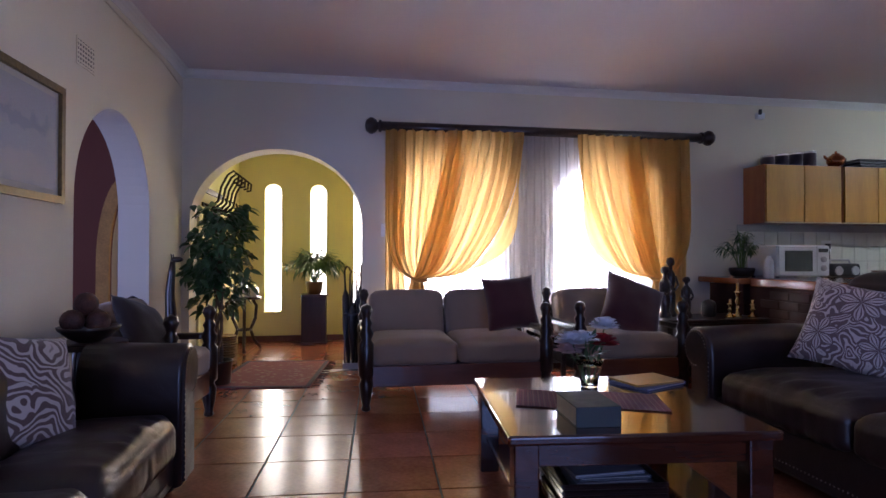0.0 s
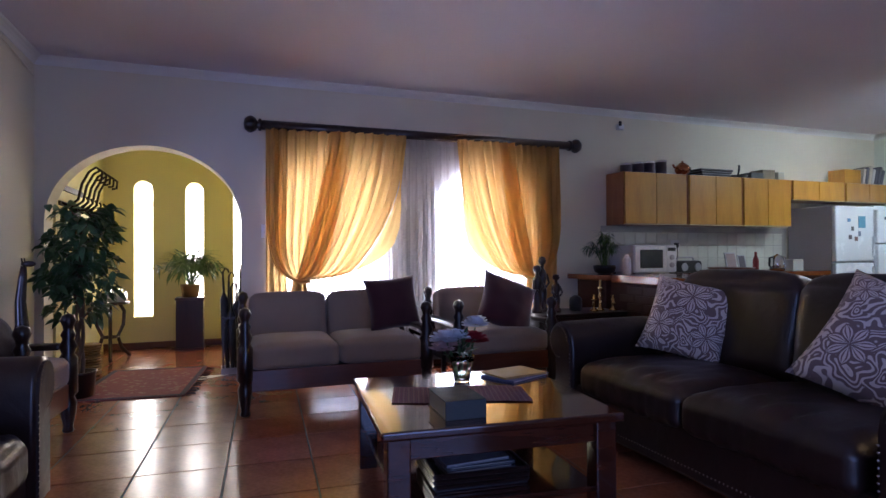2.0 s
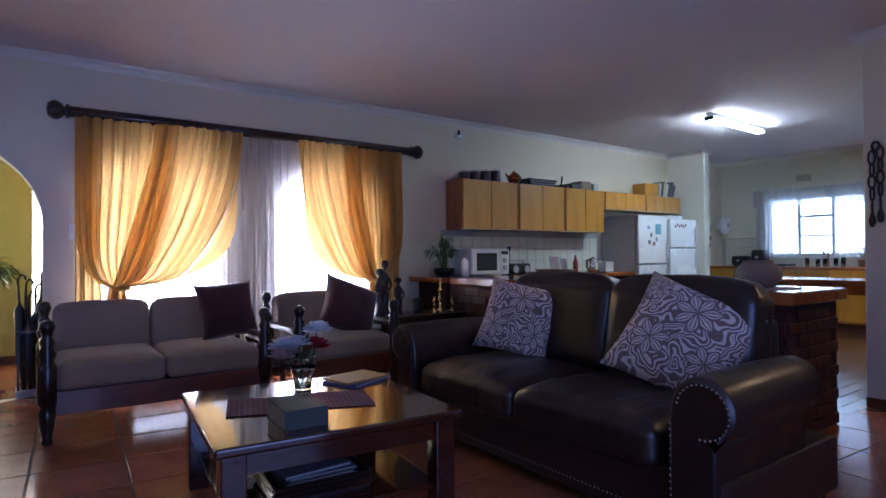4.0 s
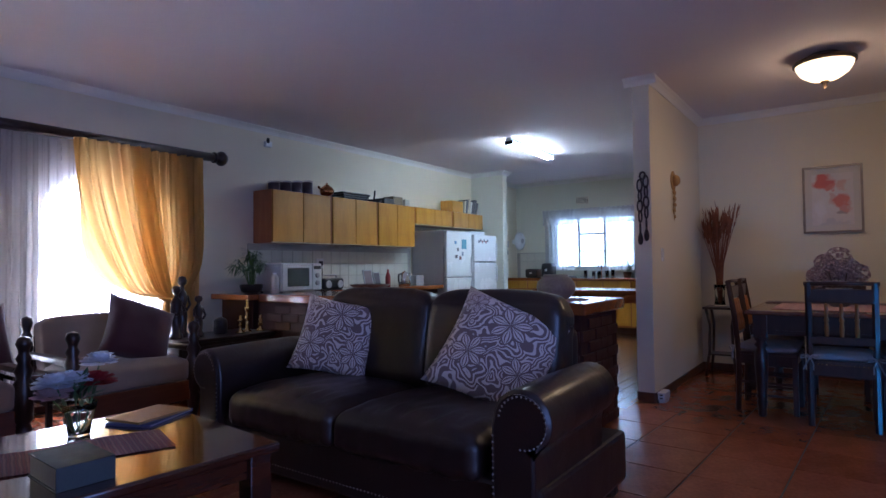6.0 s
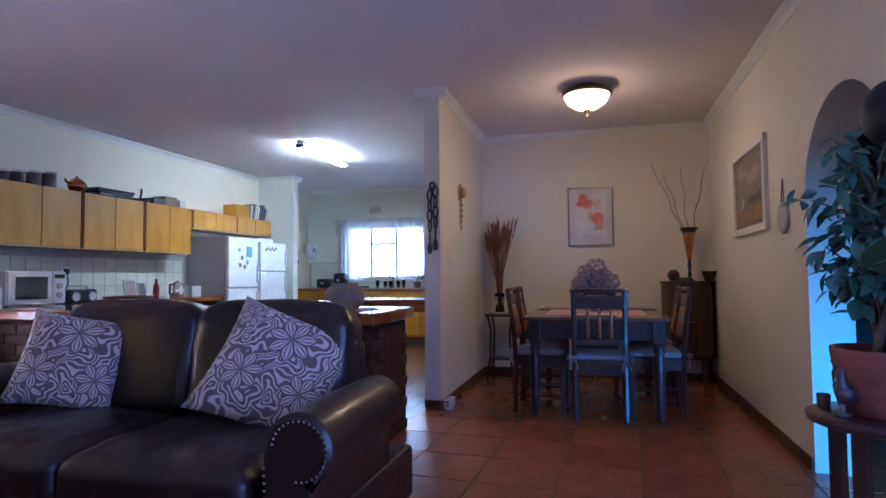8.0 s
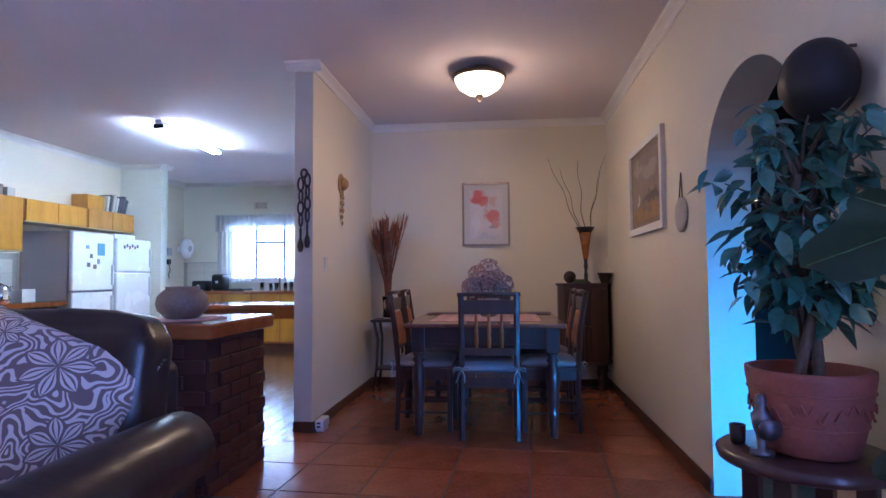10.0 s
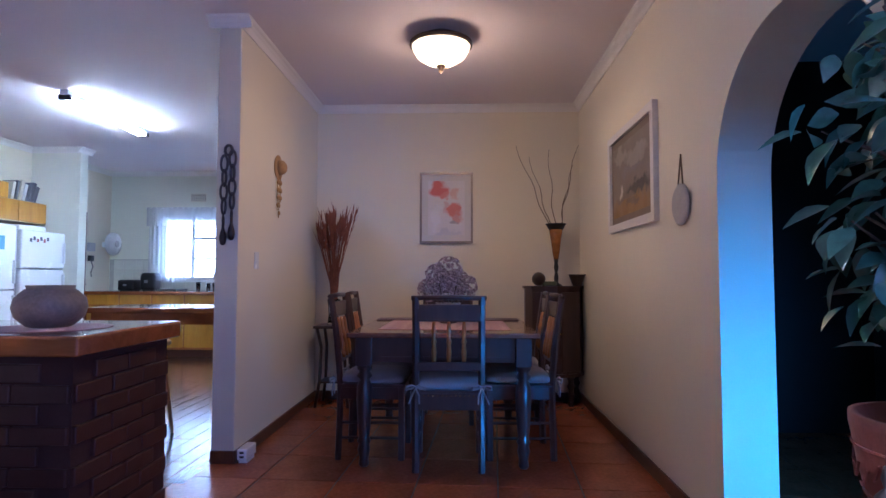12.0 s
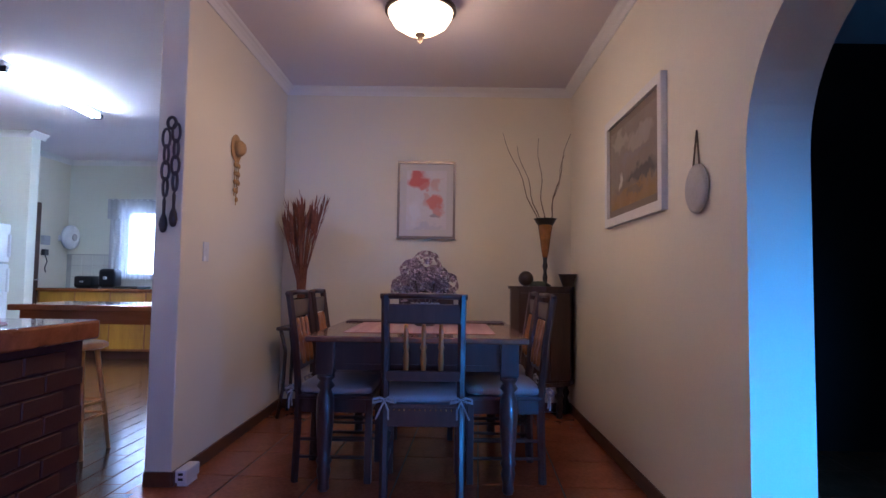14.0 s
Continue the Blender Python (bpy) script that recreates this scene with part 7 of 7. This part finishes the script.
# round gourd on the wall
wg = thing("hanging_gourd", "large dark round clay gourd hanging on the wall", "gourd", pose(3.29, 0.085, 1.655))
part("body", ball(0.112, (0, 0, 0), (1, 0.9, 1.08), 26), mat("dark_clay", (0.018, 0.014, 0.016), 0.5, 0, 0.2, 10, 60, 0.15), wg, "", True)
part("hanger", tube([(0, -0.06, 0.09), (0, -0.09, 0.10), (0, -0.108, 0.10)], 0.005, 6), M_BARK, wg)


# large-leaved philodendron nearer the terrace door
ph = thing("philodendron", "dark green philodendron with large lobed leaves in a floor pot", "plant", pose(2.60, 0.19, 0))
part("pot", lathe([(0.12, 0), (0.14, 0.02), (0.165, 0.28), (0.17, 0.30), (0.155, 0.30), (0.15, 0.25), (0, 0.25)], 24), M_TPOT, ph, "terracotta floor pot", True)


def lobed(b, veins, base, tip, size, up=Vector((0, 0, 1))):
    """A large palmate leaf: pointed lobes round its stalk, ribs along them."""
    ax = (Vector(tip) - Vector(base)).normalized()
    side = (up - ax * up.dot(ax)).normalized()
    nrm = ax.cross(side)
    ang = [0, 12, 27, 36, 48, 60, 72, 84, 97, 110, 124, 138, 152, 166, 180]
    rad = [1.0, 0.86, 0.63, 0.54, 0.60, 0.50, 0.30, 0.37, 0.46, 0.34, 0.22, 0.28, 0.36, 0.20, 0.06]
    c0 = b.verts.new(base)
    rings = [[] for _ in range(5)]
    n = 120
    for k in range(n):
        th = -180 + 360 * k / n
        r = size * float(np.interp(abs(th), ang, rad)) * (1 + 0.05 * math.sin(th * 0.21))
        t = radians(th)
        for j, ring in enumerate(rings):
            q = r * (j + 1) / 5
            lift = 0.035 * q * math.cos(radians(th) * 7.4) - 0.45 * q * q / size * (0.4 + 0.6 * abs(math.sin(t)))
            ring.append(b.verts.new(Vector(base) + ax * q * math.cos(t) + side * q * math.sin(t) + nrm * lift))
    for k in range(n):
        k2 = (k + 1) % n
        b.faces.new((c0, rings[0][k], rings[0][k2]))
        for p, q in zip(rings, rings[1:]):
            b.faces.new((p[k], q[k], q[k2], p[k2]))
    for th, q in ((0, 0.95), (48, 0.55), (-48, 0.55), (97, 0.42), (-97, 0.42), (152, 0.32), (-152, 0.32)):
        t = radians(th)
        pts = []
        for f in (0.02, 0.25, 0.5, 0.75, 1.0):
            g = size * q * f
            pts.append(Vector(base) + ax * g * math.cos(t) + side * g * math.sin(t) + nrm * (0.035 * g * math.cos(t * 7.4) - 0.45 * g * g / size * (0.4 + 0.6 * abs(math.sin(t)))))
        tube(pts, 0.0016, 5, veins)


bl = bmesh.new()
bsn = bmesh.new()
for base, tip, size in (((2.63, 0.25, 1.19), (2.84, 0.43, 1.08), 0.215), ((2.62, 0.17, 0.80), (2.76, 0.29, 0.70), 0.19), ((2.44, 0.24, 0.72), (2.24, 0.28, 0.66), 0.24)):
    o = Vector((2.60, 0.19, 0))
    q = Vector(base) - o
    tube([(0, 0, 0.25), (q.x * 0.3, q.y * 0.1 - 0.02, q.z * 0.75), q], 0.0055, 6, bsn)
    lobed(bl, bsn, q, Vector(tip) - o, size)
part("leaves", bl, mat("philodendron_leaf", (0.009, 0.026, 0.008), 0.45, 0, 0.3, 8, 50, 0.1), ph, "large lobed leaves", True)
part("stem", bsn, M_LEAF, ph, "green leaf stalks", True)

# ---- the floor and its tiles ----
TILE, TURN_T = 0.43, radians(-3.0)
floor = structure(part("floor", box(-2.9, E_X, -2.6, 8.85, -0.06, -0.004), M_GROUT), "glossy terracotta tiled floor with dark joints", "floor")
tile_bm = box(-TILE / 2 + 0.004, TILE / 2 - 0.004, -TILE / 2 + 0.004, TILE / 2 - 0.004, -0.012, 0.0, 0.002, seg=1)
tile_me = bpy.data.meshes.new("tile")
tile_bm.to_mesh(tile_me)
tile_bm.free()
tile_me.materials.append(M_TILE)
rot = Matrix.Rotation(TURN_T, 4, "Z")
rest = bmesh.new()
origin = Vector((0.26, 4.12, 0))
near = []
for i in range(-12, 18):
    for j in range(-16, 12):
        c = origin + rot @ Vector(((i + 0.5) * TILE, (j + 0.5) * TILE, 0))
        inside_main = -0.9 < c.x < 7.5 and -0.2 < c.y < 6.45
        inside_foyer = -0.8 < c.x < 1.1 and 6.4 <= c.y < 8.55
        inside_pass = -2.7 < c.x < 6.4 and -2.4 < c.y <= -0.2
        inside_study = -2.7 < c.x <= -0.9 and -0.2 < c.y < 7.1
        if not (inside_main or inside_foyer or inside_pass or inside_study):
            continue
        if c.x > 4.75 and c.y > 2.5:
            continue
        tilt = Euler((random.uniform(-1, 1) * 0.0012, random.uniform(-1, 1) * 0.0012, TURN_T)).to_matrix().to_4x4()
        near.append((0 if -0.3 < c.x < 6.6 and 0.2 < c.y < 6.2 else 1, Matrix.Translation(c) @ tilt))
near.sort(key=lambda k: k[0])
for k, (_, m) in enumerate(near):
    if k < 290:
        t = new("tile", tile_me)
        t.parent = floor
        t.matrix_basis = m
    else:
        b = box(-TILE / 2 + 0.004, TILE / 2 - 0.004, -TILE / 2 + 0.004, TILE / 2 - 0.004, -0.012, 0.0)
        b.transform(m)
        join(rest, b)
tagged(part("tiles_far", rest, M_TILE, floor), kind="stuff")
# kitchen floor: narrow brick-shaped tiles
kt = box(-0.118, 0.118, -0.058, 0.058, -0.012, 0.0, 0.0015, seg=1)
kt_me = bpy.data.meshes.new("floor_brick")
kt.to_mesh(kt_me)
kt.free()
M_KTILE = mat("kitchen_floor_tile", (0.11, 0.042, 0.02), 0.17, 0, 0.2, 8, 50, 0.03, coat=0.0, spec=0.38, random_value=0.5)
kt_me.materials.append(M_KTILE)
krest = bmesh.new()
kc = 0
for i in range(0, 27):
    for j in range(0, 32):
        x, y = 4.87 + i * 0.24 + (0.12 if j % 2 else 0), 2.56 + j * 0.12
        if x > 10.6 or y > 6.25 or (4.4 < x < 4.95):
            continue
        m = Matrix.Translation((x, y, random.uniform(-0.0006, 0.0006)))
        if x < 7.4 and y < 5.0 and kc < 240:
            kc += 1
            t = new("floor_brick", kt_me)
            t.parent = floor
            t.matrix_basis = m
        else:
            b = box(-0.118, 0.118, -0.058, 0.058, -0.012, 0.0)
            b.transform(m)
            join(krest, b)
tagged(part("floor_bricks_far", krest, M_KTILE, floor), kind="stuff")
